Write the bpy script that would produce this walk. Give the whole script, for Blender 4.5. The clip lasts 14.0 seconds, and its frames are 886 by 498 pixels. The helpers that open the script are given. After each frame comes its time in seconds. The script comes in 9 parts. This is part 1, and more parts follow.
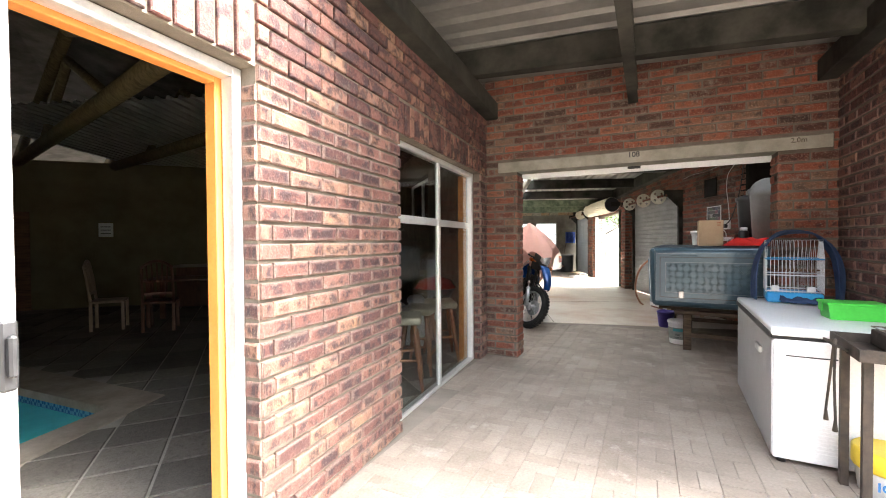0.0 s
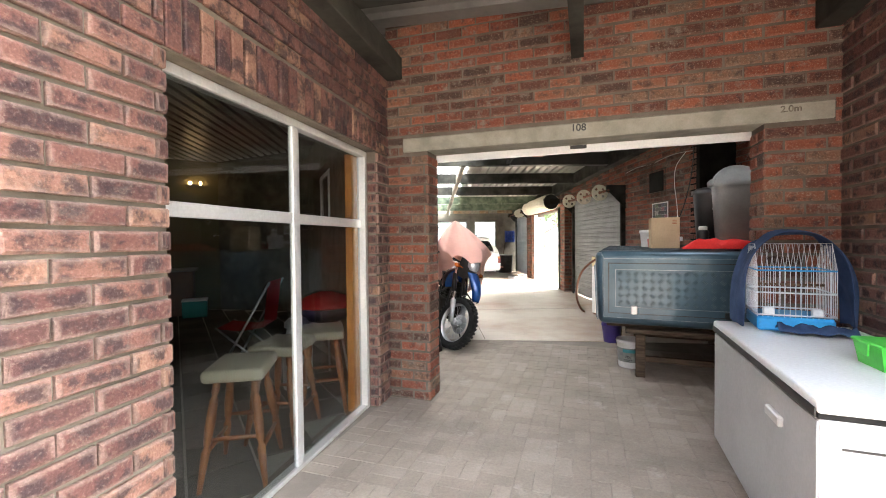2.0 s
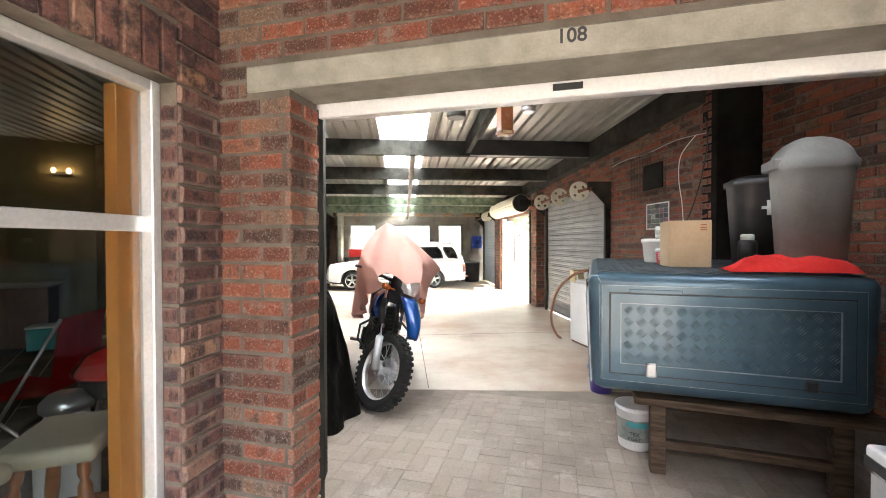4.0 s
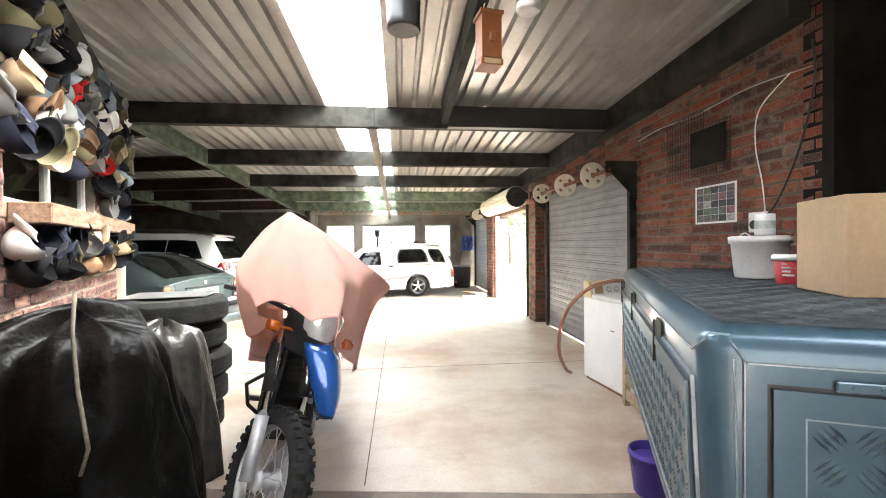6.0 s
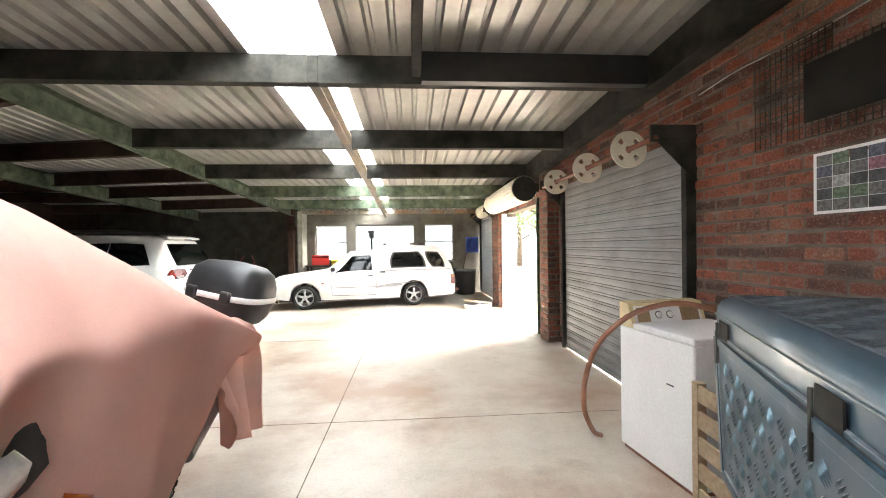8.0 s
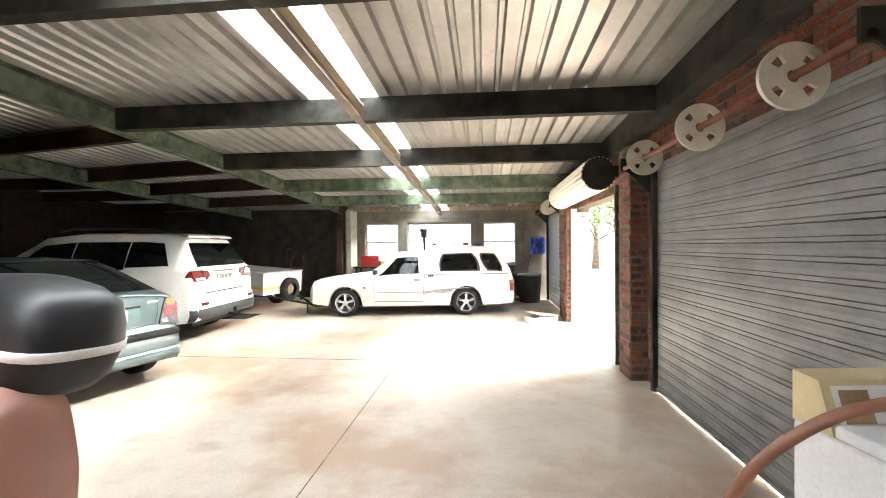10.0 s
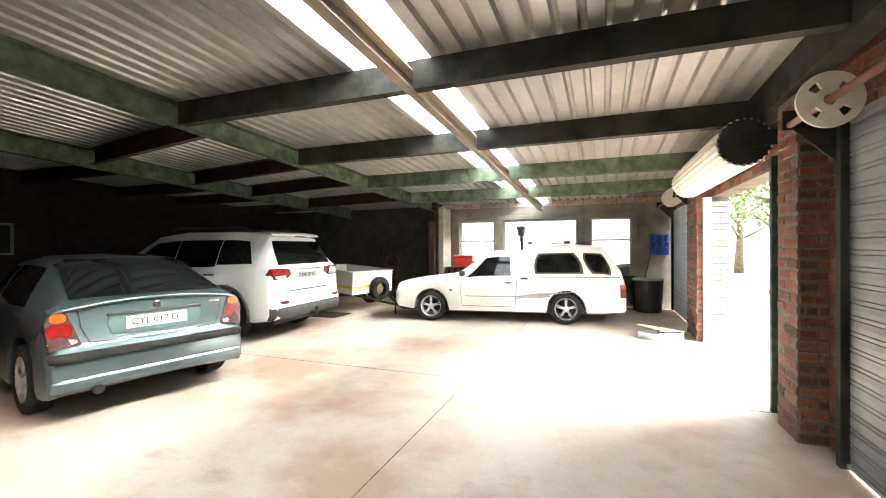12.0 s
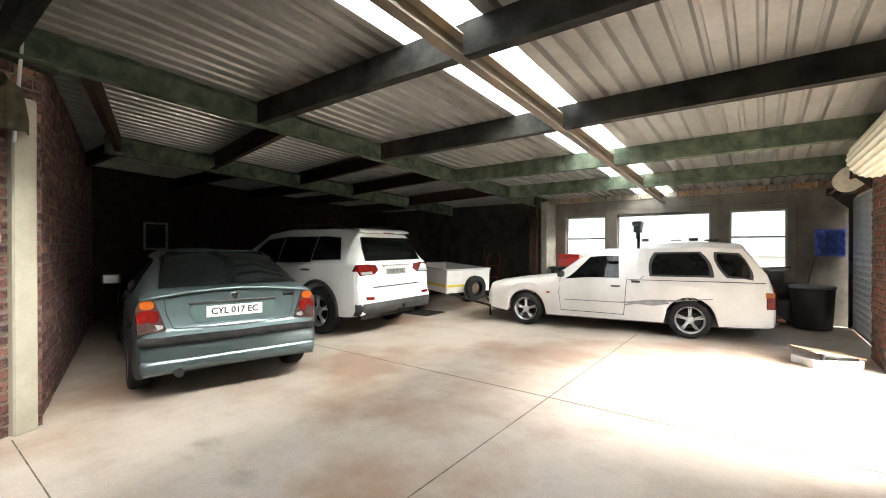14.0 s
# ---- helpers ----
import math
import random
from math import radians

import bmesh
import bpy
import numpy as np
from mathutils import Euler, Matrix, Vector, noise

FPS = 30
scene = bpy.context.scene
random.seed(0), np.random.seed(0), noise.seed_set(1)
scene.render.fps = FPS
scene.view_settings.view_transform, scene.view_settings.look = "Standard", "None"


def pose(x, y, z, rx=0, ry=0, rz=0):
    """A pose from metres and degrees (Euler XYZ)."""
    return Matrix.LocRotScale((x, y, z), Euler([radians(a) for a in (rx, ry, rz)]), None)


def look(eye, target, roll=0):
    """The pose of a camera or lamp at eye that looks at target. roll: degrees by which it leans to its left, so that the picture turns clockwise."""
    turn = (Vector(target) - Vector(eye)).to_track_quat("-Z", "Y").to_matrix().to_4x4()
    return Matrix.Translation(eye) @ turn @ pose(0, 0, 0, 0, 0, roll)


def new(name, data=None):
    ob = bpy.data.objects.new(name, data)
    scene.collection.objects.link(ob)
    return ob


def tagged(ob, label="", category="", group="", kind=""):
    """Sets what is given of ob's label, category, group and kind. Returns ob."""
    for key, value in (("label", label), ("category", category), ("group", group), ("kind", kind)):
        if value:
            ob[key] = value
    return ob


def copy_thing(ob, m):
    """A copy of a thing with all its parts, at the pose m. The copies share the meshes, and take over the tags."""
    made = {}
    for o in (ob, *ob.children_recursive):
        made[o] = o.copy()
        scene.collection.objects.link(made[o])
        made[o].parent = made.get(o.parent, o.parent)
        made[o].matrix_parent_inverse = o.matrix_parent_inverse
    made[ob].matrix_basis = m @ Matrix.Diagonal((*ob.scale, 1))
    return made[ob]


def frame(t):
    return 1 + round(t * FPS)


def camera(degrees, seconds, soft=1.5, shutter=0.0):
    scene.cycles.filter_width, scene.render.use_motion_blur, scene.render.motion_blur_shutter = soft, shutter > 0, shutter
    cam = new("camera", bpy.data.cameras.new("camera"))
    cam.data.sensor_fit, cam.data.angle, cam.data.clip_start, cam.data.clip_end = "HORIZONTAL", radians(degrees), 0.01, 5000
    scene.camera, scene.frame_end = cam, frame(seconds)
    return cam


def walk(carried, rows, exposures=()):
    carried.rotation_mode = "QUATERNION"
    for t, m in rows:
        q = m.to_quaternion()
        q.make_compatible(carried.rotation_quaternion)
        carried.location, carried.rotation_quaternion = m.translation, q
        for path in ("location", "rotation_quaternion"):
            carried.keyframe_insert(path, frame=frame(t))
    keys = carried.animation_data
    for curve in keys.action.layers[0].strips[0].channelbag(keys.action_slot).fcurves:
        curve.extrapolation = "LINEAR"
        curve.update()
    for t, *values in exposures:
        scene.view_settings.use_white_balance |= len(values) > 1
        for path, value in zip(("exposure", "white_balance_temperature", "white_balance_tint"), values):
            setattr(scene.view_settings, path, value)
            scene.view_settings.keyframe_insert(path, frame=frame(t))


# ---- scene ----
cam = camera(92.9, 14.0, soft=1.0)
METRES, EYE, TILT, LEAN, TURN = 9.2, 1.4, 0.0, 0.0, 4.3
PATH = [
    (0, (0.188, -0.195, 1.368), (-0.019, 1.794, 1.331), -0.4),
    (0.5, (0.269, 0.048, 1.374), (0.148, 2.044, 1.332), -0.4),
    (1, (0.364, 0.387, 1.38), (0.295, 2.386, 1.336), -0.4),
    (1.5, (0.432, 0.754, 1.391), (0.433, 2.754, 1.344), -0.4),
    (2, (0.57, 1.132, 1.406), (0.622, 3.131, 1.36), -0.6),
    (2.5, (0.721, 1.502, 1.44), (0.837, 3.498, 1.393), -0.5),
    (3, (0.865, 1.942, 1.445), (1.036, 3.934, 1.405), -0.4),
    (3.5, (0.98, 2.36, 1.448), (1.159, 4.351, 1.412), -0.3),
    (3.7, (1.008, 2.522, 1.454), (1.19, 4.514, 1.422), -0.2),
    (5.8, (1.489, 4.291, 1.468), (1.691, 6.28, 1.446), -0.4),
    (6, (1.527, 4.421, 1.465), (1.731, 6.41, 1.443), -0.5),
    (6.5, (1.652, 4.759, 1.484), (1.855, 6.749, 1.463), -0.6),
    (7, (1.763, 5.142, 1.466), (1.964, 7.132, 1.45), -0.5),
    (7.2, (1.801, 5.272, 1.465), (1.999, 7.262, 1.449), -0.6),
    (9.3, (2.33, 6.788, 1.523), (2.261, 8.787, 1.506), -0.5),
    (9.5, (2.36, 6.914, 1.519), (2.247, 8.911, 1.501), -0.5),
    (10, (2.43, 7.222, 1.504), (2.235, 9.213, 1.489), -0.4),
    (10.5, (2.489, 7.476, 1.498), (2.198, 9.455, 1.484), -0.4),
    (11, (2.544, 7.739, 1.491), (2.132, 9.696, 1.479), -0.3),
    (11.5, (2.592, 7.979, 1.485), (2.037, 9.901, 1.474), -0.3),
    (12, (2.68, 8.195, 1.469), (1.97, 10.065, 1.459), -0.3),
    (12.5, (2.774, 8.388, 1.457), (1.911, 10.192, 1.448), -0.2),
    (13, (2.822, 8.599, 1.432), (1.827, 10.333, 1.422), -0.1),
    (13.5, (2.849, 8.752, 1.438), (1.743, 10.418, 1.426), 0.0),
    (14, (2.891, 8.883, 1.425), (1.689, 10.481, 1.414), -0.0),
]
EXPOSURE = [(0.0, 4.75), (1.0, 4.85), (2.0, 5.15), (3.5, 5.5), (5.8, 5.6), (7.0, 5.5), (9.5, 5.3), (12.5, 5.0), (13.2, 4.7), (14.0, 4.3)]
walk(cam, [(t, look(eye, target, roll)) for t, eye, target, roll in PATH], EXPOSURE)

# ---- world and sun ----
world = bpy.data.worlds.new("overcast_sky")
scene.world = world
world.use_nodes = True
_nt = world.node_tree
_sky = _nt.nodes.new("ShaderNodeTexSky")
_sky.sky_type = "NISHITA"
_sky.sun_disc = False
_sky.sun_elevation = radians(38)
_sky.sun_rotation = radians(81)
_sky.air_density, _sky.dust_density, _sky.ozone_density = 1.0, 4.0, 1.0
_hsv = _nt.nodes.new("ShaderNodeHueSaturation")
_hsv.inputs["Saturation"].default_value = 0.32
_nt.links.new(_sky.outputs[0], _hsv.inputs["Color"])
_nt.links.new(_hsv.outputs[0], _nt.nodes["Background"].inputs[0])
_nt.nodes["Background"].inputs[1].default_value = 0.15
sun_data = bpy.data.lights.new("sun", "SUN")
sun_data.energy = 2.0
sun_data.angle = radians(60)
sun_data.color = (1.0, 0.97, 0.93)
sun = new("sun", sun_data)
sun.matrix_world = look((30, 7, 25), (0, 2, 0))


# ---- hazy overcast distance, a ring beyond the yard ----
m = bpy.data.materials.new("overcast_haze")
m.use_nodes = True
m.node_tree.nodes.remove(m.node_tree.nodes["Principled BSDF"])
_em = m.node_tree.nodes.new("ShaderNodeEmission")
_em.inputs[0].default_value = (0.93, 0.97, 1.0, 1)
_em.inputs[1].default_value = 0.14
m.node_tree.links.new(_em.outputs[0], m.node_tree.nodes["Material Output"].inputs[0])
_bm = bmesh.new()
_rings = [[_bm.verts.new((85 * math.cos(2 * math.pi * k / 64), 8 + 85 * math.sin(2 * math.pi * k / 64), z)) for k in range(64)] for z in (-2, 40)]
for k in range(64):
    _bm.faces.new((_rings[0][k], _rings[0][(k + 1) % 64], _rings[1][(k + 1) % 64], _rings[1][k]))
_me = bpy.data.meshes.new("backdrop")
_bm.to_mesh(_me)
_bm.free()
_me.materials.append(m)
tagged(new("backdrop", _me), "pale overcast haze along the horizon", "sky", "", "structure")

# ---- materials ----
def mat_new(name):
    m = bpy.data.materials.new(name)
    m.use_nodes = True
    nt = m.node_tree
    return m, nt, nt.nodes["Principled BSDF"]


def ramp(nt, src, stops):
    r = nt.nodes.new("ShaderNodeValToRGB")
    el = r.color_ramp.elements
    while len(el) < len(stops):
        el.new(0.5)
    for e, (p, c) in zip(el, stops):
        e.position = p
        e.color = (*c, 1)
    nt.links.new(src, r.inputs[0])
    return r.outputs[0]


def noise_tex(nt, scale, detail=4, rough=0.6, stretch=None, space="Object"):
    co = nt.nodes.new("ShaderNodeTexCoord")
    n = nt.nodes.new("ShaderNodeTexNoise")
    n.inputs["Scale"].default_value = scale
    n.inputs["Detail"].default_value = detail
    n.inputs["Roughness"].default_value = rough
    src = co.outputs[space]
    if stretch:
        mp = nt.nodes.new("ShaderNodeMapping")
        mp.inputs["Scale"].default_value = stretch
        nt.links.new(src, mp.inputs[0])
        src = mp.outputs[0]
    nt.links.new(src, n.inputs["Vector"])
    return n.outputs["Fac"]


def mixc(nt, fac, a, b, mode="MIX"):
    mx = nt.nodes.new("ShaderNodeMix")
    mx.data_type = "RGBA"
    mx.blend_type = mode
    for sock, v in ((mx.inputs[0], fac), (mx.inputs[6], a), (mx.inputs[7], b)):
        if isinstance(v, (int, float)):
            sock.default_value = v
        elif isinstance(v, tuple):
            sock.default_value = (*v, 1)
        else:
            nt.links.new(v, sock)
    return mx.outputs[2]


def bump(nt, p, height, strength=0.3, dist=0.01):
    b = nt.nodes.new("ShaderNodeBump")
    b.inputs["Strength"].default_value = strength
    b.inputs["Distance"].default_value = dist
    nt.links.new(height, b.inputs["Height"])
    nt.links.new(b.outputs[0], p.inputs["Normal"])


def surface(name, a, b, scale=6, rough=0.7, metal=0.0, grain=60, bumpy=0.2, lo=0.35, hi=0.65, coat=0.0, stretch=None, dist=0.004, spec=0.5):
    """A material that wanders between the colours a and b at one scale and has a finer grain."""
    m, nt, p = mat_new(name)
    n1 = noise_tex(nt, scale, 5, 0.6, stretch)
    n2 = noise_tex(nt, grain, 3, 0.6, stretch)
    c = ramp(nt, n1, [(lo, a), (hi, b)])
    g = ramp(nt, n2, [(0.3, (0.82, 0.82, 0.82)), (0.7, (1.0, 1.0, 1.0))])
    nt.links.new(mixc(nt, 0.7, c, g, "MULTIPLY"), p.inputs["Base Color"])
    p.inputs["Roughness"].default_value = rough
    p.inputs["Metallic"].default_value = metal
    p.inputs["Coat Weight"].default_value = coat
    p.inputs["Coat Roughness"].default_value = 0.08
    p.inputs["Specular IOR Level"].default_value = min(spec, 0.15) if rough >= 0.8 and not metal else spec
    if bumpy:
        bump(nt, p, n2, bumpy, dist)
    return m


def brick_mat(name, stops, per_object, mortar_dust=0.35, soot=0.6, relief=0.9, chipped=0.0, burn=(0.50, 0.64, 22)):
    """Fired brick: a colour of its own for each brick, burnt blotches, mortar smears and a chipped, pitted face."""
    m, nt, p = mat_new(name)
    if per_object:
        rnd = nt.nodes.new("ShaderNodeObjectInfo").outputs["Random"]
    else:
        rnd = nt.nodes.new("ShaderNodeNewGeometry").outputs["Random Per Island"]
    co = nt.nodes.new("ShaderNodeTexCoord")
    shift = nt.nodes.new("ShaderNodeVectorMath")
    shift.operation = "MULTIPLY_ADD"
    nt.links.new(rnd, shift.inputs[0])
    shift.inputs[1].default_value = (37.0, 19.0, 53.0)
    nt.links.new(co.outputs["Object"], shift.inputs[2])

    def patches(scale, detail, rough):
        n = nt.nodes.new("ShaderNodeTexNoise")
        n.inputs["Scale"].default_value = scale
        n.inputs["Detail"].default_value = detail
        n.inputs["Roughness"].default_value = rough
        nt.links.new(shift.outputs[0], n.inputs["Vector"])
        return n.outputs["Fac"]

    broad, mid, fine = patches(7, 4, 0.6), patches(22, 5, 0.65), patches(95, 4, 0.7)
    ad = nt.nodes.new("ShaderNodeMath")
    ad.operation = "MULTIPLY_ADD"
    nt.links.new(broad, ad.inputs[0])
    ad.inputs[1].default_value = 0.55
    nt.links.new(rnd, ad.inputs[2])
    wr = nt.nodes.new("ShaderNodeMath")
    wr.operation = "MULTIPLY_ADD"
    nt.links.new(ad.outputs[0], wr.inputs[0])
    wr.inputs[1].default_value = 0.8
    wr.inputs[2].default_value = -0.2
    c = ramp(nt, wr.outputs[0], stops)
    burnt = ramp(nt, patches(burn[2], 5, 0.65), [(burn[0], (0, 0, 0)), (burn[1], (soot,) * 3)])
    c = mixc(nt, burnt, c, (0.038, 0.023, 0.025))
    if chipped:
        # pale worn arrises all round each brick
        ge = nt.nodes.new("ShaderNodeSeparateXYZ")
        nt.links.new(co.outputs["Generated"], ge.inputs[0])
        rim = []
        for axis, width in ((0, 0.07), (2, 0.20)):
            v = ge.outputs[axis]
            for op, val in (("SUBTRACT", 0.5), ("ABSOLUTE", 0.0), ("SUBTRACT", 0.5 - width), ("DIVIDE", width)):
                q = nt.nodes.new("ShaderNodeMath")
                q.operation = op
                nt.links.new(v, q.inputs[0])
                q.inputs[1].default_value = val
                v = q.outputs[0]
            rim.append(v)
        big = nt.nodes.new("ShaderNodeMath")
        big.operation = "MAXIMUM"
        nt.links.new(rim[0], big.inputs[0])
        nt.links.new(rim[1], big.inputs[1])
        worn = nt.nodes.new("ShaderNodeMath")
        worn.operation = "MULTIPLY_ADD"
        nt.links.new(mid, worn.inputs[0])
        worn.inputs[1].default_value = 3.4
        nt.links.new(big.outputs[0], worn.inputs[2])
        sc = nt.nodes.new("ShaderNodeMath")
        sc.operation = "MULTIPLY_ADD"
        nt.links.new(worn.outputs[0], sc.inputs[0])
        sc.inputs[1].default_value = 0.5
        sc.inputs[2].default_value = -0.5
        edge = ramp(nt, sc.outputs[0], [(0.25, (0, 0, 0)), (0.75, (chipped,) * 3)])
        c = mixc(nt, edge, c, (0.36, 0.255, 0.205))
    dust = ramp(nt, fine, [(0.56, (0, 0, 0)), (0.72, (mortar_dust,) * 3)])
    c = mixc(nt, dust, c, (0.40, 0.33, 0.26))
    smear = ramp(nt, patches(6, 6, 0.75), [(0.56, (0, 0, 0)), (0.68, (min(1.0, mortar_dust * 1.3),) * 3)])
    c = mixc(nt, smear, c, (0.20, 0.175, 0.145))
    g = ramp(nt, fine, [(0.3, (0.62, 0.60, 0.60)), (0.55, (1, 1, 1))])
    nt.links.new(mixc(nt, 0.8, c, g, "MULTIPLY"), p.inputs["Base Color"])
    p.inputs["Roughness"].default_value = 0.85
    p.inputs["Specular IOR Level"].default_value = 0.3
    b1 = nt.nodes.new("ShaderNodeBump")
    b1.inputs["Strength"].default_value = relief
    b1.inputs["Distance"].default_value = 0.012
    nt.links.new(mid, b1.inputs["Height"])
    b2 = nt.nodes.new("ShaderNodeBump")
    b2.inputs["Strength"].default_value = relief
    b2.inputs["Distance"].default_value = 0.004
    nt.links.new(fine, b2.inputs["Height"])
    nt.links.new(b1.outputs[0], b2.inputs["Normal"])
    nt.links.new(b2.outputs[0], p.inputs["Normal"])
    return m


FACE = [(0.06, (0.085, 0.040, 0.036)), (0.26, (0.125, 0.055, 0.046)), (0.48, (0.165, 0.078, 0.062)), (0.66, (0.205, 0.105, 0.078)), (0.82, (0.25, 0.145, 0.098)), (0.95, (0.33, 0.18, 0.075))]
RED = [(0.05, (0.062, 0.036, 0.028)), (0.20, (0.112, 0.042, 0.028)), (0.40, (0.185, 0.052, 0.030)), (0.60, (0.245, 0.074, 0.039)), (0.76, (0.18, 0.100, 0.064)), (0.92, (0.130, 0.108, 0.082))]
M_brick = brick_mat("face_brick", FACE, True, 0.22, 0.88, 1.0, 0.35, (0.46, 0.58, 11))
M_brick_j = brick_mat("face_brick_run", FACE, False, 0.22, 0.85, 0.9, 0.0, (0.46, 0.58, 11))
M_red = brick_mat("red_brick", RED, True, 0.62, 0.7, 1.0, 0.2, (0.52, 0.66, 14))
M_red_j = brick_mat("red_brick_run", RED, False, 0.62, 0.7, 0.9, 0.0, (0.52, 0.66, 14))
M_mortar = surface("mortar", (0.115, 0.097, 0.076), (0.185, 0.16, 0.128), 5, 0.95, grain=120, bumpy=0.5)
M_mortar_grey = surface("grey_mortar", (0.10, 0.086, 0.068), (0.17, 0.148, 0.12), 4, 0.95, grain=120, bumpy=0.5)


def paver_mat(name, per_object):
    """Worn clay pavers: little difference between neighbours, scuffs and dirt that run across the joints."""
    m, nt, p = mat_new(name)
    rnd = nt.nodes.new("ShaderNodeObjectInfo").outputs["Random"] if per_object else nt.nodes.new("ShaderNodeNewGeometry").outputs["Random Per Island"]
    pos = nt.nodes.new("ShaderNodeNewGeometry").outputs["Position"]

    def field(scale, detail, rough):
        n = nt.nodes.new("ShaderNodeTexNoise")
        n.inputs["Scale"].default_value = scale
        n.inputs["Detail"].default_value = detail
        n.inputs["Roughness"].default_value = rough
        nt.links.new(pos, n.inputs["Vector"])
        return n.outputs["Fac"]

    fine = field(60, 4, 0.7)
    c = ramp(nt, rnd, [(0.0, (0.265, 0.220, 0.180)), (0.5, (0.295, 0.246, 0.203)), (1.0, (0.325, 0.274, 0.228))])
    c = mixc(nt, ramp(nt, field(1.3, 6, 0.65), [(0.42, (0, 0, 0)), (0.68, (0.75,) * 3)]), c, (0.165, 0.132, 0.106))
    c = mixc(nt, ramp(nt, field(2.7, 7, 0.75), [(0.57, (0, 0, 0)), (0.70, (0.7,) * 3)]), c, (0.40, 0.365, 0.32))
    c = mixc(nt, ramp(nt, field(16, 5, 0.7), [(0.55, (0, 0, 0)), (0.72, (0.4,) * 3)]), c, (0.33, 0.285, 0.24))
    g = ramp(nt, fine, [(0.3, (0.78, 0.77, 0.76)), (0.6, (1, 1, 1))])
    nt.links.new(mixc(nt, 0.8, c, g, "MULTIPLY"), p.inputs["Base Color"])
    p.inputs["Roughness"].default_value = 0.8
    p.inputs["Specular IOR Level"].default_value = 0.25
    bump(nt, p, fine, 0.35, 0.004)
    return m


M_paver = paver_mat("paver", True)
M_paver_j = paver_mat("paver_run", False)
M_sand = surface("paving_sand", (0.20, 0.168, 0.138), (0.26, 0.222, 0.187), 4, 0.95, grain=150, bumpy=0.4)
M_lintel = surface("concrete_lintel", (0.23, 0.22, 0.18), (0.34, 0.32, 0.27), 6, 0.9, grain=90, bumpy=0.3)
M_plaster = surface("cement_plaster", (0.12, 0.105, 0.085), (0.22, 0.20, 0.165), 2.2, 0.9, grain=60, bumpy=0.3)
# block grey lowered so that the unlit bay stays dark
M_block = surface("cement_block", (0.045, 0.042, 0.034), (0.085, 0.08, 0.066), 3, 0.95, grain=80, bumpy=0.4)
M_alu = surface("aluminium", (0.72, 0.72, 0.70), (0.80, 0.80, 0.78), 3, 0.35, 0.6, bumpy=0.0)
M_orange = surface("orange_paint", (0.60, 0.22, 0.045), (0.66, 0.26, 0.06), 3, 0.55, bumpy=0.05)
# cream paint darkened to stand for the room's lack of light
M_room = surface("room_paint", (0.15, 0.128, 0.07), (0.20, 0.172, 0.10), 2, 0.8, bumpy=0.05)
M_steel_dark = surface("dark_steel_beam", (0.012, 0.012, 0.010), (0.050, 0.048, 0.040), 3, 0.75, 0.0, grain=40, bumpy=0.15, spec=0.15)
M_steel_green = surface("mossy_green_beam", (0.035, 0.052, 0.034), (0.12, 0.145, 0.10), 6, 0.75, 0.0, grain=50, bumpy=0.2, spec=0.2)
M_sheet = surface("roof_sheet", (0.30, 0.29, 0.262), (0.43, 0.42, 0.39), 1.2, 0.36, 0.35, grain=20, bumpy=0.05)
M_shutter = surface("grey_shutter", (0.19, 0.193, 0.188), (0.27, 0.272, 0.268), 2.0, 0.5, 0.25, grain=30, bumpy=0.08, stretch=(1, 1, 2))
M_white = surface("white_enamel", (0.74, 0.745, 0.74), (0.80, 0.80, 0.79), 3, 0.35, bumpy=0.02)
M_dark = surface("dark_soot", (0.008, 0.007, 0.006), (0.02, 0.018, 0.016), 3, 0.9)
M_wood = surface("brown_wood", (0.10, 0.05, 0.025), (0.22, 0.12, 0.06), 3, 0.6, stretch=(1, 8, 8), grain=30)
M_black = surface("black_plastic", (0.012, 0.012, 0.013), (0.022, 0.022, 0.023), 8, 0.45, grain=80, bumpy=0.1)
M_rubber = surface("rubber", (0.014, 0.014, 0.014), (0.03, 0.029, 0.027), 8, 0.8, grain=80, bumpy=0.2)


def concrete_floor():
    m, nt, p = mat_new("concrete_floor")
    big = noise_tex(nt, 0.55, 6, 0.6)
    mid = noise_tex(nt, 2.6, 6, 0.7)
    fine = noise_tex(nt, 55, 4, 0.7)
    c = ramp(nt, mid, [(0.3, (0.41, 0.345, 0.275)), (0.5, (0.51, 0.445, 0.37)), (0.7, (0.56, 0.50, 0.425))])
    rust = ramp(nt, big, [(0.47, (0, 0, 0)), (0.62, (0.75, 0.75, 0.75))])
    c = mixc(nt, rust, c, (0.33, 0.20, 0.12))
    oil = ramp(nt, noise_tex(nt, 0.9, 5, 0.65, (1.3, 1.7, 1)), [(0.60, (0, 0, 0)), (0.72, (0.4, 0.4, 0.4))])
    c = mixc(nt, oil, c, (0.15, 0.125, 0.10))
    g = ramp(nt, fine, [(0.25, (0.80, 0.80, 0.80)), (0.6, (1, 1, 1))])
    nt.links.new(mixc(nt, 0.8, c, g, "MULTIPLY"), p.inputs["Base Color"])
    r = ramp(nt, mid, [(0.3, (0.42,) * 3), (0.7, (0.6,) * 3)])
    nt.links.new(r, p.inputs["Roughness"])
    bump(nt, p, fine, 0.12, 0.004)
    return m


M_concrete = concrete_floor()


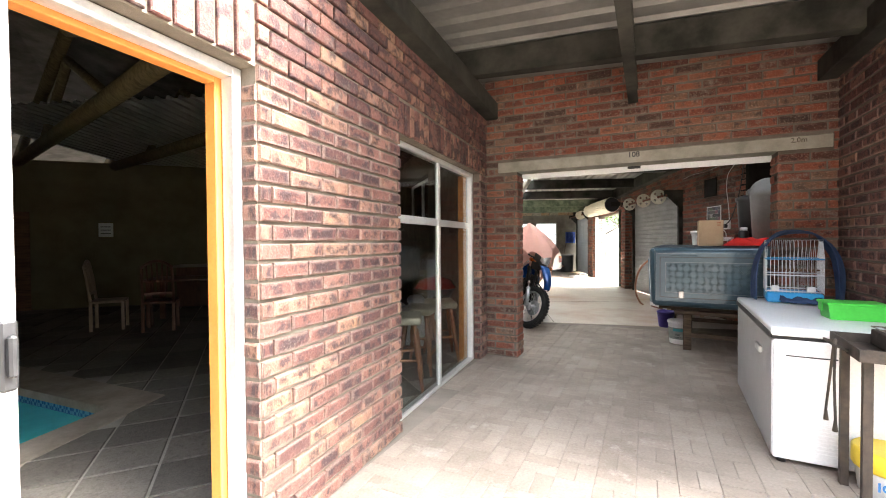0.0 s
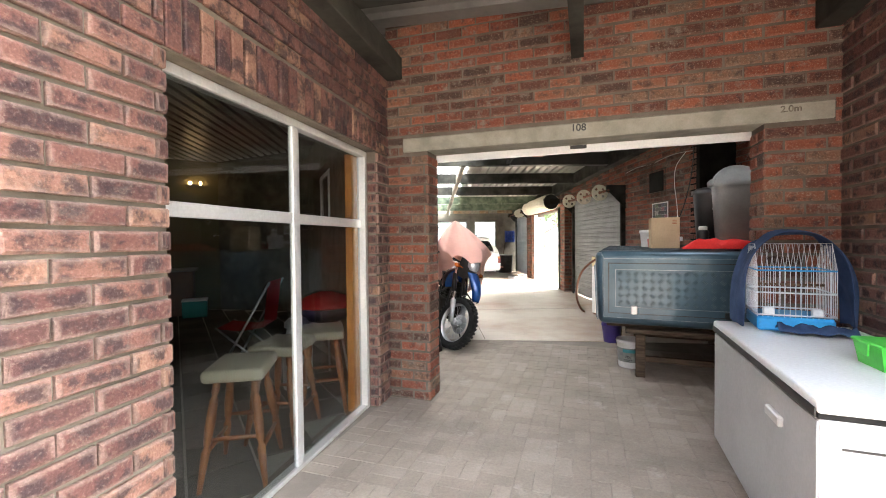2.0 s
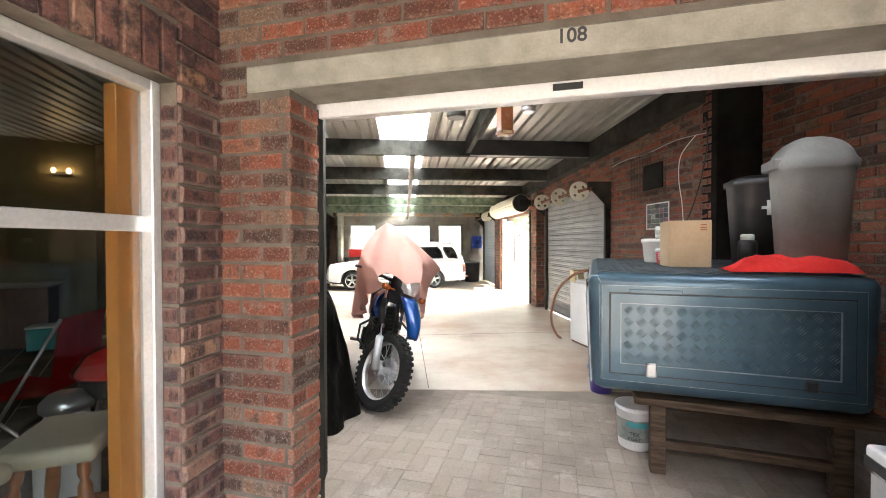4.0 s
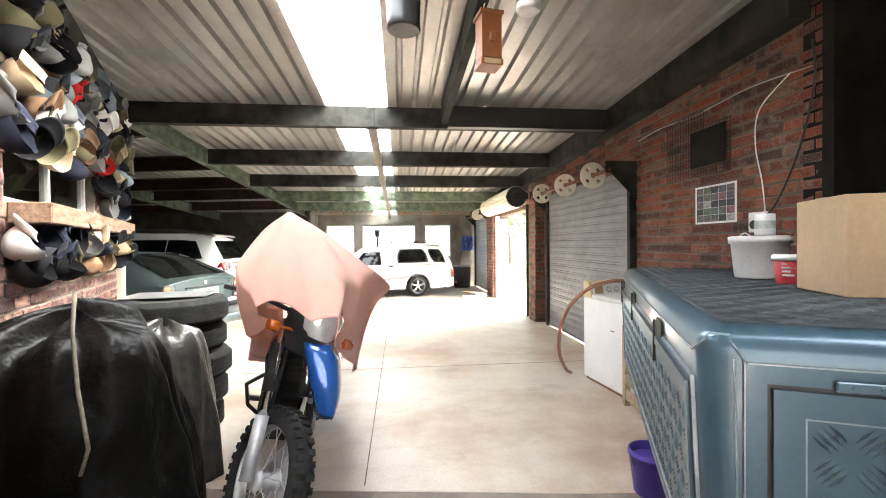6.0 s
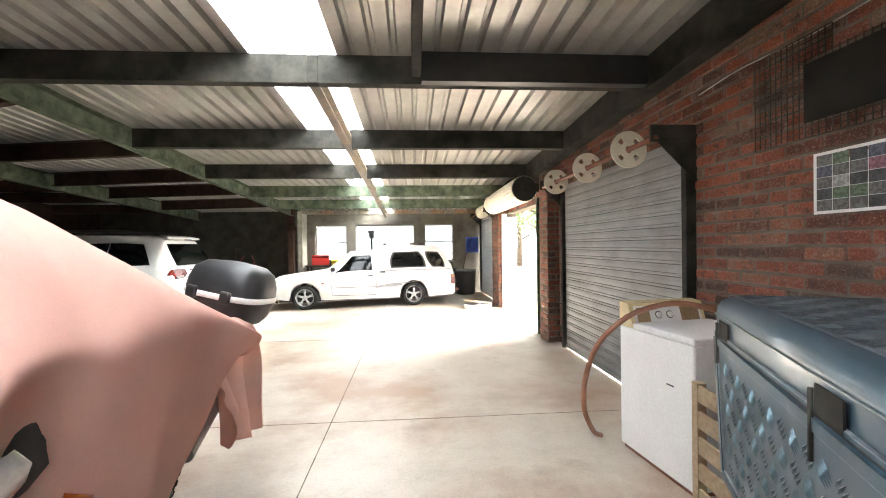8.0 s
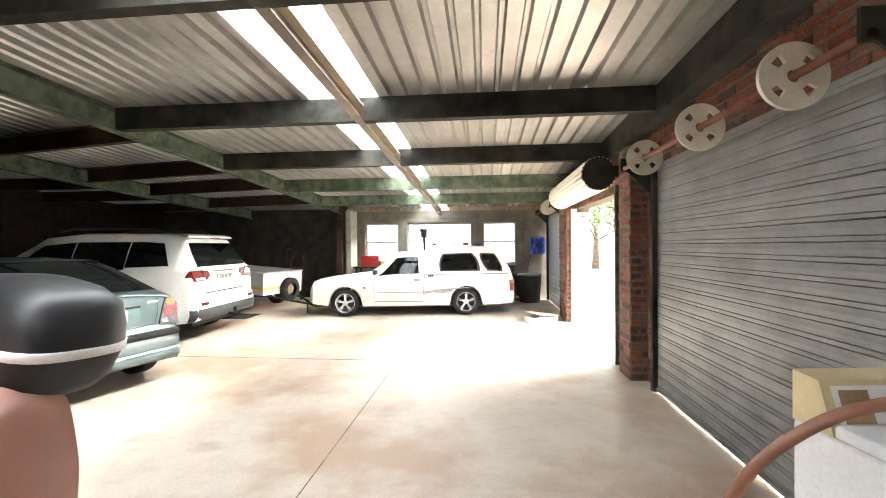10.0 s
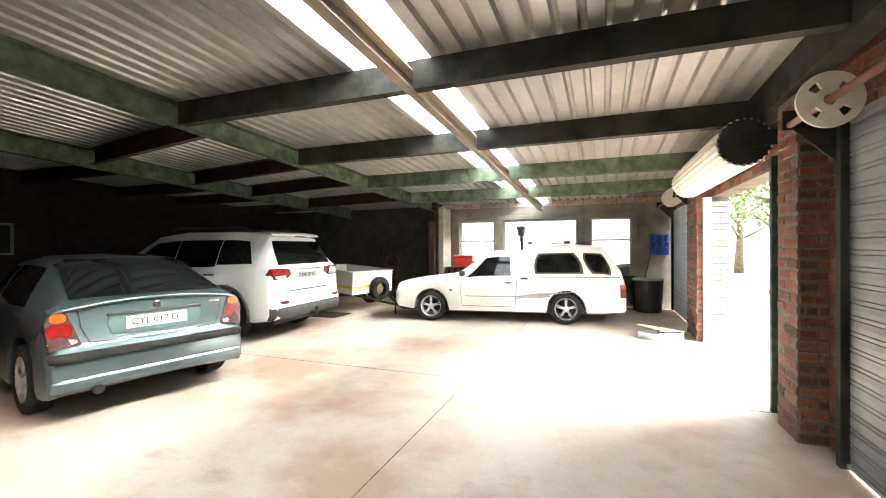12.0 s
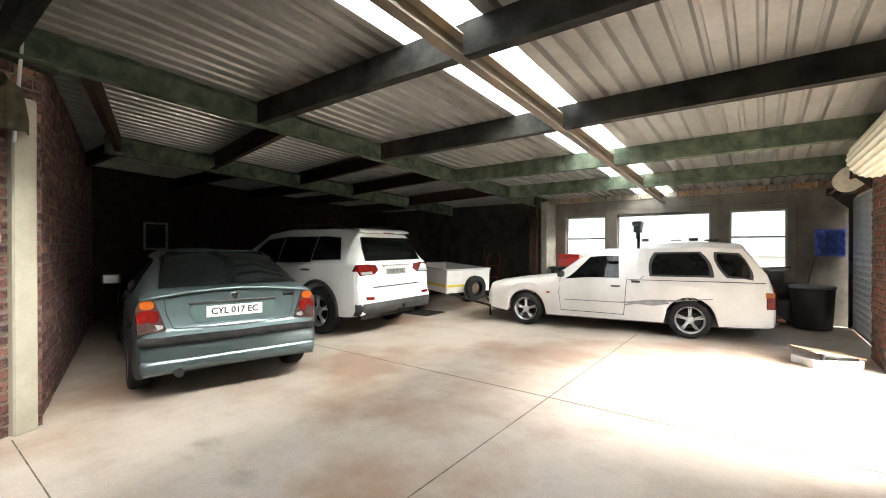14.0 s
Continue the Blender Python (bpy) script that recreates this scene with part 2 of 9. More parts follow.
def glass_mat(name="window_glass", tint=(0.9, 0.93, 0.92), clear=0.86):
    """A thin pane: mostly clear, with a mirror sheen that grows towards grazing angles."""
    m, nt, p = mat_new(name)
    nt.nodes.remove(p)
    out = nt.nodes["Material Output"]
    tr = nt.nodes.new("ShaderNodeBsdfTransparent")
    tr.inputs[0].default_value = (*[clear * c for c in tint], 1)
    gl = nt.nodes.new("ShaderNodeBsdfGlossy")
    gl.inputs["Roughness"].default_value = 0.02
    lw = nt.nodes.new("ShaderNodeLayerWeight")
    lw.inputs[0].default_value = 0.5
    pw = nt.nodes.new("ShaderNodeMath")
    pw.operation = "POWER"
    nt.links.new(lw.outputs["Facing"], pw.inputs[0])
    pw.inputs[1].default_value = 4.0
    fr = nt.nodes.new("ShaderNodeMath")
    fr.operation = "MULTIPLY_ADD"
    nt.links.new(pw.outputs[0], fr.inputs[0])
    fr.inputs[1].default_value = 0.5
    fr.inputs[2].default_value = 0.045
    mx = nt.nodes.new("ShaderNodeMixShader")
    nt.links.new(fr.outputs[0], mx.inputs[0])
    nt.links.new(tr.outputs[0], mx.inputs[1])
    nt.links.new(gl.outputs[0], mx.inputs[2])
    nt.links.new(mx.outputs[0], out.inputs[0])
    return m


M_glass = glass_mat()


def translucent_sheet():
    m, nt, p = mat_new("translucent_sheet")
    nt.nodes.remove(p)
    tr = nt.nodes.new("ShaderNodeBsdfTransparent")
    tr.inputs[0].default_value = (0.92, 0.94, 0.93, 1)
    tl = nt.nodes.new("ShaderNodeBsdfTranslucent")
    tl.inputs[0].default_value = (0.9, 0.92, 0.9, 1)
    mx = nt.nodes.new("ShaderNodeMixShader")
    mx.inputs[0].default_value = 0.35
    nt.links.new(tr.outputs[0], mx.inputs[1])
    nt.links.new(tl.outputs[0], mx.inputs[2])
    nt.links.new(mx.outputs[0], nt.nodes["Material Output"].inputs[0])
    return m


M_skylight = translucent_sheet()

# ---- mesh helpers ----
def box(bm, x0, x1, y0, y1, z0, z1, m=None, bevel=0.0, seg=1):
    vs = [bm.verts.new((x, y, z)) for z in (z0, z1) for y in (y0, y1) for x in (x0, x1)]
    fs = [bm.faces.new([vs[i] for i in f]) for f in ((0, 2, 3, 1), (4, 5, 7, 6), (0, 1, 5, 4), (2, 6, 7, 3), (0, 4, 6, 2), (1, 3, 7, 5))]
    if bevel:
        es = list({e for f in fs for e in f.edges})
        r = bmesh.ops.bevel(bm, geom=es, offset=bevel, segments=seg, profile=0.5, affect="EDGES")
        vs = list({v for f in r["faces"] for v in f.verts} | {v for v in vs if v.is_valid})
    if m is not None:
        for v in vs:
            v.co = m @ v.co
    return vs


def tube(bm, pts, r, seg=10, closed=False, caps=True):
    """A round bar through the points; r is one radius or one for each point."""
    pts = [Vector(p) for p in pts]
    n = len(pts)
    rs = r if isinstance(r, (list, tuple)) else [r] * n
    rings, side = [], None
    for i, p in enumerate(pts):
        a = pts[(i - 1) % n] if (i or closed) else p
        b = pts[(i + 1) % n] if (i < n - 1 or closed) else p
        d = (b - a).normalized()
        if side is None:
            side = d.orthogonal().normalized()
        side = (side - d * side.dot(d)).normalized()
        up = d.cross(side)
        rings.append([bm.verts.new(p + rs[i] * (math.cos(2 * math.pi * k / seg) * side + math.sin(2 * math.pi * k / seg) * up)) for k in range(seg)])
    for i in range(n if closed else n - 1):
        a, b = rings[i], rings[(i + 1) % n]
        for k in range(seg):
            f = bm.faces.new((a[k], a[(k + 1) % seg], b[(k + 1) % seg], b[k]))
            f.smooth = True
    if caps and not closed:
        bm.faces.new(rings[0][::-1])
        bm.faces.new(rings[-1])
    return rings


def lathe(bm, prof, seg=24, m=None, axis="Z", caps=True):
    """A turned shape: prof is a run of (radius, height)."""
    rings = []
    for r, h in prof:
        ring = []
        for k in range(seg):
            a = 2 * math.pi * k / seg
            c, s = r * math.cos(a), r * math.sin(a)
            co = Vector((c, s, h)) if axis == "Z" else Vector((c, h, s)) if axis == "Y" else Vector((h, c, s))
            ring.append(bm.verts.new(m @ co if m is not None else co))
        rings.append(ring)
    for a, b in zip(rings, rings[1:]):
        for k in range(seg):
            f = bm.faces.new((a[k], a[(k + 1) % seg], b[(k + 1) % seg], b[k]))
            f.smooth = True
    if caps:
        bm.faces.new(rings[0][::-1])
        bm.faces.new(rings[-1])
    return rings


def grid_surface(bm, rows, smooth=True, closed=False):
    """Quads between rows of points."""
    vr = [[bm.verts.new(p) for p in row] for row in rows]
    for a, b in zip(vr, vr[1:]):
        n = len(a)
        for k in range(n if closed else n - 1):
            f = bm.faces.new((a[k], a[(k + 1) % n], b[(k + 1) % n], b[k]))
            f.smooth = smooth
    return vr


def obj(name, bm, material, m=None, smooth=None):
    bmesh.ops.recalc_face_normals(bm, faces=bm.faces[:])
    me = bpy.data.meshes.new(name)
    bm.to_mesh(me)
    bm.free()
    if material:
        me.materials.append(material)
    ob = new(name, me)
    if m is not None:
        ob.matrix_world = m
    return ob


def part(name, bm, material, parent, label=""):
    """Links a bmesh, given in its thing's own space, as one part of it."""
    ob = obj(name, bm, material)
    ob.parent = parent
    if label:
        ob["label"] = label
    return ob


def thing(name, m, label, category, group="", kind=""):
    e = new(name)
    e.empty_display_size = 0.1
    e.matrix_world = m
    return tagged(e, label, category, group, kind)


def boxpart(name, dims, material, parent, label="", bevel=0.0, m=None, seg=1):
    bm = bmesh.new()
    box(bm, *dims, m=m, bevel=bevel, seg=seg)
    return part(name, bm, material, parent, label)


def structure(name, bm, material, m=None, label="", category=""):
    return tagged(obj(name, bm, material, m), label, category, "", "structure")


def cells(s0, s1, z0, z1, holes):
    """The solid rectangles of a wall with rectangular holes (s0, s1, z0, z1)."""
    ss = sorted({s0, s1, *[v for h in holes for v in h[:2] if s0 < v < s1]})
    out = []
    for a, b in zip(ss, ss[1:]):
        mid, z = (a + b) / 2, z0
        for h in sorted((h for h in holes if h[0] < mid < h[1]), key=lambda h: h[2]):
            if h[2] > z:
                out.append((a, b, z, h[2]))
            z = max(z, h[3])
        if z < z1:
            out.append((a, b, z, z1))
    return out


def plain_wall(name, m, s0, s1, z0, z1, thick, material, holes=(), label="", category="wall"):
    bm = bmesh.new()
    for a, b, c, d in cells(s0, s1, z0, z1, list(holes)):
        box(bm, a, b, 0, thick, c, d)
    return structure(name, bm, material, m, label, category)


BL, BH, JT, JH = 0.223, 0.070, 0.0155, 0.011


def brick_mesh(name, length, height, depth, material, rng):
    """One worn brick, its front at y = 0, with uneven bevelled edges."""
    bm = bmesh.new()
    e = 0.008
    def j(a=0.0055):
        return rng.uniform(-a, a)
    front = [bm.verts.new((x + j(), 0.0 + j(0.0015), z + j())) for x, z in ((e, e), (length - e, e), (length - e, height - e), (e, height - e))]
    mid = [bm.verts.new((x + j(0.0015), e, z + j(0.0015))) for x, z in ((0, 0), (length, 0), (length, height), (0, height))]
    back = [bm.verts.new((v.co.x, depth, v.co.z)) for v in mid]
    bm.faces.new(front)
    for k in range(4):
        bm.faces.new((front[k], mid[k], mid[(k + 1) % 4], front[(k + 1) % 4]))
        bm.faces.new((mid[k], back[k], back[(k + 1) % 4], mid[(k + 1) % 4]))
    bmesh.ops.recalc_face_normals(bm, faces=bm.faces[:])
    me = bpy.data.meshes.new(name)
    bm.to_mesh(me)
    bm.free()
    me.materials.append(material)
    return me


BRICK_JOBS = []


def brick_wall(name, m, s0, s1, z0, z1, thick, holes, kind, label, near=None, proud=0.010, soldiers=(), rough=0.0045, roofed=False):
    """A wall of mortar core and courses of stretchers. near: the stretch (s0, s1, z0, z1) whose bricks are objects of their own."""
    core = plain_wall(name, m, s0, s1, z0, z1, thick, M_mortar if kind == "face" else M_mortar_grey, holes, label)
    BRICK_JOBS.append((core, m, s0, s1, z0, z1, list(holes), kind, near, proud, soldiers, rough, roofed))
    if roofed:
        core.matrix_world = m
        under_roof(core)
    return core


def lay_bricks():
    """All the courses, laid last."""
    for core, m, s0, s1, z0, z1, holes, kind, near, proud, soldiers, rough, roofed in BRICK_JOBS:
        rng = random.Random(core.name)
        one, run = (M_brick, M_brick_j) if kind == "face" else (M_red, M_red_j)
        depth = 0.05
        stock = [brick_mesh("brick", BL, BH, depth, one, rng) for _ in range(6)]
        joined, far, single = bmesh.new(), 0, 0
        spots = []
        course = BH + JT
        for c in range(int((z1 - z0) / course)):
            z = z0 + c * course + JT / 2
            solid = []
            for a, b, lo, hi in cells(s0, s1, z0, z1, holes + [(q[0], q[1], q[2], q[2] + BL + JT) for q in soldiers]):
                if lo <= z + BH * 0.5 and hi >= z + BH * 0.5:
                    solid.append([a, b])
            solid.sort()
            merged = []
            for a, b in solid:
                if merged and a - merged[-1][1] < 1e-4:
                    merged[-1][1] = b
                else:
                    merged.append([a, b])
            for a, b in merged:
                s = s0 - (BL + JH) * (0.5 if c % 2 else 0.0)
                while s < b:
                    lo, hi = max(s + JH / 2, a + 0.002), min(s + BL + JH / 2, b - 0.002)
                    if hi - lo > 0.035:
                        spots.append((lo, z, hi - lo, BH, False))
                    s += BL + JH
        for q0, q1, qz in soldiers:
            s = q0
            while s + BH < q1 + 0.02:
                spots.append((s + JT / 2, qz + JT / 2, BH, BL, True))
                s += BH + JT
        for s, z, length, height, upright in spots:
            mid_s, mid_z = s + length / 2, z + height / 2
            if roofed and mid_z > roof_at((m @ Vector((mid_s, 0, mid_z))).y) + 0.03:
                continue
            is_near = near and near[0] <= mid_s <= near[1] and near[2] <= mid_z <= near[3] and single < 300
            out = -proud + rng.uniform(-rough, rough)
            if is_near:
                single += 1
                ob = new("brick", stock[rng.randrange(6)])
                ob.parent = core
                if upright:
                    ob.matrix_local = Matrix.Translation((s + length, out, z)) @ Matrix.Rotation(radians(-90), 4, "Y") @ Matrix.Diagonal((height / BL, 1, length / BH, 1))
                else:
                    ob.matrix_local = Matrix.Translation((s, out, z + rng.uniform(-0.0015, 0.0015))) @ Matrix.Diagonal((length / BL, 1, 1, 1))
            else:
                far += 1
                e = 0.005
                y = out
                v = [joined.verts.new(p) for p in ((s + e, y, z + e), (s + length - e, y, z + e), (s + length - e, y, z + height - e), (s + e, y, z + height - e),
                                                    (s, y + e, z), (s + length, y + e, z), (s + length, y + e, z + height), (s, y + e, z + height),
                                                    (s, y + depth, z), (s + length, y + depth, z), (s + length, y + depth, z + height), (s, y + depth, z + height))]
                joined.faces.new(v[0:4])
                for k in range(4):
                    joined.faces.new((v[k], v[k + 4], v[(k + 1) % 4 + 4], v[(k + 1) % 4]))
                    joined.faces.new((v[k + 4], v[k + 8], v[(k + 1) % 4 + 8], v[(k + 1) % 4 + 4]))
        if far:
            ob = obj("brick_courses", joined, run)
            ob.parent = core
            tagged(ob, kind="stuff")
        else:
            joined.free()


# ---- plan: frames of the walls (local x along the wall, y into it) ----
F_HOUSE = pose(-0.667, 1.962, 0, 0, 0, 74)
F_CROSS = pose(0.178, 4.9, 0, 0, 0, -20)
F_PRIGHT = pose(3.22, 3.79, 0, 0, 0, -110)
F_CAPS = pose(0.13, 5.15, 0, 0, 0, 112.1)
F_NORTH = pose(-1.69, 9.61, 0, 0, 0, 163.5)
ROOF, FALL = 2.98, 0.047


def roof_at(y):
    """The garage roof falls towards the north."""
    return ROOF - FALL * (y - 11.33)


def pitch(ob):
    """Leans a level roof part to the roof's fall."""
    mw = ob.matrix_world.copy()
    back = mw.inverted()
    for v in ob.data.vertices:
        w = mw @ v.co
        w.z -= FALL * (w.y - 11.33)
        v.co = back @ w
    return ob


def under_roof(ob):
    """Cuts a wall off along the garage roof."""
    bm = bmesh.new()
    bm.from_mesh(ob.data)
    bmesh.ops.transform(bm, matrix=ob.matrix_world, verts=bm.verts[:])
    r = bmesh.ops.bisect_plane(bm, geom=bm.verts[:] + bm.edges[:] + bm.faces[:], plane_co=(0, 11.33, ROOF + 0.06), plane_no=(0, FALL, 1), clear_outer=True)
    bmesh.ops.contextual_create(bm, geom=[g for g in r["geom_cut"] if isinstance(g, bmesh.types.BMEdge)])
    bmesh.ops.transform(bm, matrix=ob.matrix_world.inverted(), verts=bm.verts[:])
    bm.to_mesh(ob.data)
    bm.free()
    return ob


# ground and floors
bm = bmesh.new()
# the pool basin is left out of the ground
for q in ((-60, -6.5, -60, 90), (-2.6, 90, -60, 90), (-6.5, -2.6, -60, 0.5), (-6.5, -2.6, 4.4, 90)):
    box(bm, *q, -0.3, -0.03)
structure("ground", bm, surface("dry_ground", (0.14, 0.122, 0.098), (0.20, 0.176, 0.142), 0.5, 0.95, grain=8, bumpy=0.5), None, "pale dry earth and gravel yard outside", "ground")
bm = bmesh.new()
box(bm, -7.6, 4.45, 6.85, 19.3, -0.02, 0.0, m=None)
for v in bm.verts:
    if v.co.y < 7 :
        v.co.y = 6.98 - 0.135 * (v.co.x - 1.1)
garage_floor = structure("floor_garage", bm, M_concrete, None, "pale worn concrete garage floor with rusty stains", "floor")
bm = bmesh.new()
box(bm, -1.2, 6.2, -4.0, 7.4, -0.02, -0.0045)
structure("floor_passage_bed", bm, M_sand, None, "sandy bed under the brick paving", "floor")

# house wall along the passage, with a sliding door and a window
DOOR = (-2.45, -0.455, 0.0, 2.12)
WIN = (0.83, 2.805, 0.0, 2.14)
wall_house = brick_wall("wall_house", F_HOUSE, -6.0, 3.07, 0, 3.0, 0.22, [DOOR, WIN], "face", "brown clinker face brick house wall beside the passage",
                        near=(-0.5, 3.1, 0.0, 2.12), proud=0.020, soldiers=((-2.45, -0.455, 2.12), (0.83, 2.805, 2.14)))
OPEN = (0.385, 2.815, 0.0, 2.165)
wall_cross = brick_wall("wall_cross", F_CROSS, 0.0, 3.6, 0, 3.36, 0.23, [OPEN, (0.16, 3.2, 2.165, 2.285)], "red", "rough red brick wall with a shutter opening into the garage",
                        near=(0, 3.3, 0, 3.1), rough=0.006)
bm = bmesh.new()
box(bm, 0.16, 3.2, -0.012, 0.235, 2.165, 2.285, bevel=0.008)
structure("lintel", bm, M_lintel, F_CROSS, "grey concrete lintel over the garage opening", "lintel")
wall_pright = brick_wall("wall_passage", F_PRIGHT, 0.0, 2.1, 0, 2.95, 0.23, [], "face", "dark brick wall behind the chest freezer", near=(0, 1.2, 0.8, 2.4))
wall_caps = brick_wall("wall_caps", F_CAPS, 0.0, 4.85, 0, 3.36, 0.22, [(1.9, 3.75, 1.72, 2.5)], "face", "brown brick house wall hung with caps", near=(2.4, 4.9, 0.6, 2.4), roofed=True)
wall_north = brick_wall("wall_house_north", F_NORTH, 0.0, 6.1, 0, 3.2, 0.22, [], "face", "brown brick house wall in the shade of the garage", roofed=True)
# garage shell
F_EAST = Matrix.Translation((4.22, 19.4, 0)) @ pose(0, 0, 0, 0, 0, -90)
def ey(y):
    return 19.4 - y
wall_east = brick_wall("wall_east", F_EAST, 0.1, ey(6.85), 0, 3.3, 0.23, [(ey(11.70), ey(9.02), 0, 2.30), (ey(15.6), ey(12.75), 0, 2.2), (ey(19.2), ey(16.6), 0, 2.3)], "red",
                       "red brick garage wall with three roller shutters", near=(ey(9), ey(6.85), 0.9, 2.95), rough=0.006, roofed=True)
W_BACK = [(-0.98, -0.02, 1.0, 2.155), (0.24, 2.08, 1.0, 2.155), (2.40, 3.31, 0.98, 2.155)]
plain_wall("wall_north_garage", pose(0, 19.12, 0), -1.6, 4.22, 0, 2.66, 0.22, M_plaster, W_BACK, "grey cement plastered garage wall with three windows")
plain_wall("wall_north_block", pose(0, 19.32, 0), -7.8, -1.6, 0, 2.66, 0.22, M_block, (), "cement block wall at the garage's end, darkened for shade")
# west wall's brick colour taken almost to black to imitate deep shade
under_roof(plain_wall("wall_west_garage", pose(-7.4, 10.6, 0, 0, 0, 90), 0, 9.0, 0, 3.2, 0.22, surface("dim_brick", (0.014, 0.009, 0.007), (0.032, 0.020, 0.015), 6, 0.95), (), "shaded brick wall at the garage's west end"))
wall_nook = brick_wall("wall_nook", pose(4.72, 6.78, 0, 0, 0, -90), 0.0, 3.9, 0, 3.45, 0.2, [], "red", "dark-blotched red brick wall of the nook", rough=0.006, roofed=True)
plain_wall("wall_nook_end", pose(4.215, 6.78, 0), 0, 0.75, 0, 3.2, 0.2, M_dark, (), "near-black return wall of the nook")
plain_wall("wall_nook_back", F_CROSS, 3.55, 5.2, 0, 3.36, 0.22, M_mortar_grey, (), "rough wall closing the nook")

# roof
def corrugated(name, x0, x1, y0, y1, z, material, label, pitch=0.17, m=None, depth=0.042, along="y"):
    """Ribbed roof sheeting whose ribs run along y."""
    bm = bmesh.new()
    prof, x = [], x0
    while x < x1 - 1e-6:
        for f, h in ((0.0, 0), (0.62, 0), (0.72, depth), (0.90, depth)):
            if x + f * pitch <= x1:
                prof.append((x + f * pitch, h))
        x += pitch
    prof.append((x1, 0))
    grid_surface(bm, [[(px, y, z + h) for px, h in prof] for y in (y0, y1)], smooth=False)
    if m is not None:
        bmesh.ops.transform(bm, matrix=m, verts=bm.verts[:])
    ob = structure(name, bm, material, None, label, "ceiling")
    return ob


pitch(corrugated("ceiling_nook", 3.45, 5.2, 2.9, 4.62, ROOF, M_sheet, "ribbed pale steel roof sheeting"))
pitch(corrugated("ceiling_east", 1.40, 5.2, 4.6, 19.5, ROOF, M_sheet, "ribbed pale steel roof sheeting"))
# west sheets get a darker copy of the roof colour, as shade
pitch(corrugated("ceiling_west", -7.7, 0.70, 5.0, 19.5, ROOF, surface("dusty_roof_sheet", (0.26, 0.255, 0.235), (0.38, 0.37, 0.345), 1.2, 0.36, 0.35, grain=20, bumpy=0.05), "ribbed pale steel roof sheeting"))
pitch(corrugated("skylight", 0.68, 1.42, 4.85, 19.4, ROOF + 0.004, M_skylight, "milky translucent roof sheet letting daylight in"))

# ---- passage roof ----
M_orange_dark = surface("terracotta_paint", (0.30, 0.085, 0.03), (0.38, 0.12, 0.045), 3, 0.7, bumpy=0.05)
M_timber = surface("roof_timber", (0.10, 0.075, 0.035), (0.20, 0.15, 0.075), 3, 0.8, stretch=(8, 1, 8), grain=30)
M_tile = brick_mat("slate_tile", [(0.1, (0.12, 0.107, 0.092)), (0.5, (0.17, 0.152, 0.132)), (0.9, (0.22, 0.197, 0.168))], True, 0.15, 0.25, 0.4)
M_tile_j = brick_mat("slate_tile_run", [(0.1, (0.12, 0.107, 0.092)), (0.5, (0.17, 0.152, 0.132)), (0.9, (0.22, 0.197, 0.168))], False, 0.15, 0.25, 0.4)
M_grout = surface("pale_grout", (0.30, 0.28, 0.24), (0.38, 0.35, 0.31), 5, 0.95)

PR = F_CROSS @ Matrix.Translation((0, 0, 3.25)) @ Matrix.Rotation(radians(3.6), 4, "Y")
# sheet colour darkened to imitate the shade under the passage roof
corrugated("ceiling_passage", -2.95, 0.15, -3.7, 0.5, 0.0, surface("weathered_sheet", (0.12, 0.117, 0.107), (0.22, 0.215, 0.198), 1.2, 0.5, 0.15, grain=20, bumpy=0.05), "ribbed steel sheeting over the passage, coloured dark for shade", m=PR @ Matrix.Rotation(radians(90), 4, "Z"), pitch=0.25, depth=0.04)


def beam(name, m, dims, material, label, flange=0.0):
    bm = bmesh.new()
    x0, x1, y0, y1, z0, z1 = dims
    if flange:
        # a lipped channel: web and two flanges
        long_x = (x1 - x0) > (y1 - y0)
        box(bm, x0, x1, y0, y1, z0, z0 + 0.012)
        box(bm, x0, x1, y0, y1, z1 - 0.012, z1)
        if long_x:
            box(bm, x0, x1, y0, y0 + 0.012, z0 + 0.012, z1 - 0.012)
        else:
            box(bm, x0, x0 + 0.012, y0, y1, z0 + 0.012, z1 - 0.012)
    else:
        box(bm, x0, x1, y0, y1, z0, z1, bevel=0.006)
    return structure(name, bm, material, m, label, "beam")


beam("beam_passage", PR, (0.0, 3.6, -0.95, -0.83, -0.26, -0.02), M_steel_dark, "dark steel beam under the passage roof", 0.01)
beam("beam_passage_back", PR, (0.0, 3.6, -2.78, -2.66, -0.26, -0.02), M_steel_dark, "dark steel beam under the passage roof", 0.01)
beam("beam_passage_long", F_CROSS, (1.57, 1.66, -2.25, -0.02, 2.77, 2.92), M_steel_dark, "dark steel purlin hung along the passage", 0.01)
bm = bmesh.new()
box(bm, 0.0, 3.5, 0.01, 0.22, -0.30, -0.055)
structure("wall_cross_top", bm, M_mortar_grey, PR, "rough mortar bed along the top of the cross wall", "wall")
beam("plate_house", F_HOUSE, (-2.2, 3.05, -0.16, -0.012, 2.80, 2.99), M_steel_dark, "dark timber wall plate along the house wall")
beam("plate_passage", F_PRIGHT, (0.02, 1.7, -0.16, -0.02, 2.74, 2.92), M_steel_dark, "dark timber wall plate over the passage wall")

# ---- garage beams ----
def garage_beam(name, dims, material, label, flange=0.01, m=None):
    return pitch(beam(name, m, dims, material, label, flange))


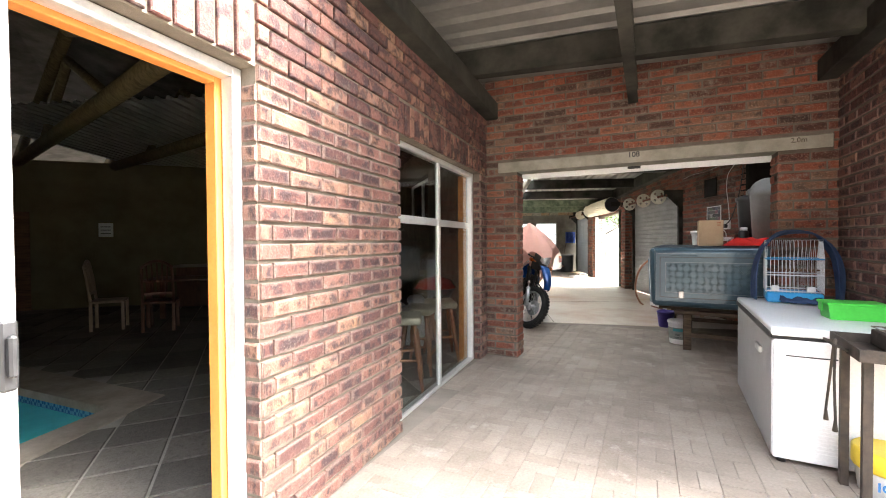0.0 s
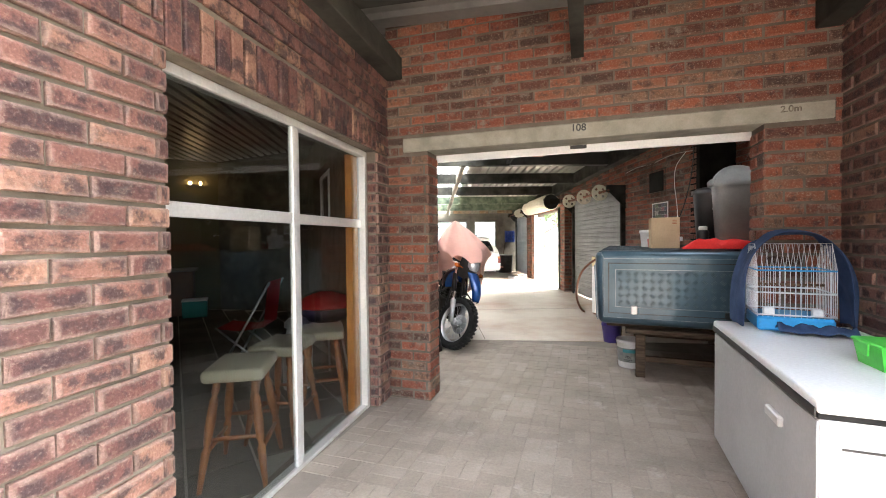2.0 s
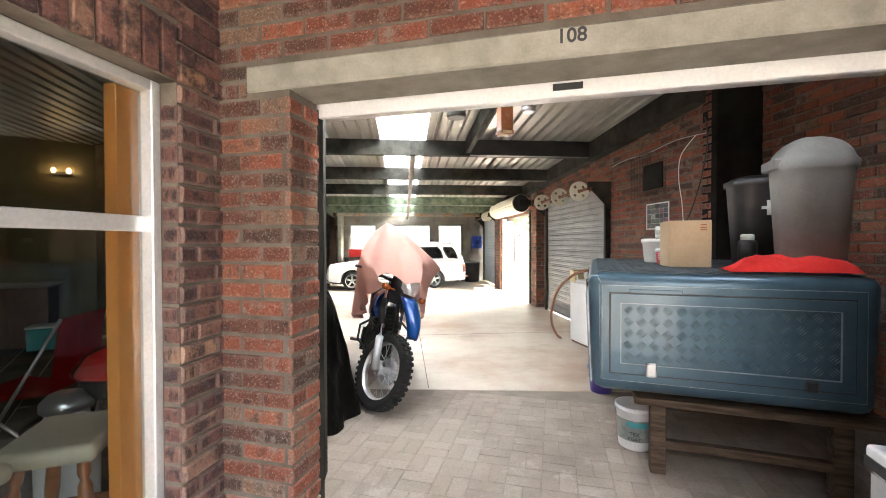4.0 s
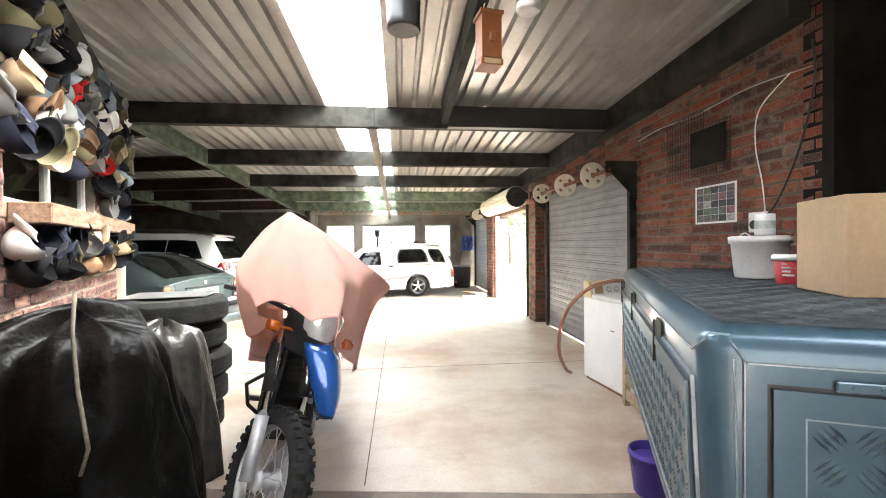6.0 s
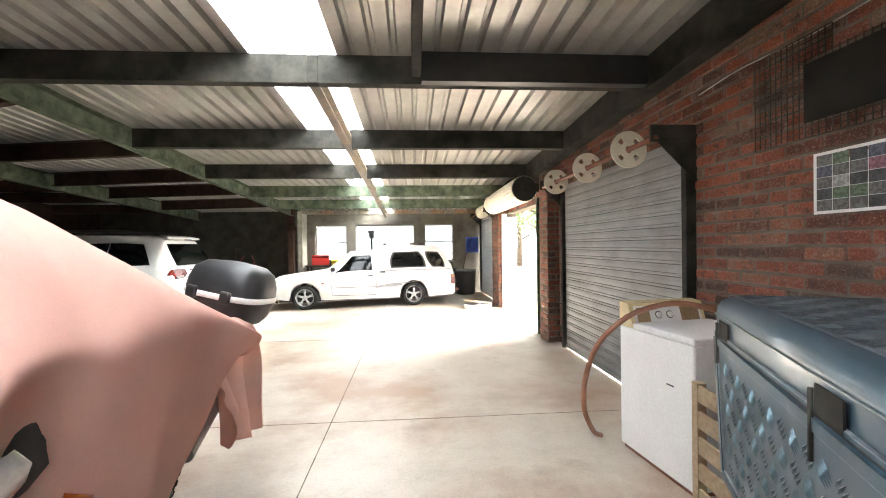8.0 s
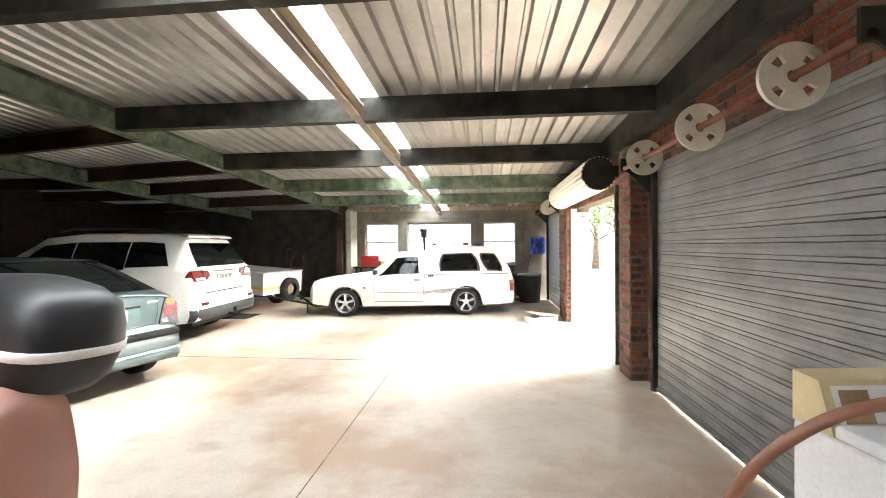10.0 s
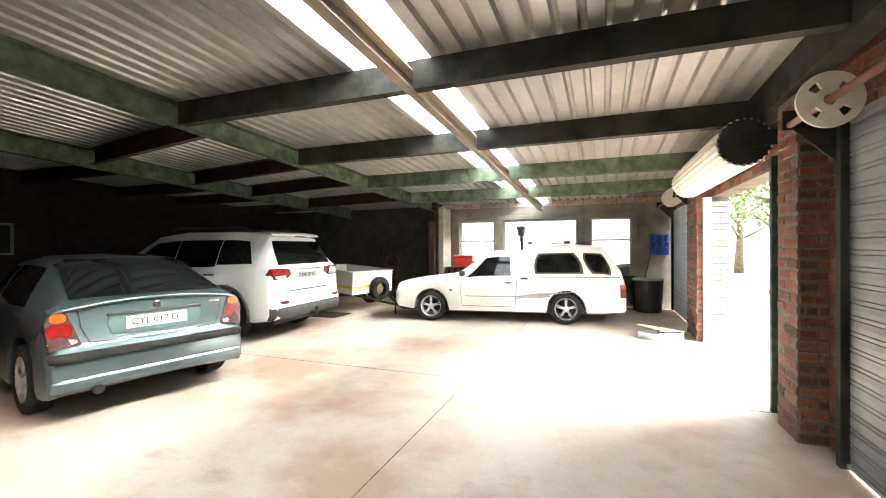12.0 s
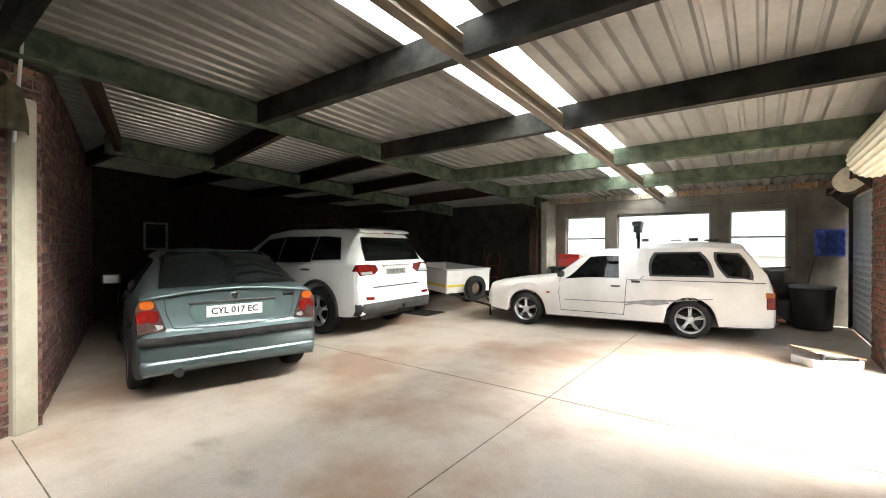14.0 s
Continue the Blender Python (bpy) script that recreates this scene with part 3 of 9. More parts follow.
TOP = ROOF - 0.003
for y, mt in ((9.38, M_steel_dark), (11.30, M_steel_dark), (13.14, M_steel_dark), (15.05, M_steel_green), (16.95, M_steel_green)):
    garage_beam("beam_garage_left", (-1.42, 1.16, y, y + 0.09, 2.745, TOP), mt, "dark steel channel beam under the garage roof")
    garage_beam("beam_garage_right", (1.25, 4.02, y, y + 0.09, 2.745, TOP), mt, "dark steel channel beam under the garage roof")
    garage_beam("splice", (1.16, 1.25, y + 0.002, y + 0.078, 2.745 if y < 10 else 2.91, TOP), mt, "steel splice block joining two roof beams", 0.0)
garage_beam("beam_garage_near", (2.10, 4.02, 9.29, 9.375, 2.735, TOP - 0.001), M_black, "blackened steel channel bolted to a beam")
garage_beam("purlin_near", (2.02, 2.09, 4.9, 9.285, 2.76, TOP - 0.001), M_steel_dark, "grey steel purlin under the skylight")
garage_beam("purlin_spine", (1.16, 1.25, 9.47, 19.1, 2.745, 2.90), surface("rusty_purlin", (0.13, 0.118, 0.10), (0.23, 0.18, 0.115), 2.5, 0.6, 0.1, grain=30), "pale rust-stained steel purlin below the skylight")
garage_beam("beam_green_near", (-1.52, -1.42, 9.0, 19.1, 2.735, TOP), M_steel_green, "mossy green steel beam along the garage")
garage_beam("beam_green_far", (-4.45, -4.35, 10.75, 19.1, 2.70, TOP), M_steel_green, "mossy green steel beam deep in the garage")
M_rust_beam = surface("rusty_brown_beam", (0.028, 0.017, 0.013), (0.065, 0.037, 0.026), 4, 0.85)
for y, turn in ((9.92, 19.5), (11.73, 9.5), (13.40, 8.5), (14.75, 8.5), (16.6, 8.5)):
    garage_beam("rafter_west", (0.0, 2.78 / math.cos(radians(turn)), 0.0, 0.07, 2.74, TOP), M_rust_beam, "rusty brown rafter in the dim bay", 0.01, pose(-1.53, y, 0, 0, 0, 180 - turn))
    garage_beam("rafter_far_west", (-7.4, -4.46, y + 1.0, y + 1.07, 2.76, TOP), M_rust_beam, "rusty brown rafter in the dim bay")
garage_beam("beam_east", (4.02, 4.19, 6.9, 19.1, 2.70, TOP), M_steel_dark, "dark steel wall beam above the shutters", 0.0)
garage_beam("beam_nook", (2.4, 4.9, 5.5, 5.62, 2.75, TOP), M_steel_dark, "dark steel beam near the nook")
garage_beam("beam_caps", (0.1, 4.9, -0.12, -0.02, 2.72, 2.94), M_steel_dark, "dark wall plate above the hanging caps", 0.0, F_CAPS)

# brick course over the plastered wall
bm = bmesh.new()
rng = random.Random(4)
x = -1.5
while x < 4.1:
    box(bm, x, x + 0.36, 19.095, 19.125, 2.49, 2.62, bevel=0.006)
    x += 0.375
M_mixed = brick_mat("odd_blocks", [(0.1, (0.30, 0.27, 0.22)), (0.5, (0.42, 0.38, 0.30)), (0.7, (0.40, 0.24, 0.13)), (0.9, (0.50, 0.46, 0.38))], False, 0.2)
ob = structure("trim_blocks", bm, M_mixed, None, "row of odd pale and orange blocks above the windows", "trim")

# ---- windows in the plastered wall ----
M_frame_grey = surface("grey_steel_frame", (0.33, 0.33, 0.32), (0.45, 0.45, 0.43), 4, 0.5, 0.2)
for k, (a, b, lo, hi) in enumerate(W_BACK):
    e = tagged(new("window_%d" % (k + 1)), "steel-framed window in grey plaster with bright daylight", "window", "", "structure")
    e.matrix_world = pose(0, 19.2, 0)
    bm = bmesh.new()
    for q in ((a, b, lo, lo + 0.04), (a, b, hi - 0.04, hi), (a, a + 0.035, lo + 0.04, hi - 0.04), (b - 0.035, b, lo + 0.04, hi - 0.04)):
        box(bm, q[0], q[1], 0, 0.04, q[2], q[3])
    part("window_frame", bm, M_frame_grey, e)
    if k != 1:
        boxpart("transom", (a + 0.035, b - 0.035, 0.0, 0.035, 1.60, 1.635), M_frame_grey, e)
    pane = boxpart("pane", (a + 0.02, b - 0.02, 0.017, 0.021, lo + 0.02, hi - 0.02), M_glass, e)
    pane.visible_shadow = False
    boxpart("window_sill", (a - 0.05, b + 0.05, -0.11, 0.0, lo - 0.05, lo - 0.005), M_plaster, e, bevel=0.006)
    bm = bmesh.new()
    for q in ((a - 0.13, a - 0.01, lo, hi + 0.12), (b + 0.01, b + 0.13, lo, hi + 0.12), (a - 0.01, b + 0.01, hi + 0.01, hi + 0.12)):
        box(bm, q[0], q[1], -0.10, -0.083, q[2], q[3], bevel=0.005)
    part("surround", bm, M_plaster, e)

# ---- sliding door and window of the house ----
def alu_frame(name, s0, s1, z1, label, mull=None, transom=None, cat="window"):
    e = tagged(new(name), label, cat, "", "structure")
    e.matrix_world = F_HOUSE
    y0, y1 = 0.075, 0.145
    t = 0.045
    for nm, d in (("jamb", (s0, s0 + t, y0, y1, 0.0, z1)), ("jamb", (s1 - t, s1, y0, y1, 0.0, z1)), ("head", (s0 + t, s1 - t, y0, y1, z1 - t, z1)), ("track", (s0 + t, s1 - t, y0, y1, 0.0, 0.03))):
        boxpart(nm, d, M_alu, e, bevel=0.004)
    return e


win = alu_frame("window_sliding", 0.835, 2.80, 2.137, "aluminium-framed sliding glass door looking into a dim bar", cat="window")
boxpart("stile", (1.765, 1.825, 0.08, 0.11, 0.03, 2.092), M_alu, win, bevel=0.004)
boxpart("stile", (1.83, 1.885, 0.112, 0.142, 0.03, 2.092), M_alu, win, bevel=0.004)
boxpart("transom", (0.88, 1.765, 0.082, 0.108, 1.51, 1.575), M_alu, win, bevel=0.004)
boxpart("transom", (1.885, 2.755, 0.114, 0.14, 1.51, 1.575), M_alu, win, bevel=0.004)
for a, b, y in ((0.875, 1.77, 0.094), (1.88, 2.76, 0.126)):
    for lo, hi in ((0.03, 1.512), (1.573, 2.094)):
        g = boxpart("pane", (a, b, y, y + 0.004, lo, hi), M_glass, win)
        g.visible_shadow = False
door = alu_frame("door_sliding", -2.445, -0.458, 2.115, "open aluminium sliding door onto the tiled pool room", cat="door")
boxpart("stile", (-1.275, -1.215, 0.08, 0.11, 0.03, 2.07), M_alu, door, bevel=0.004)
boxpart("rail", (-2.40, -1.275, 0.08, 0.11, 0.03, 0.10), M_alu, door)
g = boxpart("pane", (-2.40, -1.27, 0.093, 0.097, 0.1, 2.07), M_glass, door)
g.visible_shadow = False
bm = bmesh.new()
box(bm, -1.265, -1.225, 0.045, 0.08, 0.98, 1.17, bevel=0.008)
box(bm, -1.255, -1.235, 0.02, 0.045, 1.02, 1.13, bevel=0.006)
part("door_handle", bm, M_black, door, "black latch handle")
for a, b in ((-0.53, -0.458), (2.665, 2.80)):
    bm = bmesh.new()
    box(bm, a, b, 0.15, 0.21, 0.0, 2.10, bevel=0.003)
    structure("reveal_orange", bm, M_orange, F_HOUSE, "orange painted reveal inside the opening", "trim")
bm = bmesh.new()
box(bm, -2.45, -0.53, 0.15, 0.21, 2.05, 2.115, bevel=0.003)
structure("reveal_orange_head", bm, M_orange, F_HOUSE, "orange painted head of the door opening", "trim")

# ---- pool room of the house ----
F_TILE = pose(-1.5, 2.4, 0, 0, 0, 31)
POOL_IN = [(-2.93, 2.95), (-3.05, 1.2), (-6.0, 2.0), (-5.6, 3.72)]
POOL_OUT = [(-2.68, 3.27), (-2.66, 0.8), (-6.4, 1.6), (-6.0, 4.25)]
bm = bmesh.new()
rows = [(-1.06, 1.0), (-0.1, 4.95), (-1.9, 9.3), (-11.5, 12.2), (-13.0, 3.0), (-9.0, -4.0), (-2.7, -4.0)]
def in_poly(x, y, poly):
    inside = False
    for (x0, y0), (x1, y1) in zip(poly, poly[1:] + poly[:1]):
        if (y0 > y) != (y1 > y) and x < (x1 - x0) * (y - y0) / (y1 - y0) + x0:
            inside = not inside
    return inside


def grow(poly, d):
    c = Vector((sum(p[0] for p in poly) / len(poly), sum(p[1] for p in poly) / len(poly)))
    return [tuple(c + (Vector(p) - c) * (1 + d / (Vector(p) - c).length)) for p in poly]


bm = bmesh.new()
cx, cy = sum(p[0] for p in POOL_IN) / 4, sum(p[1] for p in POOL_IN) / 4


def reach(poly, a):
    """How far a ray from the pool's middle goes inside the polygon."""
    best = 99.0
    c, s_ = math.cos(a), math.sin(a)
    for (x0, y0), (x1, y1) in zip(poly, poly[1:] + poly[:1]):
        den = c * (y1 - y0) - s_ * (x1 - x0)
        if abs(den) > 1e-9:
            k = ((x0 - cx) * (y1 - y0) - (y0 - cy) * (x1 - x0)) / den
            q = ((x0 - cx) * s_ - (y0 - cy) * c) / den
            if k > 0 and -1e-6 <= q <= 1 + 1e-6:
                best = min(best, k)
    return best


ring_a = sorted({*[2 * math.pi * k / 90 - math.pi for k in range(90)], *[math.atan2(p[1] - cy, p[0] - cx) for p in POOL_IN + rows]})
grid_surface(bm, [[(cx + reach(poly, a) * math.cos(a), cy + reach(poly, a) * math.sin(a), -0.004) for a in ring_a] for poly in (POOL_IN, rows)], smooth=False, closed=True)
room_floor = structure("floor_room", bm, M_grout, None, "dark slate tiles with pale grout in the pool room", "floor")
bm = bmesh.new()
M_coping = surface("stone_coping", (0.26, 0.22, 0.18), (0.38, 0.33, 0.27), 4, 0.85, grain=40, bumpy=0.4)
o = [bm.verts.new((x, y, 0.012)) for x, y in POOL_OUT]
i_ = [bm.verts.new((x, y, 0.012)) for x, y in POOL_IN]
d_ = [bm.verts.new((x, y, -0.06)) for x, y in POOL_IN]
o2 = [bm.verts.new((x, y, -0.004)) for x, y in POOL_OUT]
for k in range(4):
    n = (k + 1) % 4
    bm.faces.new((o[k], o[n], i_[n], i_[k]))
    bm.faces.new((i_[k], i_[n], d_[n], d_[k]))
    bm.faces.new((o[k], o2[k], o2[n], o[n]))
structure("pool_coping", bm, M_coping, None, "rough brown stone coping round the pool", "coping")
m, nt, p = mat_new("mosaic_band")
w = nt.nodes.new("ShaderNodeTexChecker")
w.inputs["Scale"].default_value = 34
w.inputs["Color1"].default_value = (0.03, 0.16, 0.36, 1)
w.inputs["Color2"].default_value = (0.12, 0.36, 0.55, 1)
co = nt.nodes.new("ShaderNodeTexCoord")
nt.links.new(co.outputs["Object"], w.inputs["Vector"])
nt.links.new(w.outputs[0], p.inputs["Base Color"])
p.inputs["Roughness"].default_value = 0.2
M_mosaic = m
bm = bmesh.new()
a = [bm.verts.new((x, y, -0.06)) for x, y in POOL_IN]
b = [bm.verts.new((x, y, -0.30)) for x, y in POOL_IN]
for k in range(4):
    bm.faces.new((a[k], a[(k + 1) % 4], b[(k + 1) % 4], b[k]))
structure("pool_band", bm, M_mosaic, None, "blue mosaic tile band round the pool's edge", "pool")
bm = bmesh.new()
bm.faces.new([bm.verts.new((x, y, -0.12)) for x, y in grow(POOL_IN, -0.004)])
M_water = surface("pool_water", (0.08, 0.55, 0.62), (0.10, 0.62, 0.68), 1.5, 0.08, bumpy=0.06, grain=5, dist=0.02)
structure("pool_water", bm, M_water, None, "still turquoise swimming pool water", "water")

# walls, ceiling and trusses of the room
plain_wall("wall_room_back", pose(-11.2, 6.6, 0, 0, 0, 25), 0.0, 8.1, 0, 3.1, 0.2, M_room, (), "cream wall at the room's back, darkened for the dim room")
plain_wall("wall_room_side", pose(-12.6, 2.8, 0, 0, 0, 70), 0.0, 4.4, 0, 3.1, 0.2, M_orange_dark, (), "terracotta painted side wall of the room")
plain_wall("wall_room_west", pose(-9.5, -4.3, 0, 0, 0, 113), 0.0, 8.0, 0, 3.1, -0.2, M_room, (), "cream wall of the pool room, darkened for the dim room")
plain_wall("wall_room_south", pose(-9.8, -4.2, 0), 0.0, 8.2, 0, 3.1, -0.2, M_room, (), "cream end wall of the pool room, darkened for dimness")
bm = bmesh.new()
top = [(-0.9, 1.0, 3.0), (0.05, 5.0, 3.0), (-1.75, 9.4, 3.0), (-12.2, 12.6, 3.15), (-13.4, 3.0, 3.15), (-9.8, -4.4, 3.15), (-2.6, -4.4, 3.0)]
vs = [bm.verts.new(v) for v in top]
peak = bm.verts.new((-5.5, 4.0, 4.6))
for k in range(len(vs)):
    bm.faces.new((vs[k], vs[(k + 1) % len(vs)], peak))
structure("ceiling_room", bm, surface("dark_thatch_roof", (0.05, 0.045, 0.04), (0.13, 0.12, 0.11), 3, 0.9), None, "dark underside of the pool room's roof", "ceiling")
bm = bmesh.new()
for k, (x0, y0, x1, y1) in enumerate(((-1.6, 2.6, -9.5, 7.6), (-1.2, 4.2, -8.5, 8.6), (-2.0, 0.8, -10.5, 5.8))):
    tube(bm, [(x0, y0, 2.95), ((x0 + x1) / 2, (y0 + y1) / 2, 3.0), (x1, y1, 3.05)], 0.10, 8)
    tube(bm, [(x0, y0, 2.95), ((x0 + x1) / 2, (y0 + y1) / 2, 4.3)], 0.08, 8)
    tube(bm, [(x1, y1, 3.05), ((x0 + x1) / 2, (y0 + y1) / 2, 4.3)], 0.08, 8)
    for f in (0.3, 0.7):
        xm, ym = x0 + (x1 - x0) * f, y0 + (y1 - y0) * f
        tube(bm, [(xm, ym, 3.0), ((x0 + x1) / 2, (y0 + y1) / 2, 3.9)], 0.06, 6)
structure("roof_trusses", bm, M_timber, None, "heavy round timber roof trusses", "truss")

# ---- shutters in the east wall ----
def slats(bm, y0, y1, z0, z1, x, pitch=0.105, bulge=0.012):
    prof = []
    z = z0
    while z < z1 - 1e-6:
        for f, d in ((0.0, -0.007), (0.05, 0.004), (0.24, 0.007), (0.28, -0.006), (0.31, 0.003), (0.62, 0.006), (0.95, 0.003)):
            if z + f * pitch < z1:
                prof.append((x - d, z + f * pitch))
        z += pitch
    prof.append((x, z1))
    grid_surface(bm, [[(px, y, pz) for px, pz in prof] for y in (y0, y1)], smooth=False)


M_disc = surface("cream_plastic", (0.52, 0.50, 0.40), (0.62, 0.60, 0.50), 5, 0.6, bumpy=0.1)
M_pole_rust = surface("rust_brown_steel", (0.15, 0.05, 0.03), (0.22, 0.09, 0.05), 8, 0.7)


def disc_mesh(r=0.158):
    """A shutter wheel with four window-like holes and four round ones, axis along y."""
    bm = bmesh.new()
    n, t = 48, 0.022
    radii = (0.032, 0.072, 0.118, r)
    def hole_at(k, ring):
        return ring == 1 and (k % 12) in (4, 5, 6, 7)
    vs = {}
    for side in (0, 1):
        for ri, rr in enumerate(radii):
            for k in range(n):
                a = 2 * math.pi * k / n
                vs[side, ri, k] = bm.verts.new((rr * math.cos(a), (side - 0.5) * t, rr * math.sin(a)))
    for side in (0, 1):
        for ri in range(3):
            for k in range(n):
                if not hole_at(k, ri):
                    bm.faces.new([vs[side, ri, k], vs[side, ri, (k + 1) % n], vs[side, ri + 1, (k + 1) % n], vs[side, ri + 1, k]])
    for k in range(n):
        for ri in (0, 3):
            bm.faces.new([vs[0, ri, k], vs[0, ri, (k + 1) % n], vs[1, ri, (k + 1) % n], vs[1, ri, k]])
        if hole_at(k, 1):
            for ri in (1, 2):
                bm.faces.new([vs[0, ri, k], vs[0, ri, (k + 1) % n], vs[1, ri, (k + 1) % n], vs[1, ri, k]])
            if not hole_at((k - 1) % n, 1):
                bm.faces.new([vs[0, 1, k], vs[0, 2, k], vs[1, 2, k], vs[1, 1, k]])
            if not hole_at((k + 1) % n, 1):
                q = (k + 1) % n
                bm.faces.new([vs[0, 1, q], vs[0, 2, q], vs[1, 2, q], vs[1, 1, q]])
    return bm


def shutter(name, y0, y1, z1, discs, zs, label, material):
    e = tagged(new(name), label, "roller shutter", "garage roller shutters", "structure")
    bm = bmesh.new()
    slats(bm, y0 + 0.03, y1 - 0.03, 0.042, z1, 4.185)
    part("curtain", bm, material, e)
    boxpart("bottom_bar", (4.165, 4.20, y0 + 0.03, y1 - 0.03, 0.020, 0.042), M_shutter, e)
    for yy in (y0 - 0.03, y1 - 0.03):
        boxpart("guide_rail", (4.13, 4.216, yy, yy + 0.06, 0.0, z1), M_steel_dark, e, bevel=0.004)
    bm = bmesh.new()
    tube(bm, [(3.88, y0 - 0.05, zs), (3.88, y1 + 0.05, zs)], 0.022, 12)
    part("shaft", bm, M_pole_rust, e, "rust-brown steel shaft")
    for yy in discs:
        bm = disc_mesh()
        for v in bm.verts:
            v.co = Vector((v.co.x + 3.88, v.co.y + yy, v.co.z + zs))
        part("wheel", bm, M_disc, e, "cream plastic shutter wheel with holes")
    for yy in (y0 - 0.05, y1 + 0.02):
        bm = bmesh.new()
        box(bm, 3.84, 4.215, yy, yy + 0.02, zs - 0.03, zs + 0.10)
        v4 = [bm.verts.new(c) for c in ((4.215, yy + 0.004, zs - 0.35), (4.215, yy + 0.016, zs - 0.35), (3.9, yy + 0.016, zs - 0.03), (3.9, yy + 0.004, zs - 0.03), (4.215, yy + 0.016, zs - 0.03), (4.215, yy + 0.004, zs - 0.03))]
        bm.faces.new((v4[0], v4[3], v4[5]))
        bm.faces.new((v4[1], v4[4], v4[2]))
        bm.faces.new((v4[0], v4[1], v4[2], v4[3]))
        part("bracket", bm, M_steel_dark, e)
    return e


shutter("shutter_near", 9.0, 11.72, 2.32, (9.36, 10.22, 11.2), 2.29, "closed grey ribbed steel roller shutter with cream wheels", M_shutter)
M_shutter_pale = surface("pale_shutter", (0.42, 0.46, 0.48), (0.54, 0.58, 0.60), 2.0, 0.45, 0.2, grain=30, bumpy=0.05)
shutter("shutter_far", 16.62, 19.0, 2.26, (16.75, 16.95, 17.15), 2.36, "closed pale ribbed steel roller shutter", M_shutter_pale)
# the rolled-up one
e = tagged(new("shutter_open"), "rolled-up cream roller shutter above the open doorway", "roller shutter", "garage roller shutters", "structure")
bm = bmesh.new()
prof = []
for k in range(72):
    a = 2 * math.pi * k / 72
    prof.append((0.215 + 0.012 * (1 if k % 3 == 0 else 0), a))
grid_surface(bm, [[(3.90 + r * math.cos(a), y, 2.42 + r * math.sin(a)) for r, a in prof] for y in (12.82, 15.55)], smooth=False, closed=True)
part("roll", bm, surface("cream_shutter", (0.66, 0.63, 0.50), (0.74, 0.71, 0.58), 2, 0.5, grain=30, bumpy=0.05), e)
for yy in (12.79, 15.56):
    bm = bmesh.new()
    gear = [(0.20 + (0.02 if k % 2 else 0.0), 2 * math.pi * k / 48) for k in range(48)]
    grid_surface(bm, [[(3.90 + r * math.cos(a), y, 2.42 + r * math.sin(a)) for r, a in gear] for y in (yy, yy + 0.03)], smooth=False, closed=True)
    for y in (yy, yy + 0.03):
        c = bm.verts.new((3.90, y, 2.42))
        ring = [bm.verts.new((3.90 + r * math.cos(a), y, 2.42 + r * math.sin(a))) for r, a in gear]
        for k in range(48):
            bm.faces.new((c, ring[k], ring[(k + 1) % 48]))
    part("end_wheel", bm, M_black, e, "black toothed end wheel")
for yy in (12.76, 15.56):
    boxpart("guide_rail", (4.10, 4.215, yy, yy + 0.04, 0.0, 2.2), M_steel_green if yy < 13 else M_alu, e, bevel=0.004)
    boxpart("bracket", (3.85, 4.215, yy - 0.02, yy - 0.004, 2.36, 2.5), M_steel_dark, e)
boxpart("guide_panel", (4.06, 4.20, 12.66, 12.71, 0.0, 2.25), M_steel_green, e, "dark green steel guide plate")

# brick piers between the shutters
def pier(name, x0, x1, y0, y1, z1):
    """A brick pier: its own small walls of bricks on the two faces seen."""
    bm = bmesh.new()
    box(bm, x0, x1, y0, y1, 0, z1)
    core = structure(name, bm, M_mortar_grey, None, "red brick pier between the roller shutters", "pier")
    rng = random.Random(name)
    stock = [brick_mesh("brick", BL, BH, 0.03, M_red, rng) for _ in range(4)]
    course = BH + JT
    for c in range(int(z1 / course)):
        z = c * course + JT / 2
        for face, a, b in (("w", y0, y1), ("s", x0, x1)):
            L = b - a
            cut = BL if (c + (face == "s")) % 2 else BL / 2
            s = a + 0.004
            while s < b - 0.03:
                ln = min(cut, b - 0.004 - s)
                if ln > 0.03:
                    o = new("brick", stock[rng.randrange(4)])
                    o.parent = core
                    j = rng.uniform(-0.005, 0.005)
                    if face == "w":
                        o.matrix_local = Matrix.Translation((x0 - 0.008 + j, s + ln, z)) @ Matrix.Rotation(radians(-90), 4, "Z") @ Matrix.Diagonal((ln / BL, 1, 1, 1))
                    else:
                        o.matrix_local = Matrix.Translation((s, y0 - 0.008 + j, z)) @ Matrix.Diagonal((ln / BL, 1, 1, 1))
                s += ln + JT
                cut = BL
    return core


pier("pier_1", 4.03, 4.215, 12.04, 12.42, 2.60)
pier("pier_2", 4.03, 4.215, 15.62, 16.4, 2.42)

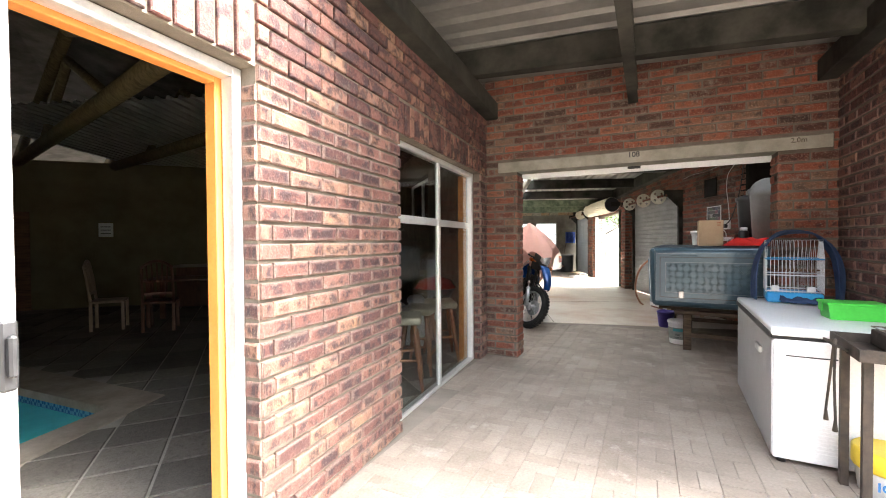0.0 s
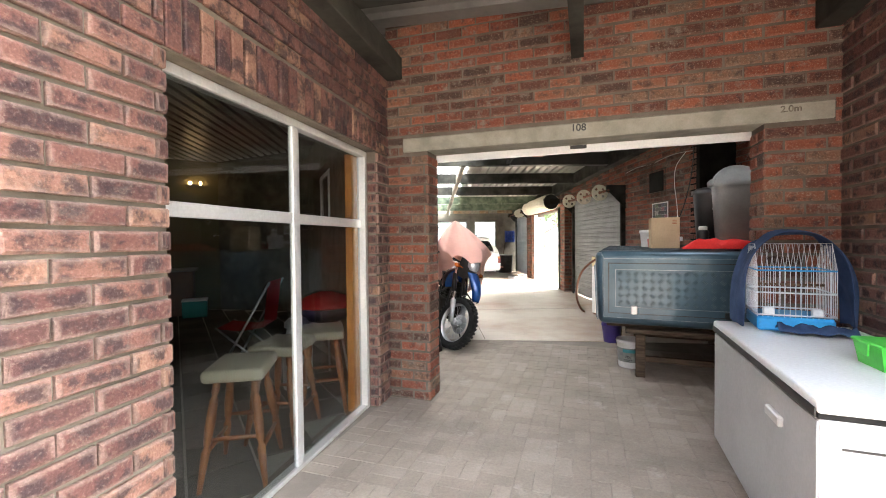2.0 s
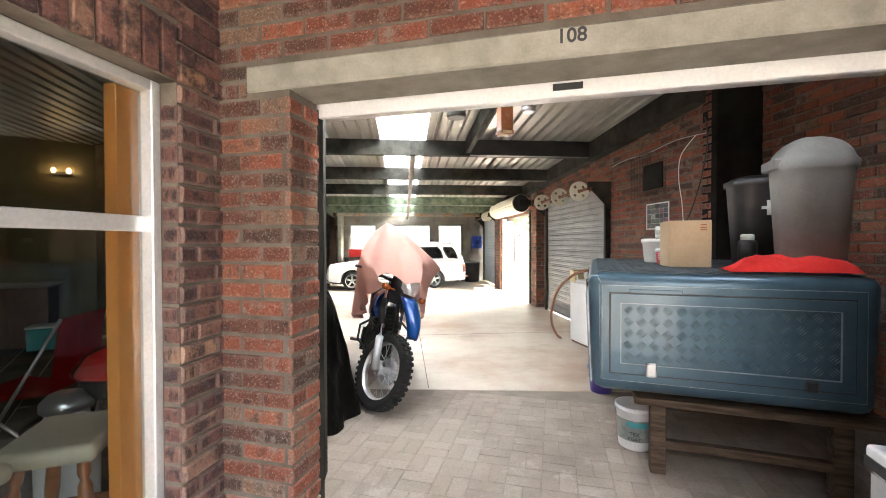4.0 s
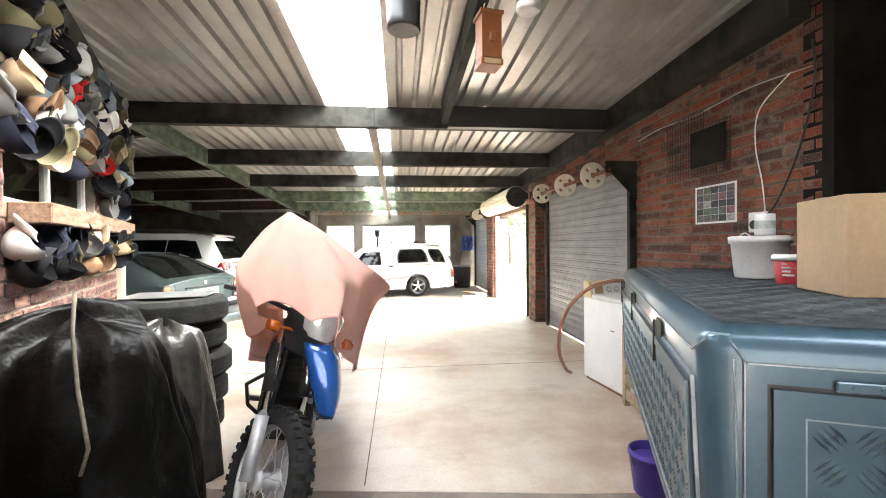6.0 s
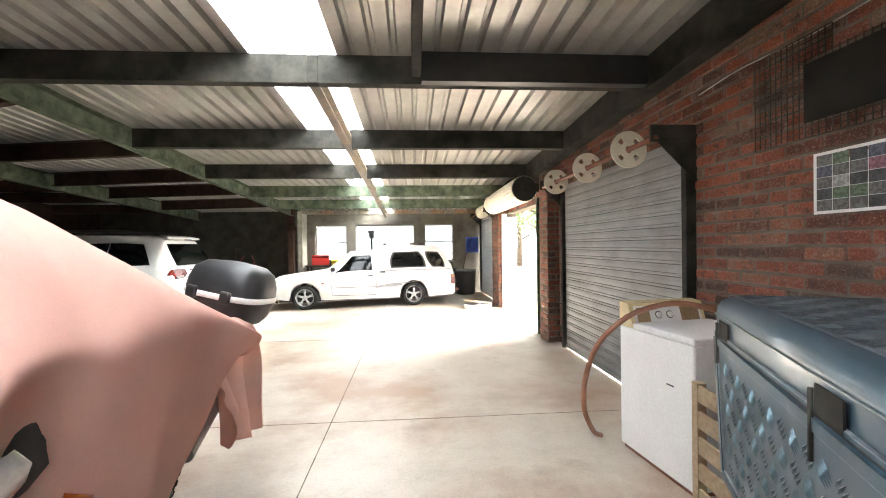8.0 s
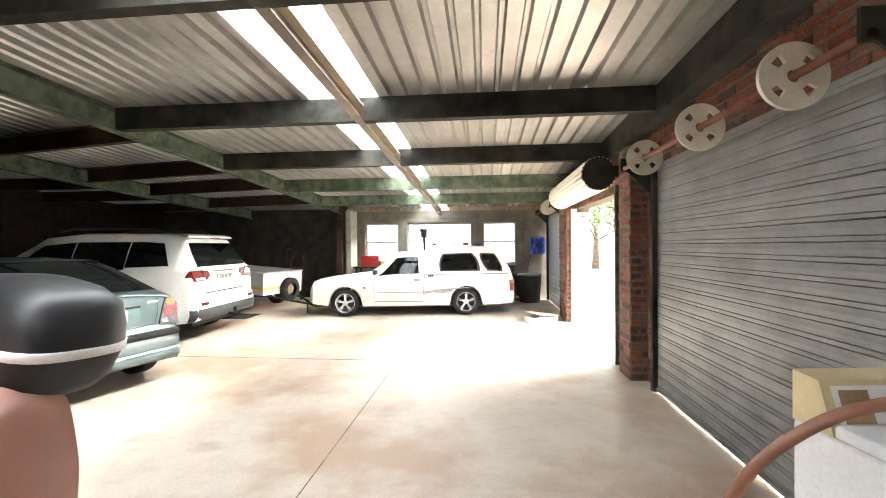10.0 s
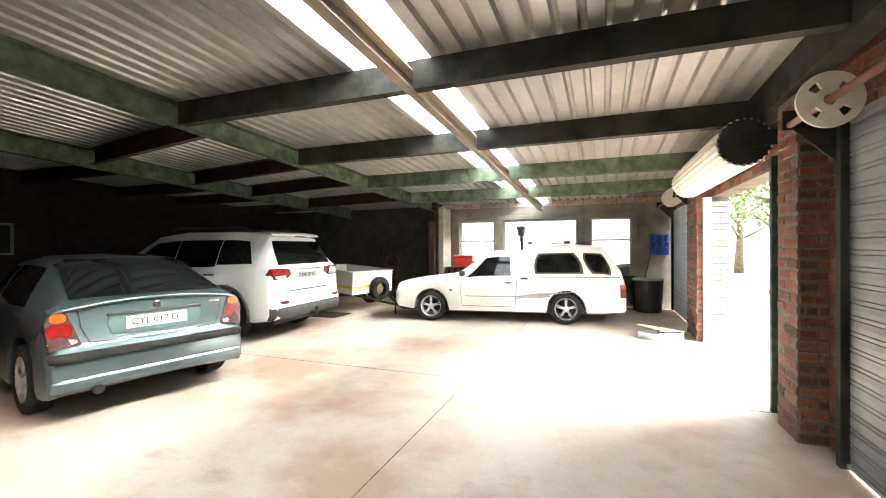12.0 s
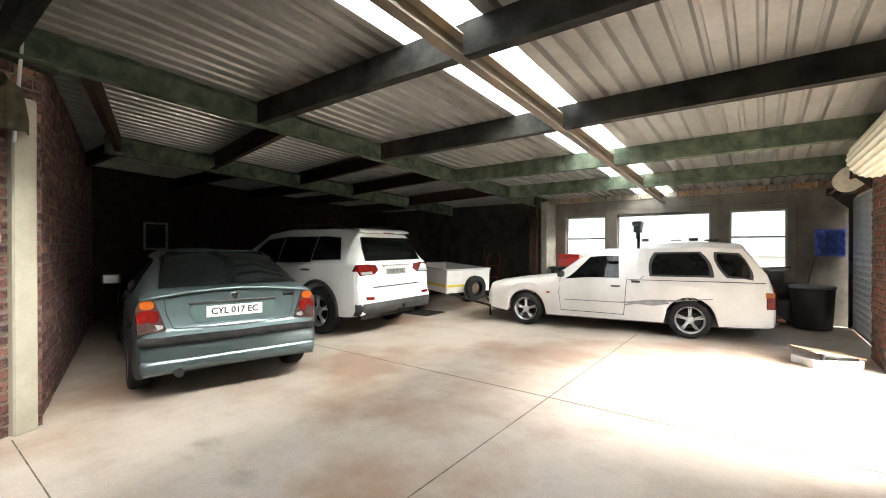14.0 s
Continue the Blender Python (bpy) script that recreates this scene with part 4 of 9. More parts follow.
# brick reveals of the openings
# pale brick colour stands for strong daylight on the doorway's north jamb
M_daylit_brick = surface("lime_washed_brick", (0.52, 0.49, 0.44), (0.70, 0.67, 0.62), 9, 0.9, grain=70, bumpy=0.4)
def reveal(core, s, face, y0, y1, z1, kind, seed):
    rng = random.Random(seed)
    stock = [brick_mesh("brick", BL, BH, 0.03, {"face": M_brick, "red": M_red, "pale": M_daylit_brick}[kind], rng) for _ in range(4)]
    course = BH + JT
    for c in range(int(z1 / course)):
        z = c * course + JT / 2
        cuts = [(y0, y1)] if (c % 2 or y1 - y0 < 0.13) else [(y0, y0 + 0.105), (y0 + 0.118, y1)]
        for a, b in cuts:
            o = new("brick", stock[rng.randrange(4)])
            o.parent = core
            j = rng.uniform(0.006, 0.014)
            if face > 0:
                o.matrix_local = Matrix.Translation((s + j, a, z)) @ Matrix.Rotation(radians(90), 4, "Z") @ Matrix.Diagonal(((b - a) / BL, 1, 1, 1))
            else:
                o.matrix_local = Matrix.Translation((s - j, b, z)) @ Matrix.Rotation(radians(-90), 4, "Z") @ Matrix.Diagonal(((b - a) / BL, 1, 1, 1))


reveal(wall_cross, 0.385, 1, -0.004, 0.23, 2.165, "red", 1)
reveal(wall_cross, 2.815, -1, -0.004, 0.23, 2.165, "red", 2)
reveal(wall_house, 2.805, -1, -0.004, 0.073, 2.12, "face", 3)
reveal(wall_house, -0.455, -1, -0.004, 0.073, 2.12, "face", 4)
reveal(wall_house, 0.83, 1, -0.004, 0.073, 2.12, "face", 5)
reveal(wall_east, ey(15.6), 1, -0.004, 0.23, 2.2, "pale", 6)
# the frame's white is lowered to grey for the dim bay
e = tagged(new("window_west"), "small grey-framed window in the dim wall", "window", "", "structure")
for d in ((-7.398, -7.37, 12.15, 12.60, 1.90, 1.94), (-7.398, -7.37, 12.15, 12.60, 1.36, 1.40), (-7.398, -7.37, 12.15, 12.19, 1.40, 1.90), (-7.398, -7.37, 12.56, 12.60, 1.40, 1.90)):
    boxpart("window_frame", d, surface("dim_frame_paint", (0.10, 0.095, 0.085), (0.16, 0.15, 0.135), 6, 0.7), e)
boxpart("pane", (-7.399, -7.392, 12.19, 12.56, 1.40, 1.90), M_dark, e)

# post at the house corner
bm = bmesh.new()
box(bm, 0, 0.165, 0, 0.16, 0, 2.56, bevel=0.012)
structure("post_corner", bm, surface("cream_post", (0.33, 0.30, 0.23), (0.42, 0.39, 0.31), 3, 0.7, bumpy=0.1), pose(-1.70, 9.40, 0, 0, 0, 23), "cream painted post at the house corner", "post")

# shutter roll over the opening of the cross wall
e = tagged(new("shutter_passage"), "raised white roller shutter under the concrete lintel", "roller shutter", "", "structure")
e.matrix_world = F_CROSS
boxpart("bottom_bar", (0.36, 2.84, 0.285, 0.315, 2.115, 2.20), M_white, e, bevel=0.004)
boxpart("lock_slot", (1.55, 1.68, 0.279, 0.284, 2.145, 2.175), M_black, e)
bm = bmesh.new()
lathe(bm, [(0.17, 0.3), (0.17, 2.9)], 24, Matrix.Translation((0, 0.47, 2.33)), "X")
part("roll", bm, M_white, e)
for a in (0.30, 2.85):
    boxpart("guide_rail", (a, a + 0.06, 0.235, 0.33, 0.0, 2.16), M_steel_dark, e, bevel=0.004)

# rough joints in the concrete floor
bm = bmesh.new()
box(bm, 1.296, 1.304, 7.0, 19.1, 0.0005, 0.0022)
box(bm, -7.0, 4.1, 12.652, 12.664, 0.0005, 0.0022)
box(bm, -1.5, 4.1, 9.442, 9.450, 0.0005, 0.0022)
structure("floor_joints", bm, surface("joint_dirt", (0.10, 0.08, 0.06), (0.27, 0.22, 0.17), 9, 0.95), None, "dark sawn joints in the concrete floor", "joint")


# ---- paving and tiles: pieces ----
def lay_flat(parent, m, spots, size, gap, z, one, run, near, thick=0.03):
    """Flat pieces at spots (x, y, turned); near(world xy) says which ones are objects of their own."""
    rng = random.Random(parent.name)
    w, l = size
    def piece(name, material):
        bm = bmesh.new()
        e = 0.0025 if w < 0.2 else 0.005
        top = [bm.verts.new((x + rng.uniform(-0.002, 0.002), y + rng.uniform(-0.002, 0.002), 0)) for x, y in ((e, e), (w - e, e), (w - e, l - e), (e, l - e))]
        mid = [bm.verts.new((x, y, -e)) for x, y in ((0, 0), (w, 0), (w, l), (0, l))]
        low = [bm.verts.new((v.co.x, v.co.y, -thick)) for v in mid]
        bm.faces.new(top)
        for k in range(4):
            n = (k + 1) % 4
            bm.faces.new((top[k], mid[k], mid[n], top[n]))
            bm.faces.new((mid[k], low[k], low[n], mid[n]))
        bmesh.ops.recalc_face_normals(bm, faces=bm.faces[:])
        me = bpy.data.meshes.new(name)
        bm.to_mesh(me)
        bm.free()
        me.materials.append(material)
        return me
    name = "paver" if w < 0.2 else "tile"
    stock = [piece(name, one) for _ in range(5)]
    verts, faces = [], []
    count = 0
    for x, y, turned in spots:
        mm = m @ Matrix.Translation((x, y, z + rng.uniform(-0.0008, 0.0008)))
        if turned:
            mm = mm @ Matrix.Rotation(radians(90), 4, "Z") @ Matrix.Translation((0, -l, 0))
        if count < 300 and near(mm @ Vector((w / 2, l / 2, 0))):
            count += 1
            o = new(name, stock[rng.randrange(5)])
            o.parent = parent
            o.matrix_parent_inverse = parent.matrix_world.inverted()
            o.matrix_basis = mm
        else:
            me = stock[rng.randrange(5)]
            b = len(verts)
            verts += [tuple(mm @ v.co) for v in me.vertices]
            faces += [tuple(b + i for i in f.vertices) for f in me.polygons]
    if verts:
        me = bpy.data.meshes.new(name + "_rest")
        me.from_pydata(verts, [], faces)
        me.materials.append(run)
        o = new(name + "_rest", me)
        o.parent = parent
        o.matrix_parent_inverse = parent.matrix_world.inverted()
        tagged(o, kind="stuff")


def lay_floors():
    # basket-woven pairs of pavers through the passage
    fp = F_CROSS @ Matrix.Translation((0, 0, 0))
    spots = []
    q = 0.212
    for i in range(-5, 20):
        for j in range(-26, 11):
            x, y = i * q, j * q
            wpt = fp @ Vector((x + q / 2, y + q / 2, 0))
            if wpt.y > 6.9 - 0.135 * (wpt.x - 1.1):
                continue
            if (F_HOUSE.inverted() @ wpt).y > -0.02 and wpt.y < 5.0:
                continue
            if wpt.y > 5.0 and (F_CAPS.inverted() @ wpt).y > -0.02:
                continue
            if (i + j) % 2:
                spots += [(x, y, False), (x + q / 2, y, False)]
            else:
                spots += [(x, y, True), (x, y + q / 2, True)]
    lay_flat(bpy.data.objects["floor_passage_bed"], fp, spots, (q / 2 - 0.0022, q - 0.0022), 0, 0.0, M_paver, M_paver_j, lambda p: p.y > 1.9 and p.y < 5.4 and 0.0 < p.x < 2.1)
    spots = []
    q = 0.385
    for i in range(-24, 14):
        for j in range(-14, 26):
            w = F_TILE @ Vector((i * q + q / 2, j * q + q / 2, 0))
            if not in_poly(w.x, w.y, rows) or in_poly(w.x, w.y, grow(POOL_OUT, -0.06)):
                continue
            spots.append((i * q, j * q, False))
    lay_flat(room_floor, F_TILE, spots, (q - 0.016, q - 0.016), 0, 0.006, M_tile, M_tile_j, lambda p: p.y > 1.0 and p.y < 5.5 and p.x > -4.5)

# ---- vehicles ----
M_carglass = surface("dark_car_glass", (0.004, 0.005, 0.005), (0.008, 0.009, 0.009), 3, 0.05, bumpy=0.0, spec=0.22)
M_white_paint = surface("white_car_paint", (0.74, 0.745, 0.74), (0.80, 0.80, 0.79), 1.5, 0.35, bumpy=0.0, coat=0.8)
M_dusty_white = surface("dusty_white_paint", (0.66, 0.64, 0.59), (0.80, 0.79, 0.77), 1.2, 0.4, bumpy=0.0, coat=0.5)
M_sage = surface("sage_green_paint", (0.080, 0.113, 0.117), (0.100, 0.138, 0.141), 1.5, 0.30, 0.6, bumpy=0.0, coat=0.8)
M_chrome = surface("chrome", (0.75, 0.75, 0.75), (0.85, 0.85, 0.85), 4, 0.12, 1.0, bumpy=0.0)
M_alloy = surface("alloy_rim", (0.50, 0.50, 0.50), (0.66, 0.66, 0.66), 6, 0.3, 0.8, bumpy=0.0)
M_lamp_red = surface("red_lamp", (0.11, 0.006, 0.005), (0.20, 0.010, 0.008), 12, 0.12, bumpy=0.0, coat=0.5)
M_lamp_orange = surface("orange_lamp", (0.30, 0.065, 0.008), (0.42, 0.10, 0.014), 12, 0.12, bumpy=0.0, coat=0.4)
M_lamp_clear = surface("clear_lamp", (0.55, 0.55, 0.55), (0.75, 0.75, 0.75), 12, 0.1, 0.5, bumpy=0.0, coat=1.0)
M_lamp_smoke = surface("smoky_lamp", (0.05, 0.028, 0.026), (0.09, 0.052, 0.048), 14, 0.15, bumpy=0.0, coat=0.4)
M_trim_black = surface("black_trim", (0.02, 0.02, 0.02), (0.04, 0.04, 0.04), 6, 0.6, grain=80, bumpy=0.1)
M_plate = surface("number_plate", (0.66, 0.66, 0.62), (0.74, 0.74, 0.70), 6, 0.5, bumpy=0.0)


def lerp_table(tab, x):
    """Smooth run through (x, v, v, ...) rows."""
    if x <= tab[0][0]:
        return tab[0][1:]
    for a, b in zip(tab, tab[1:]):
        if x <= b[0]:
            f = (x - a[0]) / (b[0] - a[0])
            return tuple(p + (q - p) * f for p, q in zip(a[1:], b[1:]))
    return tab[-1][1:]


def car_shell(tab, wheels, wheel_r, arch=0.07):
    """Half-section points along x. tab rows: x, half width, bottom, belt, roof, roof half width. Returns stations and a section function."""
    def section(x):
        w, zb, belt, roof, wr = lerp_table(tab, x)
        for xw in wheels:
            d = abs(x - xw)
            if d < wheel_r + arch:
                zb = max(zb, wheel_r + math.sqrt(max(0, (wheel_r + arch) ** 2 - d * d)) - 0.0)
        zb = min(zb, belt - 0.08)
        lip = min(zb + 0.07, belt - 0.05)
        roof = max(roof, belt + 0.015)
        tall = roof - belt
        return [(0.0, zb + 0.02), (w - 0.10, zb + 0.01), (w - 0.015, zb), (w, lip), (w + 0.006, (lip + belt) / 2 + 0.02), (w - 0.008, belt - 0.05), (w - 0.035, belt),
                (w - 0.035 + (wr - w + 0.035) * 0.5, belt + tall * 0.5), (wr, belt + tall * 0.86), (wr - 0.09, belt + tall * 0.975), (wr * 0.5, roof), (0.0, roof + 0.01)]
    return section


def car_body(section, xs):
    bm = bmesh.new()
    rows = []
    for x in xs:
        s = section(x)
        rows.append([(x, y, z) for y, z in s] + [(x, -y, z) for y, z in reversed(s[1:-1])])
    vr = grid_surface(bm, rows, closed=True)
    for ring in (vr[0], vr[-1]):
        n = len(ring)
        h = n // 2
        for k in range(h):
            q = [ring[k], ring[k + 1], ring[(n - k - 1) % n], ring[(n - k) % n]]
            q = [v for i, v in enumerate(q) if v not in q[:i]]
            if len(q) > 2:
                bm.faces.new(q)
    return bm


def finish_shell(ob, deg=32):
    ob.data.set_sharp_from_angle(angle=radians(deg))


def side_glass(section, side, x0a, x0b, x1a, x1b, f0, f1, out=0.006, corner=0.0):
    """A pane on the cabin's side between belt fraction f0 and f1; x0a..x1a along its foot, x0b..x1b along its head."""
    bm = bmesh.new()
    rows = []
    n, mrows = 10, 5
    for j in range(mrows + 1):
        f = f0 + (f1 - f0) * j / mrows
        row = []
        for i in range(n + 1):
            u = i / n
            a = x0a + (x0b - x0a) * j / mrows
            b = x1a + (x1b - x1a) * j / mrows
            pinch = corner * (1 - min(1, min(j, mrows - j) / 1.5)) if corner else 0
            x = (a + pinch) + (b - a - 2 * pinch) * u
            s = section(x)
            (yb, zb), (ym, zm), (yt, zt) = s[6], s[7], s[8]
            g = f * 2
            if g <= 1:
                y, z = yb + (ym - yb) * g, zb + (zm - zb) * g
            else:
                y, z = ym + (yt - ym) * (g - 1), zm + (zt - zm) * (g - 1)
            row.append((x, side * (y + out), z))
        rows.append(row)
    grid_surface(bm, rows)
    inner = [[(x, y - side * 0.012, z) for x, y, z in r] for r in rows]
    edge = [r for r in (rows[0], inner[0])]
    grid_surface(bm, edge)
    grid_surface(bm, [rows[-1], inner[-1]])
    grid_surface(bm, [[r[0] for r in rows], [r[0] for r in inner]])
    grid_surface(bm, [[r[-1] for r in rows], [r[-1] for r in inner]])
    return bm


def wheel(parent, x, y, r, width, side, spokes=5, name="wheel", rim_f=0.66):
    """A wheel at the thing's side; its parts tyre, rim and hub."""
    rot = Matrix.Translation((x, y, r))
    bm = bmesh.new()
    w = width / 2
    lathe(bm, [(r * rim_f, -w * 0.9), (r * 0.86, -w), (r * 0.965, -w * 0.85), (r, -w * 0.5), (r, w * 0.5), (r * 0.965, w * 0.85), (r * 0.86, w), (r * rim_f, w * 0.9)], 36, rot, "Y", caps=False)
    wo = part(name, bm, M_rubber, parent)
    bm = bmesh.new()
    f = side
    rr = r * rim_f
    lathe(bm, [(rr * 1.02, f * w * 0.92), (rr * 0.93, f * w * 0.80), (rr * 0.9, -f * w * 0.2)], 36, rot, "Y", caps=False)
    for k in range(spokes):
        a = 2 * math.pi * k / spokes + 0.3
        for da in (-0.16, 0.16):
            p0 = rot @ Vector((0.2 * rr * math.cos(a + da), f * w * 0.72, 0.2 * rr * math.sin(a + da)))
            p1 = rot @ Vector((0.92 * rr * math.cos(a + da * 0.6), f * w * 0.74, 0.92 * rr * math.sin(a + da * 0.6)))
            tube(bm, [p0, p1], [rr * 0.075, rr * 0.055], 6)
    part("rim", bm, M_alloy, wo, "silver alloy rim")
    bm = bmesh.new()
    lathe(bm, [(rr * 0.3, f * w * 0.55), (rr * 0.26, f * w * 0.82), (rr * 0.1, f * w * 0.86)], 20, rot, "Y")
    part("hub", bm, M_alloy, wo)
    bm = bmesh.new()
    lathe(bm, [(rr * 0.62, f * w * 0.1), (rr * 0.6, f * w * 0.16)], 24, rot, "Y")
    part("brake_disc", bm, M_steel_dark, wo)
    return wo


def lettering(text, size, m, material, parent, name="lettering", depth=0.001, sx=1.0):
    cu = bpy.data.curves.new(name, "FONT")
    cu.body = text
    cu.size = size
    cu.offset = size * 0.018
    cu.extrude = depth
    cu.align_x, cu.align_y = "CENTER", "CENTER"
    tmp = bpy.data.objects.new(name + "_tmp", cu)
    me = bpy.data.meshes.new_from_object(tmp)
    bpy.data.objects.remove(tmp)
    me.transform(m @ Matrix.Diagonal((sx, 1, 1, 1)))
    me.materials.clear()
    me.materials.append(material)
    ob = new(name, me)
    ob.parent = parent
    return ob


REAR = Matrix(((0, 0, 1, 0), (1, 0, 0, 0), (0, 1, 0, 0), (0, 0, 0, 1)))


def rear_panel(bm, outline, x_of, thick=0.012):
    """A plate that faces +x with the outline (y, z); x_of(y, z) bends it to the tail."""
    fr = [bm.verts.new((x_of(y, z) + thick, y, z)) for y, z in outline]
    bk = [bm.verts.new((x_of(y, z) - 0.02, y, z)) for y, z in outline]
    bm.faces.new(fr)
    n = len(outline)
    for k in range(n):
        bm.faces.new((fr[k], fr[(k + 1) % n], bk[(k + 1) % n], bk[k]))


def steps(a, b, n):
    return [a + (b - a) * k / n for k in range(n + 1)]


# --- sage green hatchback, tail at x = 0, nose towards -x
def hatchback(m):
    t = thing("hatchback_car", m, "sage green compact hatchback car parked in the shade", "car")
    tab = [(-4.26, 0.60, 0.30, 0.60, 0.62, 0.45), (-4.12, 0.74, 0.22, 0.66, 0.70, 0.60), (-3.85, 0.83, 0.20, 0.72, 0.76, 0.70), (-3.0, 0.868, 0.20, 0.84, 0.90, 0.78), (-2.85, 0.87, 0.20, 0.86, 0.95, 0.76),
           (-2.15, 0.87, 0.20, 0.89, 1.37, 0.60), (-1.6, 0.87, 0.20, 0.91, 1.405, 0.60), (-1.05, 0.868, 0.20, 0.93, 1.38, 0.59), (-0.78, 0.865, 0.20, 0.94, 1.30, 0.59), (-0.17, 0.83, 0.22, 0.95, 1.02, 0.66),
           (-0.12, 0.82, 0.23, 0.93, 0.985, 0.66), (-0.085, 0.815, 0.23, 0.62, 0.67, 0.72), (-0.06, 0.81, 0.24, 0.60, 0.63, 0.73), (-0.02, 0.78, 0.26, 0.57, 0.585, 0.70), (0.0, 0.70, 0.29, 0.54, 0.55, 0.62)]
    wx = (-3.42, -0.70)
    sec = car_shell(tab, wx, 0.31)
    xs = sorted({*steps(-4.26, -3.85, 6), *steps(-3.85, -0.2, 70), *[r[0] for r in tab]})
    b = part("body", car_body(sec, xs), M_sage, t)
    finish_shell(b)
    for s in (1, -1):
        part("side_window", side_glass(sec, s, -2.72, -2.12, -1.86, -1.86, 0.04, 0.92), M_carglass, t)
        part("side_window", side_glass(sec, s, -1.78, -1.78, -0.72, -0.98, 0.04, 0.92), M_carglass, t)
    # hatch glass on the slope of the roof
    bm = bmesh.new()
    rows = []
    for j in range(9):
        x = -0.95 + 0.76 * j / 8
        s_ = sec(x)
        # wrap-round glass widened onto the pillars, its black also giving their shade
        rim_y, rim_z = s_[9][0] * 0.25 + s_[8][0] * 0.75, s_[9][1] * 0.25 + s_[8][1] * 0.75
        half = [(rim_y + 0.004, rim_z), s_[9], s_[10]]
        rows.append([(x + 0.004, -y, z + 0.012) for y, z in half] + [(x + 0.004, 0.0, s_[11][1] + 0.012)] + [(x + 0.004, y, z + 0.012) for y, z in reversed(half)])
    grid_surface(bm, rows)
    part("rear_window", bm, M_carglass, t)
    bm = bmesh.new()
    box(bm, -0.965, -0.93, -0.50, 0.50, 1.352, 1.368, bevel=0.006)
    part("roof_spoiler", bm, M_carglass, t, "black glossy roof edge")
    boxpart("brake_light", (-0.93, -0.915, -0.13, 0.13, 1.335, 1.352), M_lamp_clear, t)
    bm = bmesh.new()
    grid_surface(bm, [[(-0.20 + dx, y, 1.02 - 0.06 * (abs(y) / 0.7) ** 2 + dz) for y in steps(-0.70, 0.70, 14)] for dx, dz in ((0.0, 0.0), (0.06, 0.01), (0.11, -0.002), (0.11, -0.022), (0.04, -0.035))])
    part("spoiler_lip", bm, M_sage, t)
    edge = [(0.0, 0.0), (0.70, 0.0), (0.78, -0.02), (0.81, -0.06), (0.82, -0.12), (0.83, -0.17), (0.865, -0.5)]
    tail = lambda y: lerp_table(edge, abs(y))[0]
    xo = lambda y, z: min(tail(y), lerp_table([(0.60, -0.05), (0.67, -0.083), (0.98, -0.118), (1.02, -0.16)], z)[0]) + 0.006
    for s in (1, -1):
        bm = bmesh.new()
        rear_panel(bm, [(s * y, z) for y, z in ((0.585, 0.655), (0.80, 0.635), (0.848, 0.68), (0.818, 0.86), (0.78, 0.935), (0.69, 0.945), (0.645, 0.84))], lambda y, z: xo(y, z) - 0.002)
        lamp = part("tail_lamp", bm, M_lamp_smoke, t, "smoky clear wrap-round tail lamp")
        for nm, cy, cz, ry_, rz_, mt in (("red_lens", 0.728, 0.785, 0.086, 0.062, M_lamp_red), ("orange_lens", 0.735, 0.892, 0.054, 0.038, M_lamp_orange), ("clear_lens", 0.71, 0.688, 0.098, 0.024, M_lamp_clear)):
            bm = bmesh.new()
            ring = [(abs(math.cos(a)) ** 0.7 * (1 if math.cos(a) > 0 else -1), abs(math.sin(a)) ** 0.7 * (1 if math.sin(a) > 0 else -1)) for a in steps(0, 2 * math.pi, 20)[:-1]]
            rear_panel(bm, [(s * (cy + ry_ * cx), cz + rz_ * cz_) for cx, cz_ in ring], lambda y, z: xo(y, z) + 0.004)
            part(nm, bm, mt, lamp)
    bm = bmesh.new()
    rear_panel(bm, [(-0.40, 0.80), (-0.36, 0.70), (0.36, 0.70), (0.40, 0.80), (0.38, 0.865), (-0.38, 0.865)], lambda y, z: xo(y, z) - 0.004, 0.006)
    part("plate_recess", bm, surface("recess_paint", (0.085, 0.135, 0.128), (0.105, 0.16, 0.15), 2, 0.4, 0.4, bumpy=0.0), t)
    boxpart("plate_handle", (-0.12, -0.082, -0.40, 0.40, 0.866, 0.892), M_trim_black, t, "black tailgate grip bar", bevel=0.006)
    pl = boxpart("number_plate", (-0.10, -0.082, -0.26, 0.26, 0.735, 0.845), M_plate, t, "worn white number plate", bevel=0.002)
    lettering("CYL 017 EC", 0.088, Matrix.Translation((-0.081, 0, 0.79)) @ REAR, M_black, pl, sx=0.98)
    bm = bmesh.new()
    lathe(bm, [(0.038, -0.118), (0.038, -0.102), (0.03, -0.098)], 20, Matrix.Translation((0, 0, 0.935)), "X")
    part("badge", bm, M_chrome, t, "round black and white maker's badge")
    bm = bmesh.new()
    for k in range(5):
        box(bm, -0.118, -0.100, 0.48 + 0.025 * k, 0.498 + 0.025 * k, 0.90, 0.922)
    tagged(part("model_letters", bm, M_chrome, t), kind="stuff")
    # tailgate seam, bumper strip, lower valance and exhaust
    bm = bmesh.new()
    tube(bm, [(xo(0.62, 0.95) + 0.004, -0.60, 0.955), (xo(0.6, 0.8) + 0.006, -0.585, 0.80), (xo(0.55, 0.66) + 0.006, -0.53, 0.665), (xo(0, 0.64) + 0.01, 0, 0.645), (xo(0.55, 0.66) + 0.006, 0.53, 0.665), (xo(0.6, 0.8) + 0.006, 0.585, 0.80), (xo(0.62, 0.95) + 0.004, 0.60, 0.955)], 0.004, 6)
    part("tailgate_seam", bm, M_black, t)
    bm = bmesh.new()
    grid_surface(bm, [[(tail(y) + 0.008 + dx, y, z) for y in steps(-0.835, 0.835, 40)] for dx, z in ((-0.04, 0.60), (0.008, 0.585), (0.012, 0.53), (-0.02, 0.52))])
